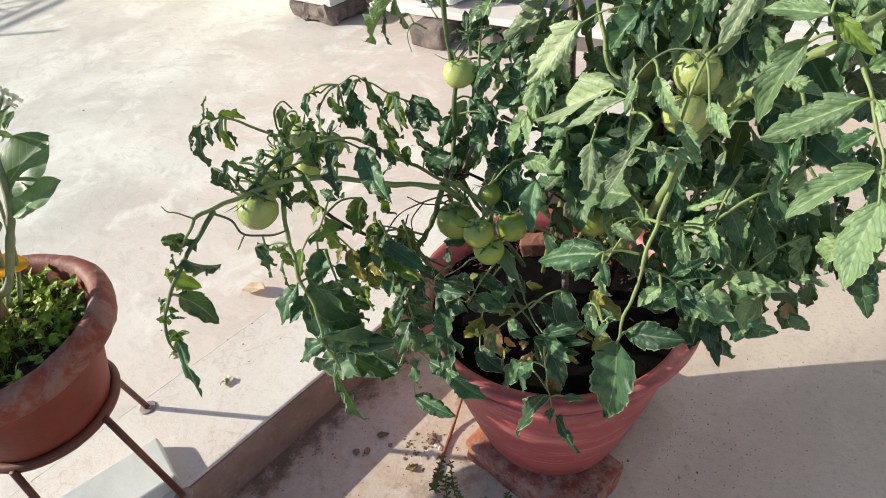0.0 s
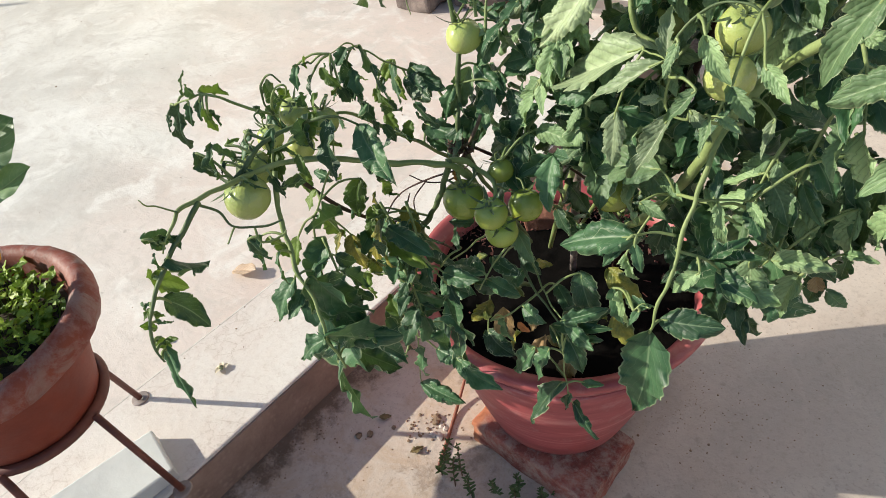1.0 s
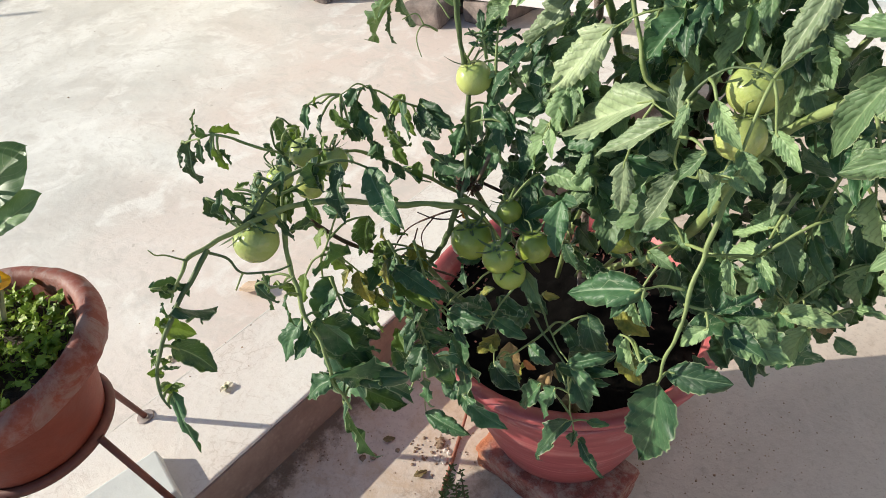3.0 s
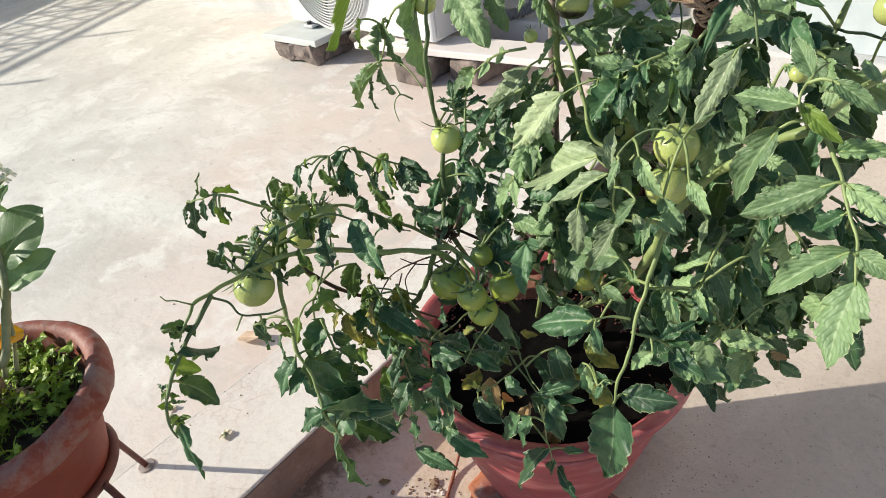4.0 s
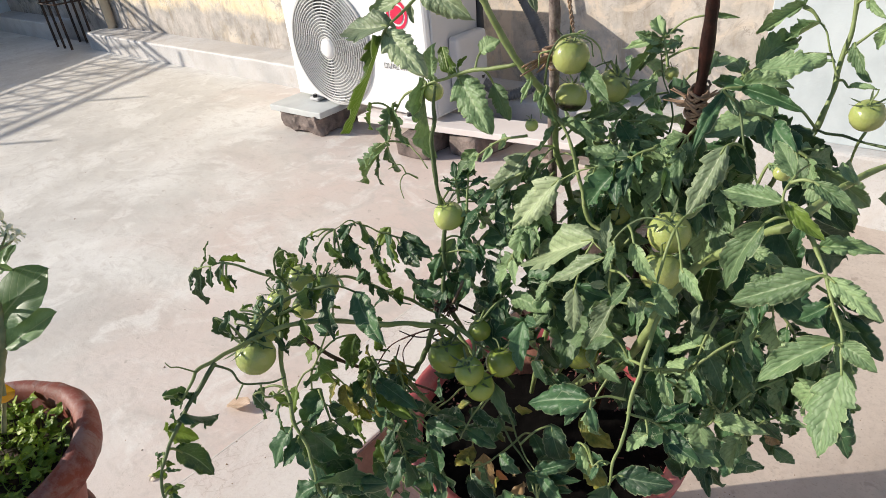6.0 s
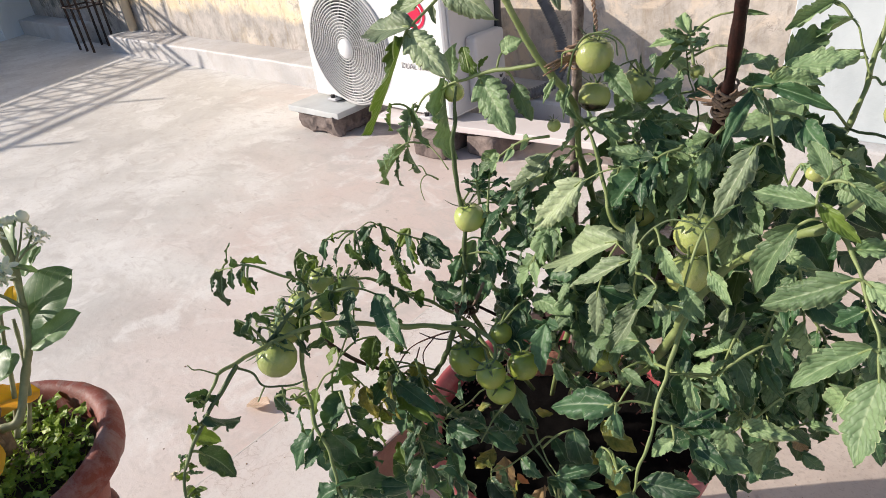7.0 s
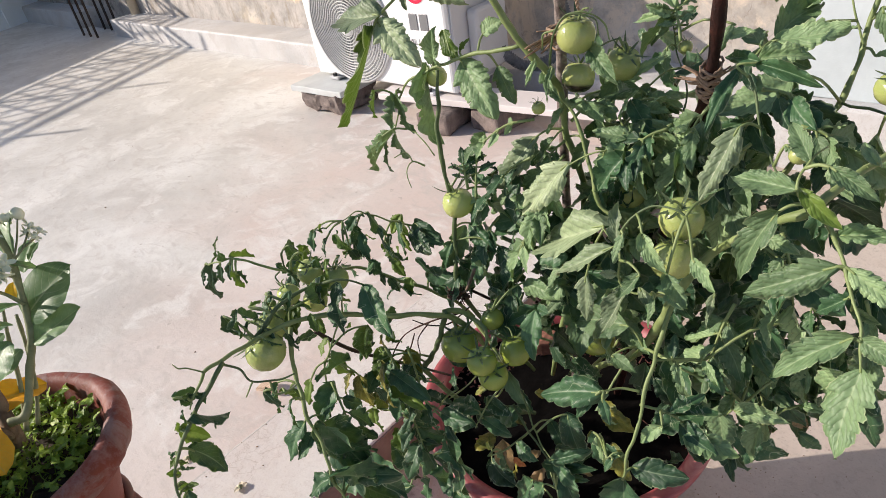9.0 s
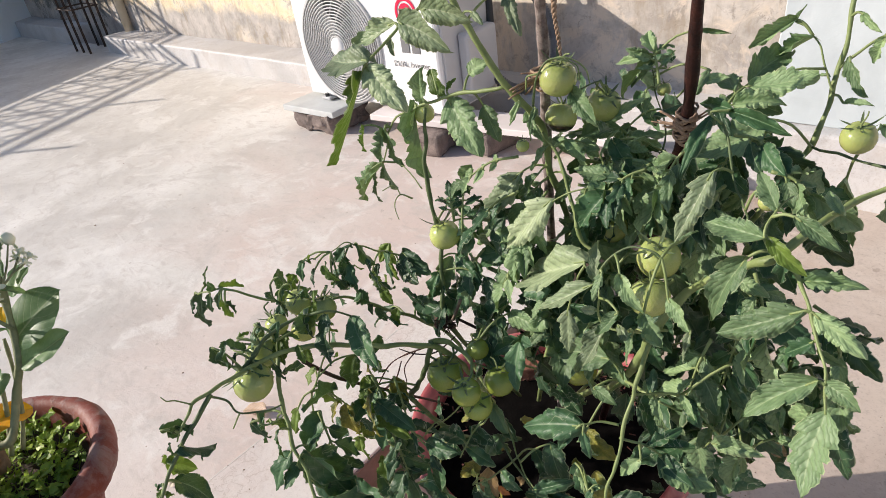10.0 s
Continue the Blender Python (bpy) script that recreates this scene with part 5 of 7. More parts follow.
leaves([  # small yellowing leaves inside
    ((-0.304, 0.596, 0.562), (-0.301, 0.577, 0.529), 0.60),
    ((-0.303, 0.570, 0.512), (-0.289, 0.560, 0.478), 0.62),
    ((-0.270, 0.584, 0.519), (-0.241, 0.593, 0.486), 0.42),
    ((-0.311, 0.565, 0.516), (-0.313, 0.550, 0.495), 0.45),
    ((-0.295, 0.594, 0.519), (-0.298, 0.580, 0.498), 0.60),
    ((-0.316, 0.538, 0.521), (-0.309, 0.536, 0.498), 0.40),
    ((-0.326, 0.565, 0.532), (-0.313, 0.564, 0.503), 0.45),
    ((-0.321, 0.526, 0.535), (-0.321, 0.509, 0.512), 0.45),
    ((-0.261, 0.573, 0.419), (-0.281, 0.578, 0.438), 0.50),
    ((-0.304, 0.575, 0.457), (-0.299, 0.570, 0.420), 0.55),
    ((-0.309, 0.607, 0.517), (-0.298, 0.614, 0.478), 0.50),
], FRESH_BANK + OLD_BANK)
leaves([  # dark leaves over the pot's side
    ((-0.256, 0.578, 0.537), (-0.230, 0.590, 0.506), 0.40),
    ((-0.210, 0.602, 0.455), (-0.195, 0.588, 0.395), 0.66),
    ((-0.203, 0.596, 0.418), (-0.184, 0.576, 0.357), 0.50),
    ((-0.200, 0.583, 0.382), (-0.167, 0.595, 0.333), 0.40),
    ((-0.249, 0.591, 0.448), (-0.235, 0.578, 0.376), 0.30),
    ((-0.295, 0.606, 0.235), (-0.262, 0.636, 0.181), 0.45),
    ((-0.264, 0.596, 0.450), (-0.266, 0.567, 0.419), 0.50),
    ((-0.261, 0.566, 0.361), (-0.297, 0.536, 0.347), 0.36),
    ((-0.263, 0.596, 0.338), (-0.279, 0.588, 0.280), 0.40),
    ((-0.188, 0.622, 0.482), (-0.210, 0.604, 0.500), 0.60),
    ((-0.212, 0.621, 0.500), (-0.227, 0.628, 0.518), 0.50),
    ((-0.248, 0.601, 0.344), (-0.231, 0.619, 0.318), 0.60),
])
leaves([  # leaves hanging over the pot's rim
    ((-0.106, 0.625, 0.462), (-0.080, 0.653, 0.471), 0.36),
    ((-0.101, 0.627, 0.460), (-0.083, 0.638, 0.422), 0.50),
    ((-0.112, 0.626, 0.452), (-0.077, 0.652, 0.443), 0.30),
    ((-0.123, 0.636, 0.399), (-0.132, 0.615, 0.364), 0.62),
    ((-0.112, 0.639, 0.345), (-0.140, 0.610, 0.279), 0.42),
    ((-0.103, 0.653, 0.301), (-0.075, 0.648, 0.253), 0.42),
    ((-0.105, 0.647, 0.322), (-0.108, 0.640, 0.295), 0.50),
    ((-0.094, 0.653, 0.346), (-0.078, 0.661, 0.346), 0.50),
    ((-0.115, 0.653, 0.407), (-0.097, 0.650, 0.359), 0.75),
    ((-0.175, 0.670, 0.453), (-0.191, 0.650, 0.420), 0.60),
    ((-0.184, 0.677, 0.466), (-0.164, 0.680, 0.441), 0.60),
    ((-0.189, 0.649, 0.390), (-0.178, 0.643, 0.354), 0.45),
])
leaves([  # leaflets of the long arching leaf
    ((-0.020, 0.604, 0.529), (-0.016, 0.580, 0.453), 0.60),
    ((-0.017, 0.613, 0.535), (0.018, 0.640, 0.521), 0.62),
    ((-0.026, 0.611, 0.544), (-0.046, 0.611, 0.545), 0.50),
    ((-0.031, 0.607, 0.542), (-0.035, 0.599, 0.530), 0.50),
    ((-0.048, 0.618, 0.597), (-0.099, 0.601, 0.580), 0.52),
    ((-0.045, 0.616, 0.593), (-0.038, 0.612, 0.571), 0.50),
    ((-0.053, 0.613, 0.587), (-0.062, 0.602, 0.574), 0.45),
    ((-0.005, 0.645, 0.576), (0.011, 0.672, 0.585), 0.42),
    ((-0.002, 0.650, 0.572), (0.021, 0.682, 0.561), 0.45),
    ((0.003, 0.651, 0.564), (0.029, 0.660, 0.537), 0.70),
    ((-0.009, 0.642, 0.575), (-0.011, 0.629, 0.561), 0.55),
], LEAF_BANK, 0.12, 1.4)
leaves([  # leaflets beside the arching leaf
    ((-0.012, 0.669, 0.606), (-0.003, 0.660, 0.592), 0.60),
    ((-0.015, 0.669, 0.608), (-0.019, 0.680, 0.624), 0.55),
    ((0.004, 0.684, 0.603), (0.016, 0.685, 0.583), 0.45),
    ((0.002, 0.685, 0.605), (0.007, 0.695, 0.616), 0.50),
    ((-0.065, 0.695, 0.599), (-0.112, 0.672, 0.602), 0.62),
    ((-0.065, 0.700, 0.588), (-0.046, 0.697, 0.574), 0.50),
    ((-0.069, 0.676, 0.578), (-0.053, 0.684, 0.561), 0.55),
    ((0.019, 0.718, 0.542), (0.014, 0.704, 0.528), 0.60),
    ((0.011, 0.715, 0.525), (0.021, 0.704, 0.482), 0.70),
    ((0.044, 0.737, 0.512), (0.044, 0.734, 0.479), 0.45),
    ((0.043, 0.747, 0.479), (0.031, 0.731, 0.450), 0.60),
], None, 0.12, 1.4)
leaves([  # drooping leaf on the side near the camera
    ((0.042, 0.659, 0.762), (0.023, 0.646, 0.713), 0.44),
    ((0.077, 0.653, 0.740), (0.030, 0.645, 0.710), 0.42),
    ((0.087, 0.646, 0.727), (0.071, 0.645, 0.712), 0.60),
    ((0.095, 0.627, 0.716), (0.061, 0.608, 0.686), 0.42),
    ((0.073, 0.666, 0.752), (0.099, 0.676, 0.753), 0.50),
    ((0.083, 0.654, 0.740), (0.112, 0.656, 0.719), 0.46),
    ((0.099, 0.628, 0.716), (0.117, 0.632, 0.703), 0.72),
    ((0.104, 0.619, 0.704), (0.107, 0.586, 0.669), 0.62),
    ((0.102, 0.746, 0.576), (0.121, 0.753, 0.508), 0.50),
    ((0.089, 0.659, 0.710), (0.103, 0.667, 0.701), 0.50),
], None, 0.12, 1.4)
leaves([  # shoot above the drooping leaf
    ((0.050, 0.658, 0.779), (0.013, 0.659, 0.779), 0.46),
    ((0.062, 0.667, 0.791), (0.086, 0.665, 0.778), 0.42),
    ((0.052, 0.659, 0.779), (0.074, 0.655, 0.763), 0.42),
    ((0.050, 0.675, 0.789), (0.031, 0.688, 0.805), 0.50),
    ((0.062, 0.666, 0.767), (0.058, 0.664, 0.744), 0.50),
    ((0.026, 0.719, 0.775), (0.043, 0.718, 0.765), 0.50),
    ((0.031, 0.675, 0.734), (0.053, 0.676, 0.727), 0.50),
    ((0.078, 0.708, 0.777), (0.066, 0.712, 0.789), 0.40),
    ((-0.022, 0.761, 0.805), (-0.029, 0.723, 0.775), 0.34),
    ((-0.009, 0.766, 0.808), (0.024, 0.781, 0.793), 0.36),
    ((-0.009, 0.767, 0.809), (-0.041, 0.777, 0.808), 0.36),
], None, 0.12, 1.4)
leaves([  # top shoot at the side
    ((-0.007, 0.884, 0.843), (-0.037, 0.871, 0.824), 0.30),
    ((0.008, 0.885, 0.830), (-0.026, 0.871, 0.812), 0.30),
    ((0.035, 0.886, 0.815), (0.048, 0.881, 0.787), 0.34),
    ((0.035, 0.894, 0.847), (0.050, 0.894, 0.834), 0.40),
    ((0.069, 0.880, 0.854), (0.073, 0.873, 0.819), 0.40),
    ((0.054, 0.893, 0.830), (0.049, 0.888, 0.812), 0.45),
    ((0.040, 0.868, 0.786), (0.059, 0.872, 0.787), 0.40),
    ((-0.006, 0.884, 0.841), (-0.003, 0.887, 0.854), 0.45),
    ((0.071, 0.859, 0.775), (0.093, 0.855, 0.759), 0.42),
    ((0.058, 0.842, 0.735), (0.070, 0.863, 0.661), 0.42),
    ((0.091, 0.845, 0.735), (0.083, 0.850, 0.699), 0.50),
    ((0.025, 0.881, 0.801), (0.015, 0.879, 0.802), 0.45),
], SUNLIT_BANK + FRESH_BANK[:2], 0.3, 0.3)
leaves([  # broad leaflets at the top
    ((-0.211, 0.612, 0.873), (-0.248, 0.598, 0.877), 0.62),
    ((-0.215, 0.612, 0.868), (-0.206, 0.630, 0.836), 0.56),
    ((-0.203, 0.640, 0.893), (-0.178, 0.655, 0.874), 0.62),
    ((-0.208, 0.640, 0.892), (-0.243, 0.625, 0.879), 0.46),
    ((-0.199, 0.660, 0.897), (-0.172, 0.675, 0.889), 0.60),
    ((-0.209, 0.635, 0.883), (-0.205, 0.630, 0.872), 0.50),
    ((-0.200, 0.717, 0.882), (-0.194, 0.720, 0.873), 0.50),
    ((-0.185, 0.743, 0.891), (-0.182, 0.751, 0.860), 0.35),
], BRIGHT_LIT_BANK, 0.12, 1.0)
leaves([  # narrow hanging leaflets beside them
    ((-0.216, 0.608, 0.864), (-0.249, 0.590, 0.794), 0.26),
], bank(M_LEAF_FRESH, [(8.0, 0.40, 0.35, 0.02, 0.05, 31)]), 0.1, 1.0)
leaves([  # broad leaves of the upper side shoot
    ((-0.253, 0.735, 0.798), (-0.235, 0.742, 0.746), 0.62),
    ((-0.220, 0.745, 0.793), (-0.213, 0.750, 0.758), 0.60),
    ((-0.282, 0.722, 0.794), (-0.297, 0.712, 0.755), 0.56),
    ((-0.233, 0.745, 0.820), (-0.218, 0.750, 0.833), 0.75),
    ((-0.269, 0.735, 0.824), (-0.266, 0.740, 0.797), 0.55),
    ((-0.271, 0.723, 0.796), (-0.283, 0.723, 0.824), 0.40),
    ((-0.251, 0.732, 0.807), (-0.246, 0.740, 0.818), 0.45),
], SUNLIT_BANK[:4] + FRESH_BANK[:2], 0.3, 0.5)
leaves([  # lobed hanging leaves of the upper side shoot
    ((-0.326, 0.712, 0.765), (-0.335, 0.700, 0.727), 0.52),
    ((-0.322, 0.712, 0.770), (-0.316, 0.710, 0.724), 0.46),
    ((-0.339, 0.700, 0.772), (-0.343, 0.690, 0.748), 0.42),
    ((-0.343, 0.700, 0.723), (-0.362, 0.690, 0.700), 0.45),
    ((-0.286, 0.723, 0.795), (-0.295, 0.718, 0.714), 0.34),
    ((-0.365, 0.734, 0.709), (-0.420, 0.722, 0.660), 0.40),
    ((-0.376, 0.735, 0.704), (-0.400, 0.737, 0.655), 0.36),
    ((-0.363, 0.735, 0.707), (-0.364, 0.744, 0.671), 0.40),
], DEEP_BANK[:5], 0.3, 0.4)
leaves([  # broad leaves in the middle, in the greyish sunlit tones
    ((-0.144, 0.733, 0.719), (-0.195, 0.715, 0.663), 0.48),
    ((-0.193, 0.756, 0.725), (-0.236, 0.733, 0.674), 0.46),
    ((-0.096, 0.708, 0.684), (-0.188, 0.723, 0.636), 0.50),
    ((-0.062, 0.659, 0.703), (-0.099, 0.625, 0.689), 0.42),
    ((-0.059, 0.662, 0.705), (-0.067, 0.676, 0.732), 0.40),
    ((-0.052, 0.664, 0.666), (-0.069, 0.644, 0.622), 0.42),
    ((-0.037, 0.654, 0.679), (-0.021, 0.650, 0.664), 0.42),
    ((-0.061, 0.666, 0.675), (-0.074, 0.659, 0.675), 0.50),
    ((-0.006, 0.728, 0.778), (-0.022, 0.698, 0.733), 0.42),
    ((0.004, 0.689, 0.667), (0.003, 0.673, 0.647), 0.48),
    ((-0.021, 0.660, 0.676), (-0.008, 0.659, 0.669), 0.50),
    ((-0.105, 0.695, 0.637), (-0.104, 0.684, 0.592), 0.50),
], BRIGHT_LIT_BANK[:3] + SUNLIT_BANK[:2], 0.12, 1.0)
leaves([  # leaves round the fruit at the top
    ((-0.135, 0.756, 0.812), (-0.118, 0.768, 0.785), 0.50),
    ((-0.121, 0.799, 0.777), (-0.099, 0.815, 0.791), 0.34),
    ((-0.163, 0.745, 0.797), (-0.168, 0.732, 0.774), 0.40),
    ((-0.175, 0.739, 0.804), (-0.182, 0.727, 0.787), 0.45),
    ((-0.090, 0.798, 0.738), (-0.126, 0.775, 0.729), 0.40),
    ((-0.087, 0.800, 0.740), (-0.060, 0.808, 0.731), 0.45),
    ((-0.071, 0.780, 0.732), (-0.062, 0.768, 0.702), 0.50),
    ((-0.141, 0.759, 0.766), (-0.126, 0.761, 0.750), 0.50),
    ((-0.123, 0.784, 0.744), (-0.119, 0.797, 0.767), 0.40),
    ((-0.098, 0.757, 0.736), (-0.083, 0.762, 0.709), 0.45),
    ((-0.115, 0.743, 0.728), (-0.122, 0.739, 0.705), 0.50),
    ((-0.063, 0.780, 0.682), (-0.087, 0.782, 0.705), 0.50),
])
leaves([  # small shoot behind the fruit
    ((-0.110, 0.852, 0.816), (-0.140, 0.836, 0.810), 0.30),
    ((-0.110, 0.851, 0.813), (-0.135, 0.832, 0.789), 0.28),
    ((-0.106, 0.852, 0.811), (-0.123, 0.838, 0.791), 0.30),
    ((-0.104, 0.855, 0.818), (-0.112, 0.855, 0.831), 0.50),
    ((-0.106, 0.835, 0.791), (-0.103, 0.829, 0.770), 0.50),
    ((-0.098, 0.854, 0.805), (-0.095, 0.860, 0.820), 0.30),
    ((-0.073, 0.862, 0.837), (-0.052, 0.869, 0.835), 0.22),
    ((-0.056, 0.837, 0.803), (-0.041, 0.843, 0.807), 0.60),
    ((-0.022, 0.845, 0.793), (-0.016, 0.851, 0.805), 0.70),
    ((-0.000, 0.826, 0.782), (-0.004, 0.816, 0.760), 0.50),
    ((-0.055, 0.840, 0.812), (-0.063, 0.831, 0.794), 0.50),
])
leaves([  # dark leaves at the back
    ((0.082, 0.758, 0.599), (0.077, 0.754, 0.575), 0.50),
    ((0.089, 0.718, 0.610), (0.074, 0.728, 0.558), 0.50),
    ((0.040, 0.820, 0.519), (0.039, 0.815, 0.480), 0.55),
    ((0.053, 0.880, 0.399), (0.047, 0.868, 0.356), 0.70),
    ((0.069, 0.834, 0.467), (0.069, 0.830, 0.431), 0.60),
    ((0.021, 0.793, 0.555), (0.019, 0.785, 0.512), 0.60),
    ((-0.009, 0.779, 0.581), (0.012, 0.783, 0.544), 0.55),
    ((0.022, 0.780, 0.504), (0.047, 0.794, 0.485), 0.55),
    ((0.048, 0.821, 0.486), (0.071, 0.838, 0.472), 0.50),
    ((-0.030, 0.771, 0.578), (-0.008, 0.771, 0.569), 0.60),
    ((0.001, 0.788, 0.631), (0.033, 0.777, 0.641), 0.50),
    ((0.050, 0.728, 0.633), (0.025, 0.727, 0.639), 0.50),
], back=True)
leaves([  # leaves behind the single fruit
    ((-0.269, 0.734, 0.621), (-0.250, 0.741, 0.589), 0.50),
    ((-0.263, 0.747, 0.631), (-0.279, 0.750, 0.655), 0.50),
    ((-0.338, 0.718, 0.608), (-0.319, 0.733, 0.582), 0.50),
    ((-0.279, 0.712, 0.606), (-0.285, 0.695, 0.575), 0.45),
    ((-0.227, 0.730, 0.607), (-0.206, 0.729, 0.570), 0.45),
    ((-0.186, 0.714, 0.587), (-0.165, 0.735, 0.560), 0.45),
    ((-0.283, 0.788, 0.674), (-0.303, 0.780, 0.665), 0.35),
    ((-0.289, 0.772, 0.657), (-0.271, 0.779, 0.644), 0.35),
    ((-0.264, 0.762, 0.653), (-0.241, 0.775, 0.667), 0.50),
    ((-0.325, 0.714, 0.549), (-0.295, 0.730, 0.534), 0.50),
    ((-0.211, 0.706, 0.567), (-0.239, 0.712, 0.582), 0.50),
    ((-0.343, 0.691, 0.547), (-0.355, 0.661, 0.535), 0.45),
], back=True)
leaves([  # leaves over the dark soil
    ((-0.207, 0.589, 0.499), (-0.188, 0.607, 0.483), 0.55),
    ((-0.203, 0.591, 0.484), (-0.194, 0.588, 0.462), 0.50),
    ((-0.182, 0.622, 0.475), (-0.154, 0.629, 0.462), 0.50),
    ((-0.155, 0.637, 0.441), (-0.138, 0.640, 0.421), 0.80),
    ((-0.110, 0.663, 0.489), (-0.084, 0.648, 0.452), 0.70),
    ((-0.066, 0.655, 0.543), (-0.057, 0.648, 0.519), 0.55),
    ((-0.058, 0.635, 0.523), (-0.048, 0.629, 0.488), 0.50),
    ((-0.093, 0.625, 0.453), (-0.077, 0.657, 0.468), 0.40),
    ((-0.089, 0.627, 0.453), (-0.071, 0.634, 0.450), 0.50),
    ((-0.172, 0.654, 0.520), (-0.159, 0.653, 0.482), 0.60),
    ((-0.187, 0.637, 0.489), (-0.164, 0.640, 0.476), 0.50),
])
leaves([  # leaves over the pot's front and side
    ((-0.126, 0.665, 0.423), (-0.094, 0.665, 0.451), 0.45),
    ((-0.138, 0.66, 0.4), (-0.097, 0.65, 0.4), 0.55),
    ((-0.156, 0.66, 0.351), (-0.185, 0.65, 0.3), 0.60),
    ((-0.067, 0.64, 0.515), (-0.055, 0.63, 0.483), 0.42),
    ((-0.238, 0.68, 0.302), (-0.2, 0.67, 0.294), 0.60),
    ((-0.288, 0.665, 0.38), (-0.241, 0.66, 0.388), 0.70),
    ((-0.149, 0.69, 0.427), (-0.125, 0.68, 0.402), 0.50),
    ((-0.256, 0.69, 0.366), (-0.205, 0.69, 0.389), 0.50),
    ((-0.397, 0.555, 0.386), (-0.326, 0.555, 0.332), 0.42),
    ((-0.435, 0.57, 0.245), (-0.298, 0.58, 0.32), 0.45),
    ((-0.25, 0.62, 0.371), (-0.249, 0.615, 0.295), 0.75),
    ((-0.318, 0.61, 0.437), (-0.275, 0.615, 0.426), 0.50),
    ((-0.327, 0.575, 0.444), (-0.344, 0.57, 0.467), 0.50),
    ((-0.303, 0.6, 0.366), (-0.302, 0.6, 0.289), 0.40),
], LEAF_BANK[:4] + LEAF_BANK[5:7], 0.3, 0.8)
leaves([  # leaflets on the forking shoot
    ((-0.011, 0.674, 0.593), (0.000, 0.674, 0.560), 0.45),
    ((-0.025, 0.681, 0.606), (-0.014, 0.681, 0.587), 0.55),
    ((0.002, 0.701, 0.586), (0.014, 0.703, 0.554), 0.60),
    ((0.028, 0.700, 0.547), (0.058, 0.731, 0.528), 0.45),
    ((0.010, 0.646, 0.559), (0.042, 0.678, 0.523), 0.60),
    ((-0.003, 0.630, 0.577), (-0.016, 0.618, 0.559), 0.55),
    ((0.046, 0.714, 0.528), (0.041, 0.700, 0.489), 0.55),
    ((0.064, 0.742, 0.583), (0.067, 0.736, 0.531), 0.50),
    ((0.072, 0.761, 0.604), (0.069, 0.748, 0.529), 0.55),
    ((0.066, 0.735, 0.545), (0.082, 0.754, 0.532), 0.40),
])
leaves([  # leaves of the low truss
    ((-0.314, 0.508, 0.652), (-0.301, 0.506, 0.633), 0.70),
    ((-0.320, 0.494, 0.652), (-0.317, 0.505, 0.655), 0.60),
    ((-0.317, 0.470, 0.661), (-0.305, 0.470, 0.644), 0.45),
    ((-0.287, 0.504, 0.631), (-0.275, 0.501, 0.615), 0.45),
    ((-0.286, 0.509, 0.616), (-0.280, 0.525, 0.618), 0.80),
    ((-0.285, 0.483, 0.641), (-0.275, 0.487, 0.631), 0.45),
    ((-0.308, 0.485, 0.647), (-0.304, 0.475, 0.645), 0.60),
    ((-0.268, 0.459, 0.609), (-0.256, 0.462, 0.589), 0.40),
    ((-0.264, 0.473, 0.603), (-0.256, 0.475, 0.595), 0.80),
    ((-0.270, 0.477, 0.580), (-0.263, 0.468, 0.555), 0.45),
])
leaves([  # leaves below the fruit at the top
    ((-0.143, 0.810, 0.790), (-0.149, 0.798, 0.766), 0.60),
    ((-0.122, 0.806, 0.751), (-0.099, 0.805, 0.726), 0.55),
    ((-0.082, 0.795, 0.740), (-0.122, 0.782, 0.726), 0.42),
    ((-0.167, 0.769, 0.754), (-0.178, 0.752, 0.734), 0.50),
    ((-0.164, 0.773, 0.758), (-0.145, 0.778, 0.745), 0.50),
    ((-0.140, 0.785, 0.754), (-0.136, 0.775, 0.729), 0.55),
    ((-0.107, 0.789, 0.726), (-0.118, 0.780, 0.697), 0.50),
    ((-0.082, 0.800, 0.726), (-0.062, 0.801, 0.689), 0.50),
    ((-0.183, 0.760, 0.788), (-0.172, 0.768, 0.759), 0.40),
    ((-0.149, 0.776, 0.721), (-0.162, 0.766, 0.694), 0.50),
    ((-0.119, 0.833, 0.757), (-0.126, 0.821, 0.737), 0.50),
    ((-0.176, 0.762, 0.725), (-0.197, 0.757, 0.697), 0.50),
    ((-0.145, 0.819, 0.754), (-0.130, 0.832, 0.767), 0.40),
])
leaves([  # leaflets in front of the paired fruit
    ((-0.034, 0.649, 0.729), (-0.014, 0.638, 0.710), 0.50),
    ((-0.014, 0.645, 0.705), (0.002, 0.639, 0.688), 0.50),
    ((-0.002, 0.656, 0.716), (0.015, 0.650, 0.699), 0.55),
    ((-0.033, 0.645, 0.699), (-0.046, 0.636, 0.679), 0.50),
    ((-0.009, 0.685, 0.743), (-0.001, 0.693, 0.752), 0.40),
    ((-0.052, 0.657, 0.719), (-0.055, 0.643, 0.703), 0.45),
    ((-0.023, 0.649, 0.681), (-0.023, 0.634, 0.663), 0.50),
])
dead_twig([(-0.318, 0.546, 0.585), (-0.329, 0.586, 0.523), (-0.327, 0.639, 0.462), (-0.326, 0.705, 0.387), (-0.337, 0.745, 0.336)], 0.0022)
dead_twig([(-0.281, 0.734, 0.524), (-0.236, 0.737, 0.519), (-0.193, 0.740, 0.521)], 0.0018)
dead_twig([(-0.327, 0.639, 0.462), (-0.310, 0.646, 0.483), (-0.312, 0.661, 0.498)], 0.0014)
dead_twig([(-0.262, 0.690, 0.530), (-0.290, 0.668, 0.520), (-0.318, 0.650, 0.500), (-0.330, 0.630, 0.470)], 0.0012)
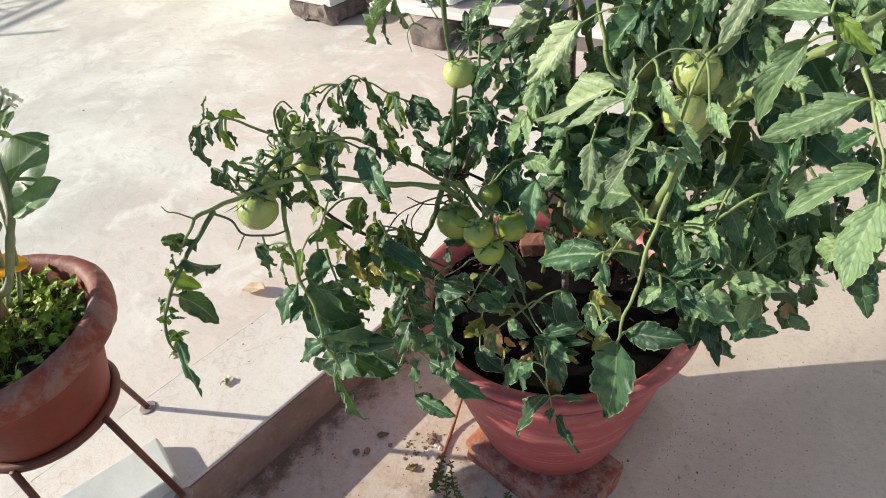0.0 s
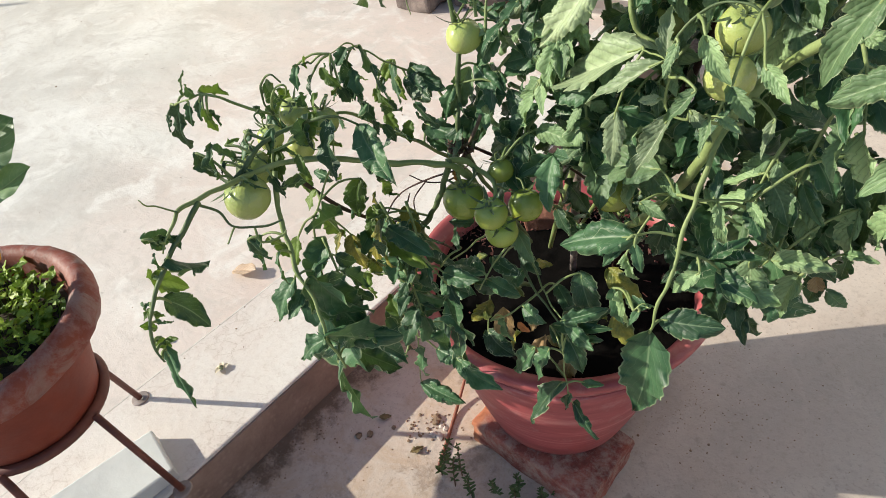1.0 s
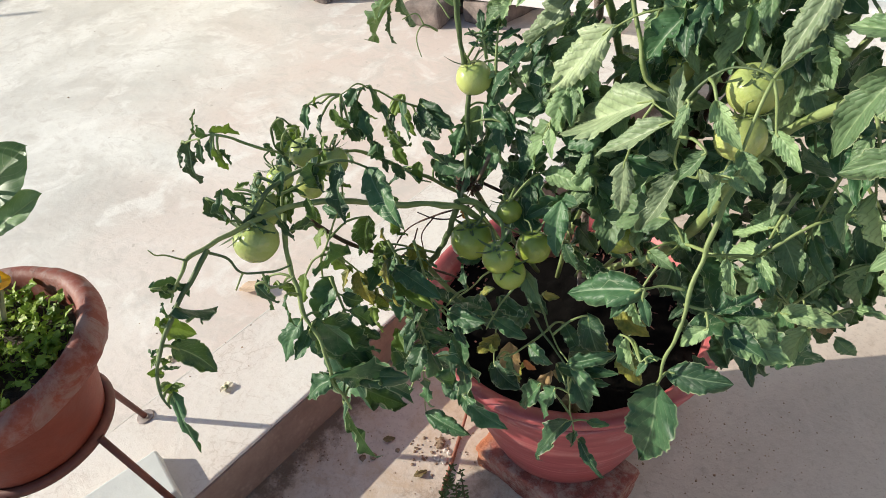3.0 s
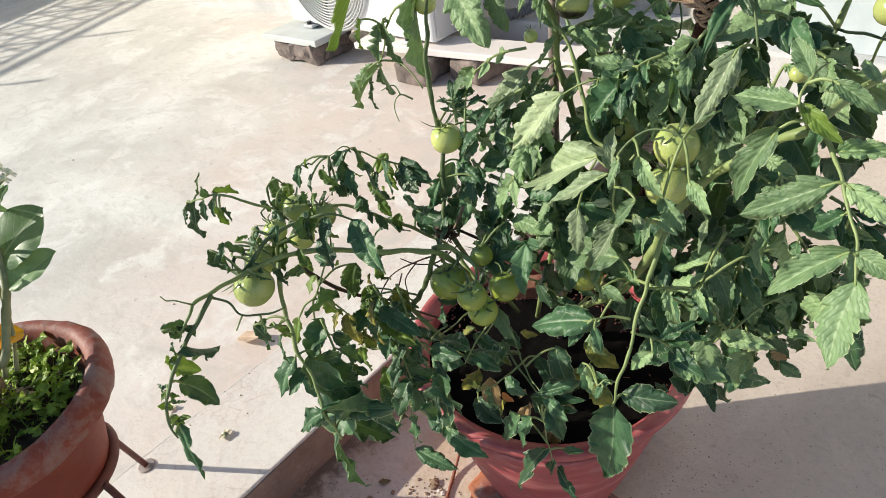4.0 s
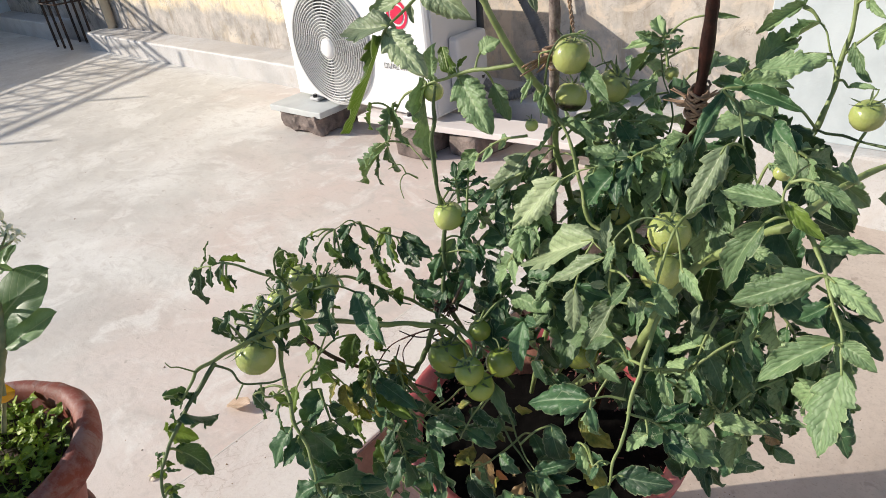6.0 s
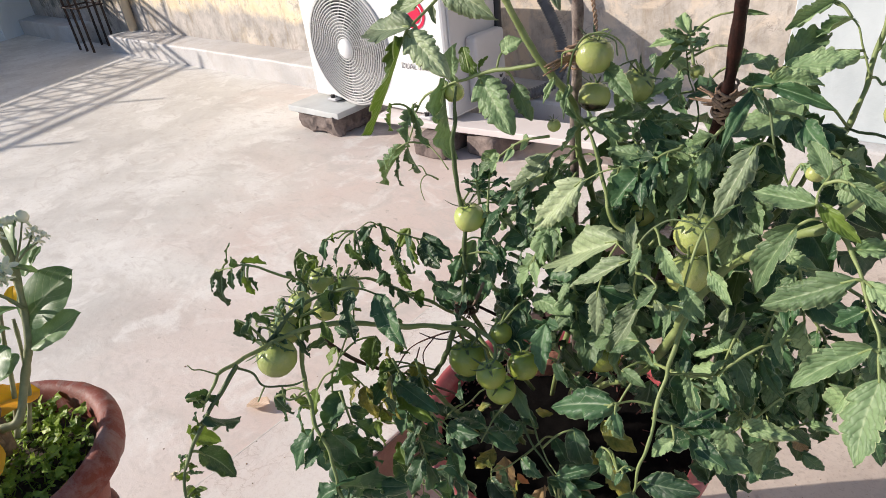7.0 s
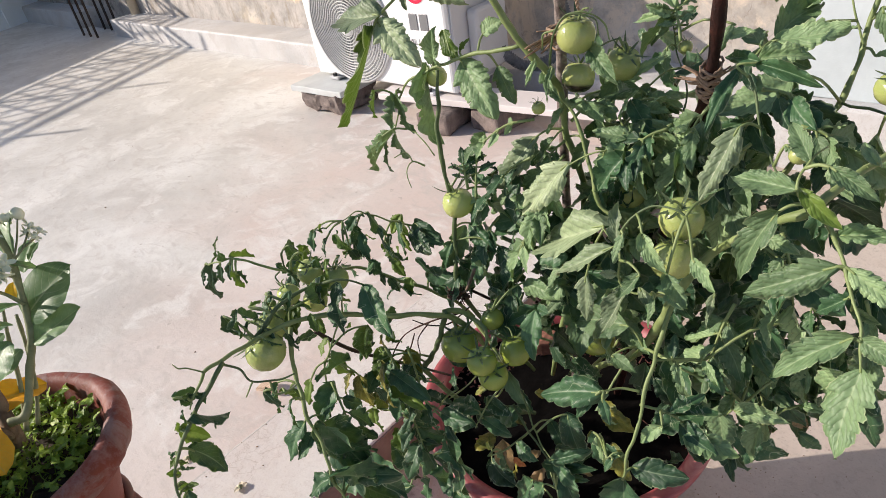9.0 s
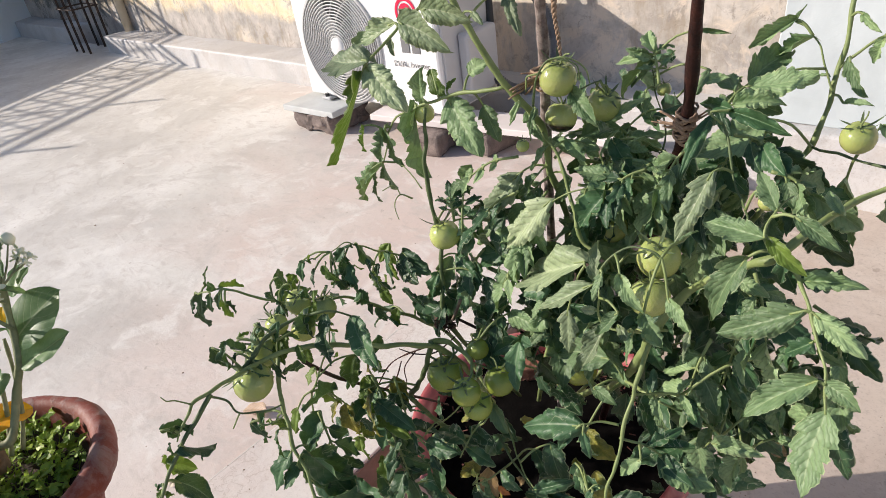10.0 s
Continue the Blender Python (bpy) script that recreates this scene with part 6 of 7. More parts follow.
dead_twig([(-0.290, 0.668, 0.520), (-0.300, 0.655, 0.500), (-0.296, 0.650, 0.482)], 0.0009)
dead_twig([(-0.246, 0.690, 0.545), (-0.262, 0.672, 0.528), (-0.282, 0.660, 0.525), (-0.290, 0.645, 0.540)], 0.0010)
dead_twig([(-0.190, 0.735, 0.545), (-0.160, 0.770, 0.500), (-0.140, 0.800, 0.440)], 0.0016)
dead_twig([(-0.205, 0.745, 0.555), (-0.215, 0.790, 0.480), (-0.225, 0.830, 0.400)], 0.0016)
b = bmesh.new()
rng = random.Random(61)
for k in range(26):  # shrivelled sepals and petals
    c = Vector((rng.gauss(-0.271, 0.0052), rng.gauss(0.700, 0.005), rng.gauss(0.546, 0.0036)))
    other = star(5, rng.uniform(0.0032, 0.0062), 300 + k)
    turn = pose(*c, rng.uniform(0, 360), rng.uniform(0, 360), rng.uniform(0, 360))
    for v in other.verts:
        v.co = turn @ v.co
    join(b, other)
for k in range(8):
    c = Vector((rng.gauss(-0.271, 0.005), rng.gauss(0.700, 0.004), rng.gauss(0.545, 0.0035)))
    other = rough_block(0.0052, 0.0046, 0.0044, 2, 0.0010, 40.0 + k, 300)
    for v in other.verts:
        v.co += c
    join(b, other)
part("dried_flowers", b, plain("shrivelled_flower", (0.050, 0.026, 0.020), (0.19, 0.115, 0.080), 240, 0.9, 0.5, 0.001), plant, "crumpled brown dried flower cluster")
part("dried_stalk", tube(smooth_path([(-0.274, 0.703, 0.545), (-0.258, 0.700, 0.556), (-0.247, 0.700, 0.576), (-0.240, 0.700, 0.592)], 6), 0.0015, 0.0021, 7, wob=0.3), plain("dried_stalk_skin", (0.13, 0.085, 0.060), (0.27, 0.20, 0.15), 90, 0.85, 0.4, 0.001), plant, "dry brown flower stalk", smooth=True)
for base, tip, width in (((-0.251, 0.669, 0.545), (-0.245, 0.667, 0.531), 0.7), ((-0.163, 0.640, 0.408), (-0.150, 0.641, 0.398), 0.5), ((-0.255, 0.601, 0.498), (-0.252, 0.600, 0.486), 0.6)):
    part("leaf", LR.choice(BURNT_BANK), None, plant, "small orange withered leaf", m=leaf_matrix(base, tip, width, 0.4))
tomato((-0.299, 0.485, 0.618), 0.0177)
tomato((-0.339, 0.572, 0.634), 0.0130)
tomato((-0.324, 0.588, 0.621), 0.0136)
tomato((-0.334, 0.540, 0.629), 0.0112)
tomato((-0.334, 0.565, 0.605), 0.0124)
tomato((-0.329, 0.515, 0.615), 0.0152)
tomato((-0.266, 0.717, 0.656), 0.0161)
tomato((-0.223, 0.645, 0.538), 0.0191)
tomato((-0.175, 0.624, 0.557), 0.0143)
tomato((-0.174, 0.636, 0.529), 0.0149)
tomato((-0.168, 0.665, 0.541), 0.0156)
tomato((-0.201, 0.675, 0.560), 0.0116)
tomato((-0.145, 0.753, 0.823), 0.0155)
tomato((-0.128, 0.799, 0.787), 0.0149)
tomato((-0.154, 0.770, 0.782), 0.0141, True)
tomato((-0.096, 0.849, 0.788), 0.0064)
tomato((-0.031, 0.706, 0.711), 0.0163)
tomato((-0.026, 0.682, 0.691), 0.0155)
tomato((-0.041, 0.789, 0.692), 0.0122)
tomato((0.038, 0.701, 0.778), 0.0055)
tomato((0.066, 0.789, 0.792), 0.0112)
tomato((-0.184, 0.752, 0.757), 0.0061)
tomato((-0.278, 0.726, 0.784), 0.0099)
tomato((-0.123, 0.742, 0.522), 0.0195)
tomato((-0.115, 0.792, 0.669), 0.0153)


# young shoots, curled small leaves and inner foliage
def sprig(at, n, spread, size, seed, meshes=LEAF_BANK, down=0.4):
    rng = random.Random(seed)
    me = []
    for _ in range(n):
        a = Vector([max(-1.5, min(1.5, rng.gauss(0, 1))) for _ in range(3)]) * spread
        base = Vector(at) + a
        d = Vector((rng.uniform(-1, 1), rng.uniform(-1, 1), rng.uniform(-1, 0.5) - down)).normalized()
        ln = size * rng.uniform(0.55, 1.3)
        # Only some high inner leaves take the sunlit tone; deeper ones stay shaded.
        pick = SUNLIT_BANK if meshes is LEAF_BANK and base.x > -0.18 and base.z > 0.60 and rng.random() < 0.4 else meshes
        me.append((leaf_matrix(base, base + d * ln, rng.uniform(0.40, 0.70), 0.9), rng.choice(pick)))
    return me


def foliage(name, items, label):
    """Many small leaves and their stalks as one mesh."""
    bm = bmesh.new()
    mats = []
    for m, me in items:
        start = len(bm.verts)
        faces = len(bm.faces)
        bm.from_mesh(me)
        bm.verts.ensure_lookup_table()
        bm.faces.ensure_lookup_table()
        if me.materials[0] not in mats:
            mats.append(me.materials[0])
        for f in bm.faces[faces:]:
            f.material_index = mats.index(me.materials[0])
        for v in bm.verts[start:]:
            v.co = m @ v.co
    ob = part(name, bm, mats, plant, label)
    ob["kind"] = "stuff"
    return ob


def compound(base, tip, size, seed, meshes=LEAF_BANK):
    """A whole tomato leaf: a bent stalk with pairs of leaflets and one at its end."""
    rng = random.Random(seed)
    base, tip = Vector(base), Vector(tip)
    # Part of the high leaves take the sunlit tone.
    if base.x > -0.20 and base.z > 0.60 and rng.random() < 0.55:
        meshes = SUNLIT_BANK
    mid = base.lerp(tip, 0.5) + Vector((0, 0, (tip - base).length * 0.12))
    line = smooth_path([base, mid, tip], 6)
    tube(line, 0.0016, 0.0008, 6, STALKS)
    side = (tip - base).cross(Vector((0, 0, 1))).normalized()
    out = [(leaf_matrix(tip, tip + (line[-1] - line[-3]).normalized() * size, 0.55, 0.5), rng.choice(meshes))]
    for k, f in enumerate((4, 7, 10)):
        q, d = line[min(f, len(line) - 2)], (tip - base).normalized()
        for s in (-1, 1):
            v = (d * 0.55 + side * s * 0.8 + Vector((0, 0, rng.uniform(-0.7, 0.1)))).normalized()
            ln = size * rng.uniform(0.6, 1.0) * (0.7 + 0.12 * k)
            tube([q, q + v * 0.006], 0.0009, seg=5, bm=STALKS)
            out.append((leaf_matrix(q + v * 0.005, q + v * (0.005 + ln), rng.uniform(0.45, 0.65), 0.5), rng.choice(meshes)))
    return out


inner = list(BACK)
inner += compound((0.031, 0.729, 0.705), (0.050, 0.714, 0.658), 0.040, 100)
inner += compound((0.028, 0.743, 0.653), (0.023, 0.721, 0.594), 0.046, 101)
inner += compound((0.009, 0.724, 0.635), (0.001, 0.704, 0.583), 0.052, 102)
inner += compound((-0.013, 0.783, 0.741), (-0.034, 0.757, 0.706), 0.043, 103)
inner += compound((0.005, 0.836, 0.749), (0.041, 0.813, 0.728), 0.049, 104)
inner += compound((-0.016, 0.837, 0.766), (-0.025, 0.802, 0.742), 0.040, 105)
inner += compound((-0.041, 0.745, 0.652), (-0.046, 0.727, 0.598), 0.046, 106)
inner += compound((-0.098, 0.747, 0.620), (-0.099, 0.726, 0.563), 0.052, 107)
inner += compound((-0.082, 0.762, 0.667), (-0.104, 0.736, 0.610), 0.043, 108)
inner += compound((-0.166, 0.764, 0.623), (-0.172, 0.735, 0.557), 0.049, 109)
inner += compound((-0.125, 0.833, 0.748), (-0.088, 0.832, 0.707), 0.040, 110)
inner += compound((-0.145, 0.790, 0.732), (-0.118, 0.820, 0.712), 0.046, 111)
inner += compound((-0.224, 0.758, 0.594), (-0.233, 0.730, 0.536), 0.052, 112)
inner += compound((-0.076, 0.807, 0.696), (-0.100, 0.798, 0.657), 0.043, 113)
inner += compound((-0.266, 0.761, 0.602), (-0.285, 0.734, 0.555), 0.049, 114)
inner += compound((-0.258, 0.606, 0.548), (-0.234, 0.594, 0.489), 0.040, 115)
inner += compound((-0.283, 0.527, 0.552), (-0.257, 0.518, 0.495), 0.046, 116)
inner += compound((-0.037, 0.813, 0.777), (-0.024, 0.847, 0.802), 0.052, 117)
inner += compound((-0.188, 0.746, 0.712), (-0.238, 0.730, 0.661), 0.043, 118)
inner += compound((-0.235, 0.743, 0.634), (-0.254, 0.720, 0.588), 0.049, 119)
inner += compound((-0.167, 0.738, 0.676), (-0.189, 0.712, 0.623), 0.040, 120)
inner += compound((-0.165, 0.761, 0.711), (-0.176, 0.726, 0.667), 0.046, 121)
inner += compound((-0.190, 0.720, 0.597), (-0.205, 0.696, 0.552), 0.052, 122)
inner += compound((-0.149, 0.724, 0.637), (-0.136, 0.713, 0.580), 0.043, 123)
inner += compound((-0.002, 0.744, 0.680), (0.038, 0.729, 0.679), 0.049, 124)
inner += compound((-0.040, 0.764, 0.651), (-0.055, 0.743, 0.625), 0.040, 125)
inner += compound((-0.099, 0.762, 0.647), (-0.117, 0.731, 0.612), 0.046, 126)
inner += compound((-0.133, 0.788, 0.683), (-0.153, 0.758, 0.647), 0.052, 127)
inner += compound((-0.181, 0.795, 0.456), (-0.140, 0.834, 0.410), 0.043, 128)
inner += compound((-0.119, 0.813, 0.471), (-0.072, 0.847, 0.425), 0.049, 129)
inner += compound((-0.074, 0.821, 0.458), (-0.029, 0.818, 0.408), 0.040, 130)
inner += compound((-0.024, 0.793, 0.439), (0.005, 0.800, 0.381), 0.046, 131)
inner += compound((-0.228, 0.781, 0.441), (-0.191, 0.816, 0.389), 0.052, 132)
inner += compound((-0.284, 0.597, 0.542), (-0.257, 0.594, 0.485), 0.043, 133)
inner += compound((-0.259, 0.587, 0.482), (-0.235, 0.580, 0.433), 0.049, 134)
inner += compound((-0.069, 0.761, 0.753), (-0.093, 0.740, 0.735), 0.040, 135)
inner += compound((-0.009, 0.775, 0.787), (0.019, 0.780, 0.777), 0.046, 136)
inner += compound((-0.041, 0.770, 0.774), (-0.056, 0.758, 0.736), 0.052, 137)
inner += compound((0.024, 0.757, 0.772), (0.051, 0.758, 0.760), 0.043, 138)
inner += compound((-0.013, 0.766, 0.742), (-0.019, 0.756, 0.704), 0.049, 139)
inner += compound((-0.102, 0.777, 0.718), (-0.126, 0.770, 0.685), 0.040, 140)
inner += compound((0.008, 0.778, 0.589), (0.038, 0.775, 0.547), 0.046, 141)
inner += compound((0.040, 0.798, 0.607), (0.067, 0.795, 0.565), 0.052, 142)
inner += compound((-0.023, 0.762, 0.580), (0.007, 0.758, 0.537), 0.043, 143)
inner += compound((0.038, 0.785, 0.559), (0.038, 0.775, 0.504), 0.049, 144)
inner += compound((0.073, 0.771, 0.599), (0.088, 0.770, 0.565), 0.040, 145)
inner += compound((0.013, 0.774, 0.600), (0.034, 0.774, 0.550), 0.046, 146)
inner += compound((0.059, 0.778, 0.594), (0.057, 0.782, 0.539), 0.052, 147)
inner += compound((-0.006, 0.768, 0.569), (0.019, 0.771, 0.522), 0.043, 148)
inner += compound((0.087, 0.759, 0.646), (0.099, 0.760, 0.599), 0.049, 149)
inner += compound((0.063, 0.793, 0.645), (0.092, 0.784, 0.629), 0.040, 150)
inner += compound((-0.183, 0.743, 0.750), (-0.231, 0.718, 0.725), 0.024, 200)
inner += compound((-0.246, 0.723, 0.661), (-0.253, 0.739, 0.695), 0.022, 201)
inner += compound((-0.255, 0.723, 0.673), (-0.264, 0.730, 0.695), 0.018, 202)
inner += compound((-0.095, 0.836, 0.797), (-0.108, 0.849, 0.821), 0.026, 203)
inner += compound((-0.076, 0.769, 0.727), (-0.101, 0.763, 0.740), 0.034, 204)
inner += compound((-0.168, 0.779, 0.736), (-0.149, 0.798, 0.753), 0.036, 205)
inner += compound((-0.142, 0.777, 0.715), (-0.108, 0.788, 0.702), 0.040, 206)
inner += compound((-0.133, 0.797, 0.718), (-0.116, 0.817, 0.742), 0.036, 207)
inner += compound((-0.172, 0.774, 0.718), (-0.190, 0.759, 0.691), 0.038, 208)
inner += compound((-0.101, 0.799, 0.715), (-0.076, 0.798, 0.693), 0.040, 209)
inner += compound((-0.134, 0.827, 0.758), (-0.105, 0.829, 0.732), 0.036, 210)
inner += compound((-0.100, 0.799, 0.693), (-0.129, 0.785, 0.672), 0.042, 211)
inner += compound((-0.159, 0.802, 0.734), (-0.138, 0.803, 0.712), 0.036, 212)
inner += compound((-0.099, 0.836, 0.743), (-0.111, 0.820, 0.718), 0.036, 213)
for c, n, sp, sz, sd in (((-0.10, 0.79, 0.60), 30, 0.050, 0.052, 1), ((-0.02, 0.82, 0.66), 28, 0.046, 0.054, 2), ((-0.06, 0.84, 0.72), 30, 0.045, 0.045, 3), ((-0.02, 0.86, 0.56), 16, 0.036, 0.046, 4),
                         ((-0.22, 0.76, 0.56), 9, 0.045, 0.042, 5), ((-0.32, 0.66, 0.58), 11, 0.045, 0.032, 6), ((-0.27, 0.56, 0.53), 9, 0.045, 0.032, 7), ((-0.25, 0.60, 0.44), 5, 0.045, 0.036, 8),
                         ((-0.02, 0.76, 0.46), 12, 0.040, 0.046, 10), ((-0.14, 0.86, 0.74), 12, 0.045, 0.042, 11), ((-0.07, 0.85, 0.53), 24, 0.045, 0.050, 12), ((0.02, 0.81, 0.52), 16, 0.036, 0.046, 13), ((-0.15, 0.84, 0.54), 12, 0.040, 0.046, 14), ((-0.084, 0.84, 0.402), 9, 0.018, 0.045, 15), ((-0.158, 0.86, 0.434), 6, 0.018, 0.045, 16)):
    inner += sprig(c, n, sp, sz, sd)
for c, n, sp, sz, sd in (((-0.206, 0.740, 0.638), 8, 0.030, 0.045, 60), ((-0.250, 0.765, 0.662), 8, 0.030, 0.045, 61), ((-0.154, 0.709, 0.589), 16, 0.030, 0.045, 62), ((-0.144, 0.759, 0.596), 16, 0.030, 0.045, 63), ((-0.209, 0.777, 0.650), 16, 0.030, 0.045, 64)):
    inner += sprig(c, n, sp, sz, sd, LEAF_BANK[:6] + SUNLIT_BANK[:4])
ob = part("foliage", STALKS, M_STEM, plant, "thin leaf stalks inside the plant", smooth=True)
ob["kind"] = "stuff"
SIGHT_GAPS = ((-0.172, 0.652, 0.602), (-0.185, 0.660, 0.580))  # openings that keep the low fruit in the camera's view
inner = [q for q in inner if all((q[0] @ Vector((0.5, 0, 0)) - Vector(g)).length > 0.036 for g in SIGHT_GAPS)]
foliage("foliage", inner, "dense small leaves inside the plant")
curl = []
for c, n, sp, sd in (((-0.385, 0.585, 0.62), 14, 0.014, 21), ((-0.33, 0.63, 0.645), 10, 0.018, 22), ((-0.345, 0.53, 0.60), 7, 0.016, 23), ((-0.30, 0.60, 0.60), 12, 0.025, 24), ((-0.36, 0.70, 0.59), 9, 0.02, 25), ((-0.302, 0.530, 0.641), 3, 0.012, 81), ((-0.306, 0.572, 0.644), 5, 0.012, 83)):
    curl += sprig(c, n, sp, 0.024, sd, LEAF_BANK[4:8] + FRESH_BANK[2:6], 0.9)
foliage("foliage", curl, "small curled leaves on the young shoots")
old = []
for c, n, sp, sd in (((-0.30, 0.62, 0.50), 10, 0.03, 31), ((-0.25, 0.72, 0.36), 8, 0.03, 32), ((-0.12, 0.74, 0.35), 6, 0.03, 33)):
    old += sprig(c, n, sp, 0.038, sd, OLD_BANK)
foliage("foliage", old, "yellowing lower leaves of the plant")
dry = sprig((0.02, 0.86, 0.43), 8, 0.020, 0.042, 41, DRY_BANK, 0.8) + sprig((-0.16, 0.70, 0.33), 6, 0.03, 0.04, 42, DRY_BANK, 0.8)
foliage("foliage", dry, "withered brown leaves of the plant")

# ---- sticks and ties ----
def stake(points, r, mat, label):
    line = smooth_path(points, 10)
    b = tube(line, r, r * 0.9, 10, wob=0.3)
    return solid("plant_stake", b, mat, label, "stake", smooth=True)


stake([(-0.205, 0.93, 0.17)] + STICK_DARK, 0.0050, M_STICK, "dark brown wooden stake supporting the tomato plant")
stake(STICK_THIN, 0.0054, M_STICK2, "thin mottled grey stake supporting the tomato plant")


def wrap(at, axis, r, turns, height, seed, tails):
    rng = random.Random(seed)
    at, axis = Vector(at), Vector(axis).normalized()
    side = axis.orthogonal().normalized()
    other = axis.cross(side)
    tie = thing("string_tie", "brown jute string tied round the stake", "string", group="plant ties")
    for k in range(turns):
        h = (k / max(turns - 1, 1) - 0.5) * height
        t1, t2 = rng.uniform(-1.3, 1.3), rng.uniform(-1.3, 1.3)
        rr = r * rng.uniform(0.9, 1.4)
        pts = [at + axis * (h + 0.004 * t1 * math.cos(a * 1) + 0.004 * t2 * math.sin(a)) + (side * math.cos(a) + other * math.sin(a)) * rr for a in (2 * math.pi * q / 20 for q in range(20))]
        part("strand", tube([p + Vector((rng.uniform(-1, 1), rng.uniform(-1, 1), rng.uniform(-1, 1))) * 0.0008 for p in pts], 0.0011, seg=5, closed=True, wob=0.6), M_JUTE, tie, smooth=True)
    for d in tails:
        d = Vector(d)
        for q in range(7):
            j = Vector((rng.uniform(-1, 1), rng.uniform(-1, 1), rng.uniform(-1, 1))) * 0.006
            part("loose_end", tube(smooth_path([at, at + d * 0.5 + j, at + d + j * 1.6], 5), 0.0013, 0.0006, 5, wob=0.5), M_JUTE, tie, smooth=True)


wrap(STICK_DARK[2], Vector(STICK_DARK[3]) - Vector(STICK_DARK[2]), 0.0060, 16, 0.024, 1, [(-0.018, -0.004, 0.006), (0.012, 0.0, 0.010)])


def hanging_rope(a, c, seed):
    """Two strands of jute twisted round one another, with a frayed end."""
    rng = random.Random(seed)
    a, c = Vector(a), Vector(c)
    axis = (c - a).normalized()
    side = axis.orthogonal().normalized()
    other = axis.cross(side)
    rope = thing("jute_rope", "frayed twisted jute rope hanging beside the stake", "rope")
    n = 60
    for k in range(2):
        pts = []
        for i in range(n + 1):
            f = i / n
            w = 2 * math.pi * f * 9 + math.pi * k
            sway = side * 0.004 * math.sin(f * 5)
            pts.append(a.lerp(c, f) + sway + (side * math.cos(w) + other * math.sin(w)) * 0.0012)
        part("strand", tube(pts, 0.0014, 0.0011, 6, wob=0.5), M_JUTE, rope, smooth=True)
    for k in range(9):
        j = Vector((rng.uniform(-1, 1), rng.uniform(-1, 1), rng.uniform(-1.6, 0.2))) * 0.009
        part("fibre", tube(smooth_path([c, c + j * 0.6, c + j * rng.uniform(1, 1.7)], 3), 0.0006, 0.0003, 4), M_JUTE, rope)


wrap((-0.168, 0.768, 0.819), (0.0, -0.1, 1.0), 0.010, 5, 0.010, 2, [(-0.015, -0.028, -0.010), (-0.006, -0.013, -0.003)])
hanging_rope((-0.163, 0.790, 0.900), (-0.158, 0.769, 0.829), 4)


# ---- terracotta urn on its iron stand ----
def terracotta_material(name, dusty, wear):
    n = Nodes(name)
    v = n.coord("Object")
    c = n.ramp(n.noise(v, 14, 5, 0.6), [(0.3, (0.160, 0.027, 0.014)), (0.7, (0.235, 0.048, 0.024))])
    patch = n.math("MULTIPLY", n.mask(n.noise(v, 20, 6, 0.7, 0.8), 0.50, 0.60), wear)
    c = n.mix(patch, c, (0.27, 0.235, 0.215))
    c = n.mix(n.math("MULTIPLY", n.mask(n.noise(v, 45, 4, 0.7), 0.45, 0.75), dusty), c, (0.29, 0.17, 0.155))
    n.bump(n.noise(v, 60, 5, 0.7), 0.5, 0.002)
    n.bump(patch, 0.5, 0.002)
    return n.done(c, 0.62)


M_TERRA = terracotta_material("red_oxide_terracotta", 0.04, 0.05)
M_TERRA_RIM = terracotta_material("worn_terracotta", 0.85, 0.40)
M_IRON = plain("red_oxide_iron", (0.09, 0.028, 0.020), (0.17, 0.055, 0.038), 30, 0.55, 0.3, 0.0008, 0.1)
UX, UY, UZ = -0.742, 0.268, 0.19
urn = thing("clay_urn", "dark red terracotta urn with worn thick rim", "flower pot", (UX, UY, UZ))
b = lathe([(0.0, -0.006), (0.07, -0.004), (0.090, 0.006), (0.101, 0.045), (0.114, 0.09), (0.124, 0.13), (0.127, 0.146), (0.124, 0.150), (0.116, 0.14), (0.104, 0.10)], 72)
roughen(b, 0.0014, 26, 4)
part("body", b, M_TERRA, urn, smooth=True)
b = lathe([(0.125, 0.141), (0.148, 0.142), (0.157, 0.149), (0.1605, 0.162), (0.1595, 0.176), (0.154, 0.185), (0.147, 0.188), (0.139, 0.187), (0.132, 0.181), (0.127, 0.166), (0.122, 0.148)], 72)
roughen(b, 0.0018, 30, 4)
roughen(b, 0.0022, 11, 2)
roughen(b, 0.0012, 70, 3)
part("rim", b, M_TERRA_RIM, urn, "worn flaking thick rim", smooth=True)
b = bmesh.new()
bmesh.ops.create_grid(b, x_segments=30, y_segments=30, size=0.122)
for v in b.verts:
    r = math.hypot(v.co.x, v.co.y)
    if r > 0.121:
        v.co.x *= 0.121 / r
        v.co.y *= 0.121 / r
    v.co.z = 0.150 + 0.012 * noise.noise(v.co * 25) + 0.006 * noise.noise(v.co * 80)
solid("urn_soil", b, plain("brown_soil", (0.02, 0.014, 0.010), (0.085, 0.058, 0.04), 60, 0.95, 0.8, 0.004), "dark soil filling the clay urn", "soil", "stuff", smooth=True, m=pose(UX, UY, UZ))

stand = thing("pot_stand", "red oxide iron ring stand with three splayed legs", "plant stand", (UX, UY, 0))
part("ring", tube(ring_points(0.0975, 56, 0.203), 0.0080, seg=8, closed=True), M_IRON, stand, smooth=True)
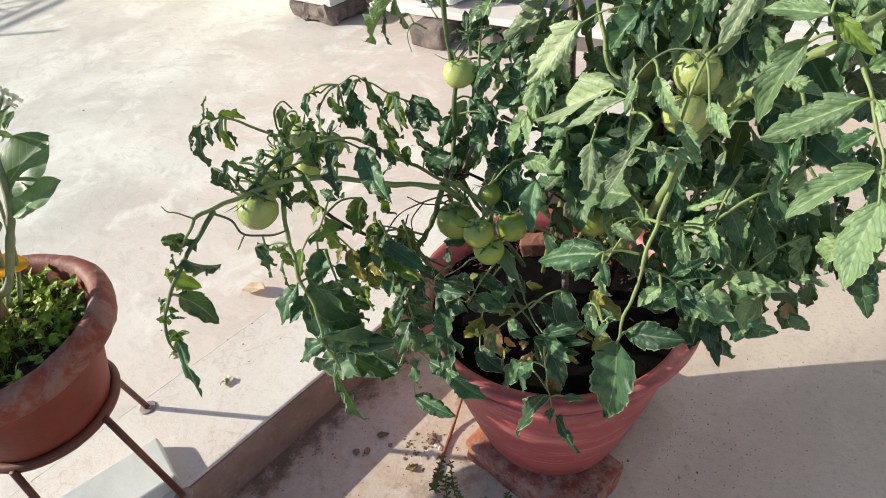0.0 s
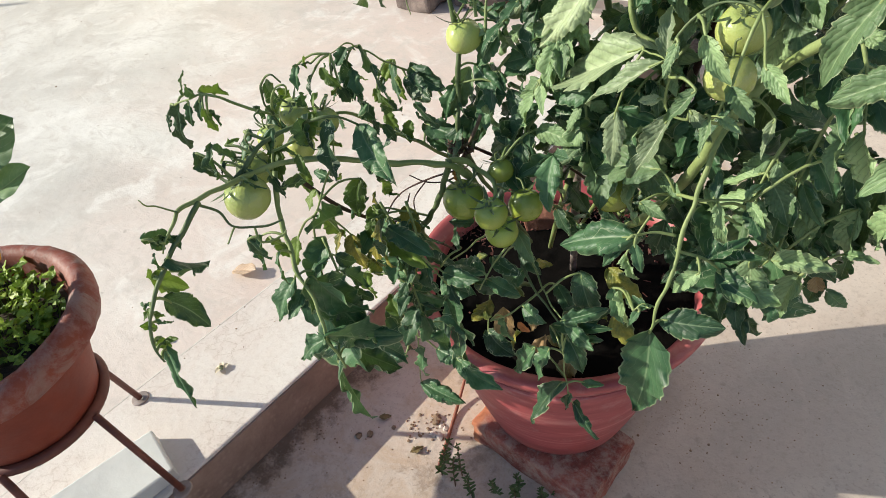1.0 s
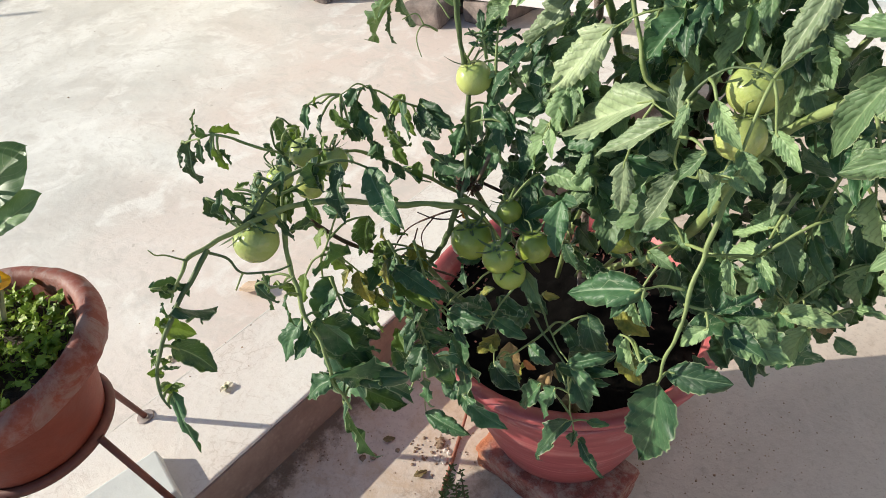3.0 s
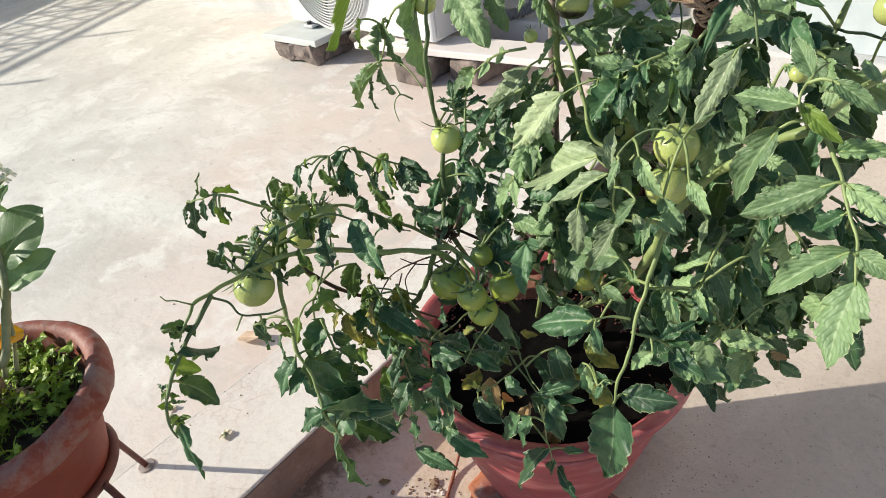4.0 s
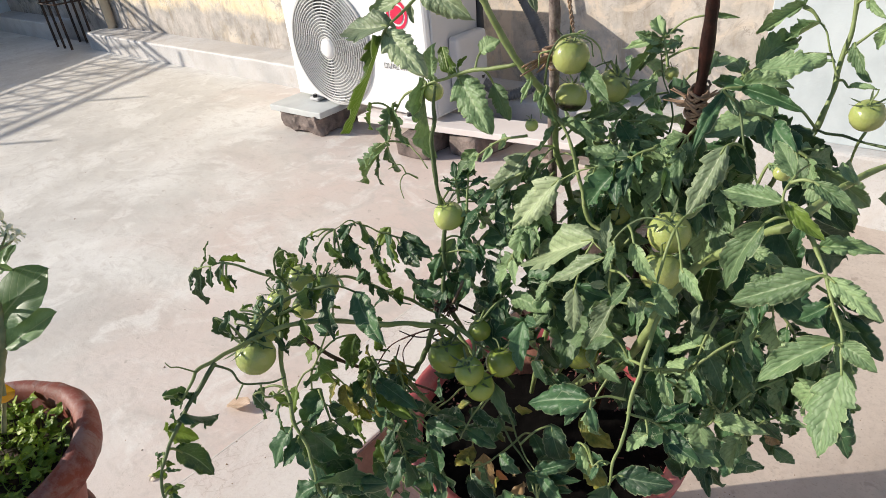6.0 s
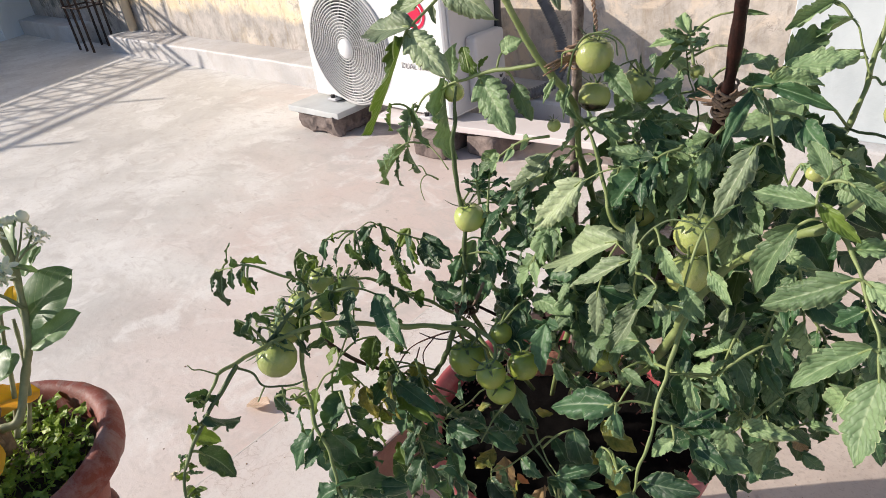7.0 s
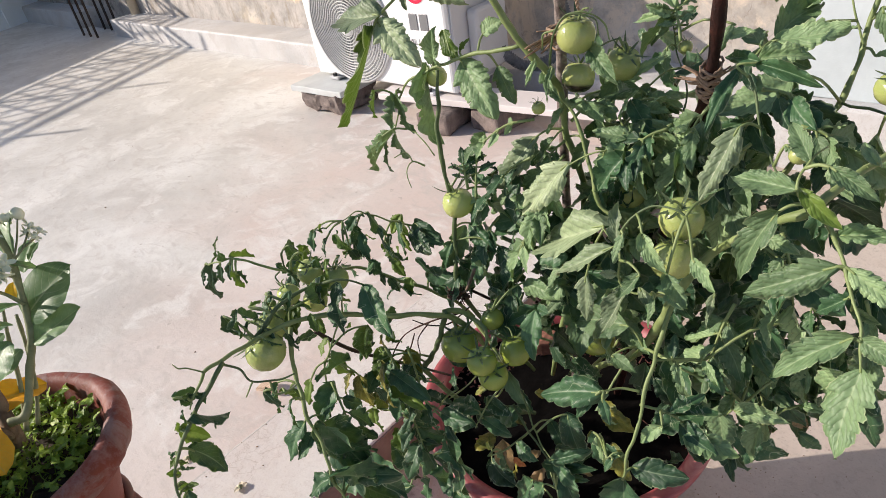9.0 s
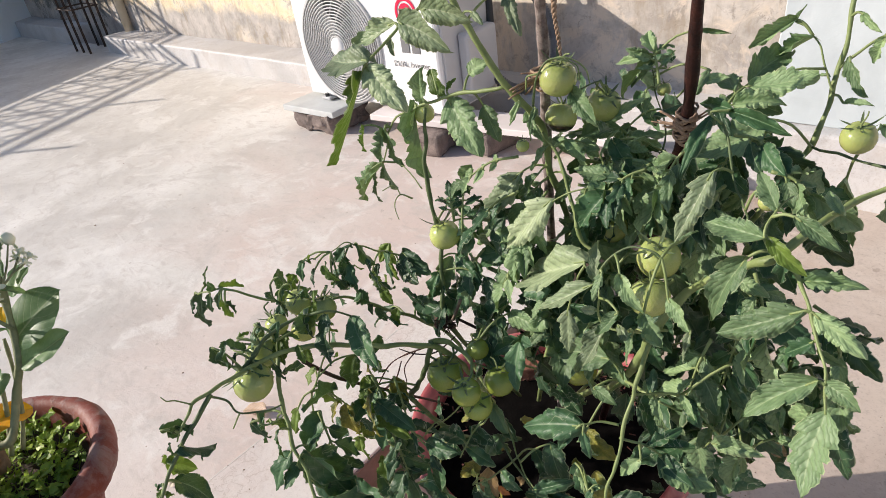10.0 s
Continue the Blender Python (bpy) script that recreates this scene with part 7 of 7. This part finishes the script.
for a, foot in ((27.2, 0.151), (125.3, 0.146), (316, 0.120)):
    c, s = math.cos(radians(a)), math.sin(radians(a))
    leg = part("leg", tube([(0.106 * c, 0.106 * s, 0.206), (foot * c, foot * s, 0.004)], 0.0052, seg=8), M_IRON, stand, smooth=True)
    part("foot_washer", lathe([(0.006, 0.0025), (0.014, 0.002), (0.0155, 0.0005), (0.0155, -0.0005)], 24), plain("worn_steel", (0.22, 0.17, 0.15), (0.42, 0.36, 0.33), 60, 0.5, 0.3, 0.0005, 0.4), leg, "worn steel washer foot", m=pose(foot * c, foot * s, 0.001))
solid("marble_strip", rough_block(0.098, 0.34, 0.030, 3, 0.002, 6.0), M_MARBLE, "pale grey marble strip lying on the floor", "slab", m=pose(-0.703, 0.187, 0.0, 0, 0, -9))

# ---- milkweed shrub in the urn ----
M_MILK = leaf_material("milkweed_leaf", (0.085, 0.185, 0.085), (0.22, 0.335, 0.17), (0.46, 0.52, 0.34), 0.0, 0.0, 0.42, 0.0, 0.30)
M_MILK_Y = leaf_material("yellow_milkweed_leaf", (0.66, 0.33, 0.01), (0.80, 0.45, 0.015), (0.62, 0.48, 0.10), 0.0, 0.0, 0.44, 0.0, 0.3)
M_MSTEM = plain("milkweed_bark", (0.17, 0.19, 0.09), (0.33, 0.34, 0.19), 40, 0.65, 0.6, 0.001)
M_BARK = plain("milkweed_old_bark", (0.13, 0.085, 0.05), (0.27, 0.19, 0.12), 50, 0.85, 0.8, 0.002)
M_PETAL = plain("white_petal", (0.72, 0.76, 0.55), (0.84, 0.86, 0.70), 30, 0.5)
MILK = bank(M_MILK, [(1.0, 0.0, 0.35, 0.12, 0.02, 1), (1.0, 0.0, 0.6, 0.2, 0.03, 2), (1.0, 0.0, 0.25, 0.28, 0.03, 3)], nx=22, simple=True)
MILKY = bank(M_MILK_Y, [(1.0, 0.0, 0.45, 0.2, 0.04, 4), (1.0, 0.0, 0.7, 0.1, 0.04, 5)], nx=14, simple=True)
shrub = thing("milkweed_shrub", "milkweed shrub with thick grey-green leaves and white buds", "shrub", (0, 0, 0))
part("branch", tube(smooth_path([(-0.724, 0.300, 0.420), (-0.715, 0.320, 0.425), (-0.726, 0.347, 0.464), (-0.736, 0.373, 0.506), (-0.750, 0.386, 0.536), (-0.761, 0.401, 0.589), (-0.766, 0.405, 0.602), (-0.779, 0.411, 0.655), (-0.783, 0.414, 0.684)], 7), 0.0058, 0.0036, 10, wob=0.3), M_MSTEM, shrub, smooth=True)
part("branch", tube(smooth_path([(-0.722, 0.294, 0.381), (-0.754, 0.304, 0.450), (-0.774, 0.310, 0.509), (-0.791, 0.313, 0.568)], 7), 0.0095, 0.0075, 10, wob=0.3), M_BARK, shrub, smooth=True)
part("branch", tube(smooth_path([(-0.737, 0.309, 0.386), (-0.768, 0.334, 0.435), (-0.786, 0.353, 0.491), (-0.794, 0.368, 0.532)], 7), 0.0034, 0.0024, 10, wob=0.3), M_MSTEM, shrub, smooth=True)
part("branch", tube(smooth_path([(-0.737, 0.323, 0.385), (-0.762, 0.348, 0.427), (-0.788, 0.367, 0.475), (-0.805, 0.378, 0.512)], 7), 0.0030, 0.0024, 10, wob=0.3), M_MSTEM, shrub, smooth=True)
part("branch", tube(smooth_path([(-0.748, 0.389, 0.546), (-0.752, 0.374, 0.574), (-0.745, 0.352, 0.592)], 7), 0.0026, 0.0018, 10, wob=0.3), M_MSTEM, shrub, smooth=True)
part("branch", tube(smooth_path([(-0.727, 0.295, 0.388), (-0.725, 0.282, 0.422), (-0.712, 0.261, 0.458)], 7), 0.0075, 0.0060, 10, wob=0.3), M_BARK, shrub, smooth=True)
# unseen side of the shrub, added to shade the floor beyond the pot
line = smooth_path([(UX - 0.02, UY, UZ + 0.14), (-0.775, 0.19, 0.42), (-0.79, 0.12, 0.50), (-0.83, 0.04, 0.60)], 5)
part("branch", tube(line, 0.006, 0.0036, 8, wob=0.3), M_MSTEM, shrub, smooth=True)
rng = random.Random(31)
for i, q in enumerate(line[4:]):
    for s in (0, 180):
        a = radians(80 * i + s + rng.uniform(-20, 20))
        d = Vector((math.cos(a), math.sin(a), rng.uniform(0.1, 0.6))).normalized()
        part("leaf", LR.choice(MILK), None, shrub, m=leaf_matrix(q, q + d * rng.uniform(0.06, 0.085), 0.7, 0.5))

for base, tip, width in (
    ((-0.781, 0.419, 0.663), (-0.799, 0.415, 0.722), 0.75),
    ((-0.778, 0.419, 0.670), (-0.783, 0.436, 0.714), 0.50),
    ((-0.776, 0.418, 0.663), (-0.769, 0.386, 0.697), 0.60),
    ((-0.771, 0.410, 0.603), (-0.802, 0.426, 0.648), 0.85),
    ((-0.763, 0.385, 0.617), (-0.762, 0.373, 0.670), 0.55),
    ((-0.764, 0.386, 0.619), (-0.747, 0.348, 0.624), 0.65),
    ((-0.743, 0.372, 0.592), (-0.756, 0.371, 0.624), 0.70),
    ((-0.739, 0.369, 0.582), (-0.729, 0.335, 0.604), 0.75),
    ((-0.746, 0.383, 0.551), (-0.726, 0.326, 0.572), 0.38),
    ((-0.748, 0.365, 0.529), (-0.731, 0.316, 0.557), 0.60),
    ((-0.755, 0.379, 0.523), (-0.794, 0.450, 0.556), 0.62),
    ((-0.733, 0.372, 0.501), (-0.752, 0.437, 0.510), 0.50),
):
    part("leaf", LR.choice(MILK), None, shrub, m=leaf_matrix(base, lit_tip(Vector(base), Vector(tip)) if tip[1] > 0.43 and tip[2] < 0.6 else tip, width * 1.2, 0.18, 0.0, 1.2 if tip[2] < 0.6 else 0.3))
for base, tip, width in (
    ((-0.733, 0.351, 0.519), (-0.715, 0.309, 0.493), 0.90),
    ((-0.745, 0.358, 0.494), (-0.735, 0.310, 0.485), 0.62),
    ((-0.761, 0.398, 0.601), (-0.755, 0.427, 0.584), 0.26),
    ((-0.769, 0.421, 0.588), (-0.783, 0.441, 0.605), 0.30),
    ((-0.799, 0.413, 0.637), (-0.795, 0.369, 0.642), 0.60),
    ((-0.716, 0.351, 0.576), (-0.705, 0.325, 0.596), 0.50),
    ((-0.784, 0.410, 0.570), (-0.806, 0.436, 0.605), 0.45),
    ((-0.791, 0.412, 0.674), (-0.804, 0.404, 0.716), 0.55),
    ((-0.774, 0.353, 0.511), (-0.761, 0.312, 0.505), 0.50),
    ((-0.750, 0.354, 0.578), (-0.745, 0.347, 0.619), 0.50),
):
    part("leaf", LR.choice(MILK), None, shrub, m=leaf_matrix(base, tip, width * 1.2, 0.18, 0.0, 1.2))
for base, tip, width in (
    ((-0.766, 0.359, 0.416), (-0.753, 0.284, 0.448), 0.55),
    ((-0.726, 0.273, 0.442), (-0.671, 0.261, 0.396), 0.75),
    ((-0.784, 0.394, 0.565), (-0.776, 0.384, 0.544), 0.60),
    ((-0.758, 0.318, 0.418), (-0.753, 0.292, 0.428), 0.40),
    ((-0.758, 0.283, 0.438), (-0.733, 0.255, 0.435), 0.50),
):
    part("leaf", LR.choice(MILKY), None, shrub, "yellow leaf", m=leaf_matrix(base, tip, width * 1.2, 0.15, 0.0, 1.6))
BUD = mesh_of("bud", lathe([(0, 1.0), (0.55, 0.85), (0.9, 0.2), (0.85, -0.5), (0.45, -0.95), (0.15, -1.1), (0.12, -1.9), (0, -1.9)], 14), M_PETAL, True)
WAX_PETAL = mesh_of("petal", blade(1.0, 0.0, 0.5, -0.35, 0.03, 6, 8, 2, True), M_PETAL)
CROWN = mesh_of("crown", lathe([(0, 0.62), (0.22, 0.6), (0.34, 0.3), (0.30, 0.0), (0.14, -0.3), (0.1, -0.9), (0, -0.9)], 10), M_PETAL, True)
for at, r, rx, ry in (
    ((-0.777, 0.439, 0.649), 0.0085, 15, -5),
    ((-0.780, 0.419, 0.650), 0.0060, 10, 10),
    ((-0.779, 0.429, 0.649), 0.0055, -4, 4),
    ((-0.780, 0.424, 0.650), 0.0060, 16, -16),
):
    part("flower_bud", BUD, None, shrub, "white flower bud", m=pose(*at, rx, ry) @ Matrix.Diagonal((r, r, r, 1)))
for at, r, rx, ry in (
    ((-0.770, 0.442, 0.629), 0.0100, 50, 10),
    ((-0.765, 0.448, 0.620), 0.0090, 55, -5),
    ((-0.769, 0.434, 0.624), 0.0090, 30, 70),
    ((-0.756, 0.438, 0.620), 0.0090, 35, 55),
    ((-0.755, 0.386, 0.600), 0.0110, -20, -20),
    ((-0.756, 0.394, 0.604), 0.0120, 0, 40),
    ((-0.749, 0.380, 0.596), 0.0110, 30, 70),
    ((-0.747, 0.389, 0.593), 0.0100, -50, 70),
    ((-0.760, 0.401, 0.645), 0.0110, 45, 25),
    ((-0.763, 0.403, 0.655), 0.0100, -25, -5),
):
    bloom = part("flower", CROWN, None, shrub, "waxy white flower", m=pose(*at, rx, ry, rx * 3) @ Matrix.Diagonal((r, r, r, 1)))
    for k in range(5):
        part("petal", WAX_PETAL, None, bloom, m=pose(0, 0, 0.1, 0, 10, 72 * k) @ Matrix.Diagonal((1.2, 0.62, 1, 1)))
part("branch", tube(smooth_path([(-0.759, 0.405, 0.601), (-0.765, 0.421, 0.621), (-0.771, 0.435, 0.644)], 4), 0.0016, 0.0011, 6), M_MSTEM, shrub, smooth=True)
part("branch", tube(smooth_path([(-0.759, 0.405, 0.601), (-0.761, 0.422, 0.611), (-0.764, 0.437, 0.626)], 4), 0.0016, 0.0011, 6), M_MSTEM, shrub, smooth=True)
part("branch", tube(smooth_path([(-0.761, 0.422, 0.611), (-0.760, 0.436, 0.615), (-0.760, 0.444, 0.620)], 4), 0.0016, 0.0011, 6), M_MSTEM, shrub, smooth=True)
part("branch", tube(smooth_path([(-0.752, 0.398, 0.582), (-0.756, 0.390, 0.589), (-0.759, 0.388, 0.595)], 4), 0.0016, 0.0011, 6), M_MSTEM, shrub, smooth=True)

rng = random.Random(17)
M_WEED = leaf_material("weed_leaf", (0.15, 0.27, 0.030), (0.36, 0.48, 0.080), (0.36, 0.46, 0.14), 0.0, 0.0, 0.40, 0.3, 0.30)
TUFT = bank(M_WEED, [(2.6, 0.45, 0.3, 0.15, 0.03, 1), (3.0, 0.50, 0.4, 0.25, 0.04, 2), (2.2, 0.35, 0.5, 0.1, 0.04, 3)], nx=16, ny=2)
bm = bmesh.new()


def weed_leaf(base, d, ln, width):
    start = len(bm.verts)
    bm.from_mesh(rng.choice(TUFT))
    bm.verts.ensure_lookup_table()
    m = leaf_matrix(base, base + d * ln, width, 0.7, 0.0, 0.3)
    for v in bm.verts[start:]:
        v.co = m @ v.co


for _ in range(330):
    r, a = 0.112 * math.sqrt(rng.random()), rng.uniform(0, 2 * math.pi)
    root = Vector((UX + r * math.cos(a), UY + r * math.sin(a), UZ + 0.150))
    if noise.noise((root.x * 24, root.y * 24, 3.0)) < -0.22:
        continue
    h = rng.uniform(0.014, 0.058) * (1.1 - 4.0 * r)
    top = root + Vector((rng.uniform(-0.6, 0.6) * h, rng.uniform(-0.6, 0.6) * h, h))
    line = smooth_path([root, root.lerp(top, 0.5) + Vector((rng.uniform(-1, 1), rng.uniform(-1, 1), 0)) * 0.005, top], 4)
    tube(line, 0.0008, 0.0005, 4, bm, cap=False)
    for k in range(rng.randint(3, 6)):
        turn = 2.1 * k + rng.uniform(-0.5, 0.5)
        d = Vector((math.cos(turn), math.sin(turn), rng.uniform(-0.1, 0.6))).normalized()
        at = line[-1 - min(k // 2, 3)]
        weed_leaf(at, d, rng.uniform(0.007, 0.016), rng.uniform(0.6, 1.0))
for _ in range(500):
    r, a = 0.116 * math.sqrt(rng.random()), rng.uniform(0, 2 * math.pi)
    at = Vector((UX + r * math.cos(a), UY + r * math.sin(a), UZ + 0.157 + rng.uniform(0, 0.008)))
    if noise.noise((at.x * 24, at.y * 24, 3.0)) > -0.10:
        weed_leaf(at, Vector((rng.uniform(-1, 1), rng.uniform(-1, 1), rng.uniform(0, 0.5))).normalized(), rng.uniform(0.004, 0.009), rng.uniform(0.5, 0.9))
solid("weeds", bm, M_WEED, "small bright green weeds growing over the urn soil", "weeds", "stuff")

# ---- litter on the floor ----
M_CRUMB = plain("soil_crumb", (0.12, 0.075, 0.045), (0.36, 0.25, 0.17), 90, 0.9, 0.5)
M_CHIP = plain("pale_chip", (0.50, 0.42, 0.36), (0.68, 0.60, 0.54), 60, 0.8, 0.4)


def crumbs(name, spots, label, material, seed):
    rng = random.Random(seed)
    bm = bmesh.new()
    for x, y, z, n, spread, size in spots:
        for _ in range(n):
            px, py = rng.gauss(x, spread), rng.gauss(y, spread)
            s = size * rng.uniform(0.35, 1.5)
            other = bmesh.new()
            bmesh.ops.create_icosphere(other, subdivisions=1, radius=s)
            for v in other.verts:
                v.co = Vector((v.co.x * rng.uniform(0.7, 1.3), v.co.y * rng.uniform(0.7, 1.3), v.co.z * 0.6)) + Vector((px, py, z + s * 0.35))
            join(bm, other)
    return solid(name, bm, material, label, "debris", "stuff")


crumbs("soil_crumbs", [(-0.41, 0.69, LOW, 46, 0.020, 0.0024), (-0.36, 0.75, LOW, 40, 0.030, 0.0014), (-0.45, 0.62, LOW, 30, 0.06, 0.0011), (-0.575, 0.56, LOW, 50, 0.022, 0.0013), (-0.595, 0.45, LOW, 50, 0.03, 0.0012), (-0.47, 0.63, LOW, 3, 0.03, 0.0055), (-0.40, 0.70, LOW, 4, 0.012, 0.006)], "soil crumbs and grit beside the pot", M_CRUMB, 5)
crumbs("seed_litter", [(0.02, 1.08, LOW, 130, 0.10, 0.0010), (-0.04, 0.98, LOW, 130, 0.06, 0.0010), (0.25, 1.25, LOW, 150, 0.24, 0.0009), (-0.02, 0.93, LOW, 6, 0.06, 0.0018)], "small dark seeds scattered on the floor", M_CRUMB, 6)
crumbs("plaster_chips", [(-0.385, 0.695, LOW, 5, 0.016, 0.006), (-0.62, 0.95, 0.0, 2, 0.05, 0.004)], "pale plaster chips among the crumbs", M_CHIP, 8)
crumbs("floor_specks", [(-1.5, 1.1, 0.0, 26, 0.55, 0.0022), (-0.9, 0.6, 0.0, 16, 0.20, 0.0014)], "tiny dark specks on the terrace floor", M_CRUMB, 9)
def fallen_leaf(at, ln, turn, mesh, label):
    ob = new("fallen_leaf", mesh)
    ob.matrix_world = pose(*at, LR.uniform(-8, 8), LR.uniform(-4, 4), turn) @ Matrix.Diagonal((ln, ln * 0.6, ln * 0.55, 1))
    return tagged(ob, label, "leaf", "fallen leaves")

M_DRYPALE = leaf_material("pale_dry_leaf", (0.50, 0.33, 0.22), (0.66, 0.50, 0.38), (0.62, 0.50, 0.40), 0.0)
PALE = bank(M_DRYPALE, [(1.0, 0.0, 0.9, -0.25, 0.05, 3)], nx=12, simple=True)[0]
fallen_leaf((-0.952, 0.686, 0.006), 0.062, 25, PALE, "curled pale brown dry leaf on the terrace floor")
fallen_leaf((-0.495, 0.649, -0.096), 0.022, 50, DRY_BANK[0], "small brown dry leaf on the lower floor")
fallen_leaf((-0.400, 0.630, -0.094), 0.026, 70, DRY_BANK[1], "small brown dry leaf on the lower floor")
def wilted_flower(at, r, seed):
    fl = thing("wilted_flower", "wilted cream flower fallen on the terrace floor", "flower", at, "fallen flowers")
    rng = random.Random(seed)
    for k in range(5):
        a = 72 * k + rng.uniform(-15, 15)
        part("petal", PETAL, None, fl, m=pose(0, 0, r * 0.25, 0, rng.uniform(-25, 5), a) @ Matrix.Diagonal((r, r * 0.7, r, 1)))
    part("core", lathe([(0, 1), (0.5, 0.7), (0.6, 0.2), (0.4, 0)], 10), M_MSTEM, fl, m=Matrix.Diagonal((r * 0.6, r * 0.6, r * 0.8, 1)))

PETAL = mesh_of("petal", blade(1.0, 0.0, 0.6, 0.3, 0.05, 2, 8, 2, True), plain("cream_petal", (0.62, 0.52, 0.36), (0.76, 0.70, 0.56), 40, 0.6))
wilted_flower((-0.753, 0.516, 0.001), 0.014, 1)
wilted_flower((-0.907, 0.488, 0.001), 0.012, 2)
solid("twig", tube(smooth_path([(-0.343, 0.639, -0.096), (-0.388, 0.745, -0.094), (-0.410, 0.812, -0.060)], 6), 0.0034, 0.0026, 7, wob=0.3), plain("red_brown_twig", (0.20, 0.07, 0.045), (0.34, 0.15, 0.10), 50, 0.8, 0.5), "thin red brown twig leaning beside the pot", "twig", smooth=True)
M_SPRIG = leaf_material("floor_weed_leaf", (0.045, 0.085, 0.030), (0.12, 0.18, 0.070), (0.20, 0.24, 0.12), 0.0, 0.0, 0.45, 0.0, 0.15)
M_SPRIG_STEM = plain("reddish_weed_stem", (0.12, 0.06, 0.04), (0.20, 0.13, 0.07), 60, 0.7, 0.4, 0.0005)
SMALL_LEAF = bank(M_SPRIG, [(1.0, 0.0, 0.5, 0.15, 0.0, 3)], nx=10, ny=2, simple=True)[0]


def floor_sprig(at, h, seed):
    """A small upright weed rooted in the joint of the floor, with pairs of narrow leaves."""
    rng = random.Random(seed)
    ob = thing("floor_weed", "small green weed with reddish stem on the floor", "weed", at, "floor weeds")
    lean = Vector((rng.uniform(-0.25, 0.25) * h, rng.uniform(-0.25, 0.25) * h, h))
    line = smooth_path([(0, 0, 0), lean * 0.5 + Vector((rng.uniform(-0.006, 0.006), rng.uniform(-0.006, 0.006), 0)), lean], 6)
    part("stem", tube(line, 0.0013, 0.0006, 6), M_SPRIG_STEM, ob, smooth=True)
    for k, q in enumerate(line[2:]):
        size = 0.011 * (1.1 - 0.5 * k / len(line)) * rng.uniform(0.8, 1.2)
        for side in (0, 180):
            part("leaf", SMALL_LEAF, None, ob, m=pose(q.x, q.y, q.z, 0, rng.uniform(-40, -10), k * 80 + side + rng.uniform(-25, 25)) @ Matrix.Diagonal((size, size * 0.36, size * 0.6, 1)))
    for side in (0, 120, 240):
        part("leaf", SMALL_LEAF, None, ob, m=pose(*line[-1], 0, -60, side + seed * 30) @ Matrix.Diagonal((0.006, 0.0024, 0.004, 1)))


floor_sprig((-0.339, 0.647, -0.100), 0.085, 0)
floor_sprig((-0.302, 0.652, -0.100), 0.070, 1)
floor_sprig((-0.331, 0.633, -0.100), 0.055, 2)
floor_sprig((-0.264, 0.632, -0.100), 0.060, 3)
floor_sprig((-0.231, 0.664, -0.100), 0.050, 4)
floor_sprig((-0.214, 0.678, -0.100), 0.055, 5)
floor_sprig((-0.159, 0.718, -0.100), 0.045, 6)
floor_sprig((-0.169, 0.702, -0.100), 0.040, 7)
floor_sprig((-0.300, 0.631, -0.100), 0.060, 8)
floor_sprig((-0.206, 0.672, -0.100), 0.045, 9)
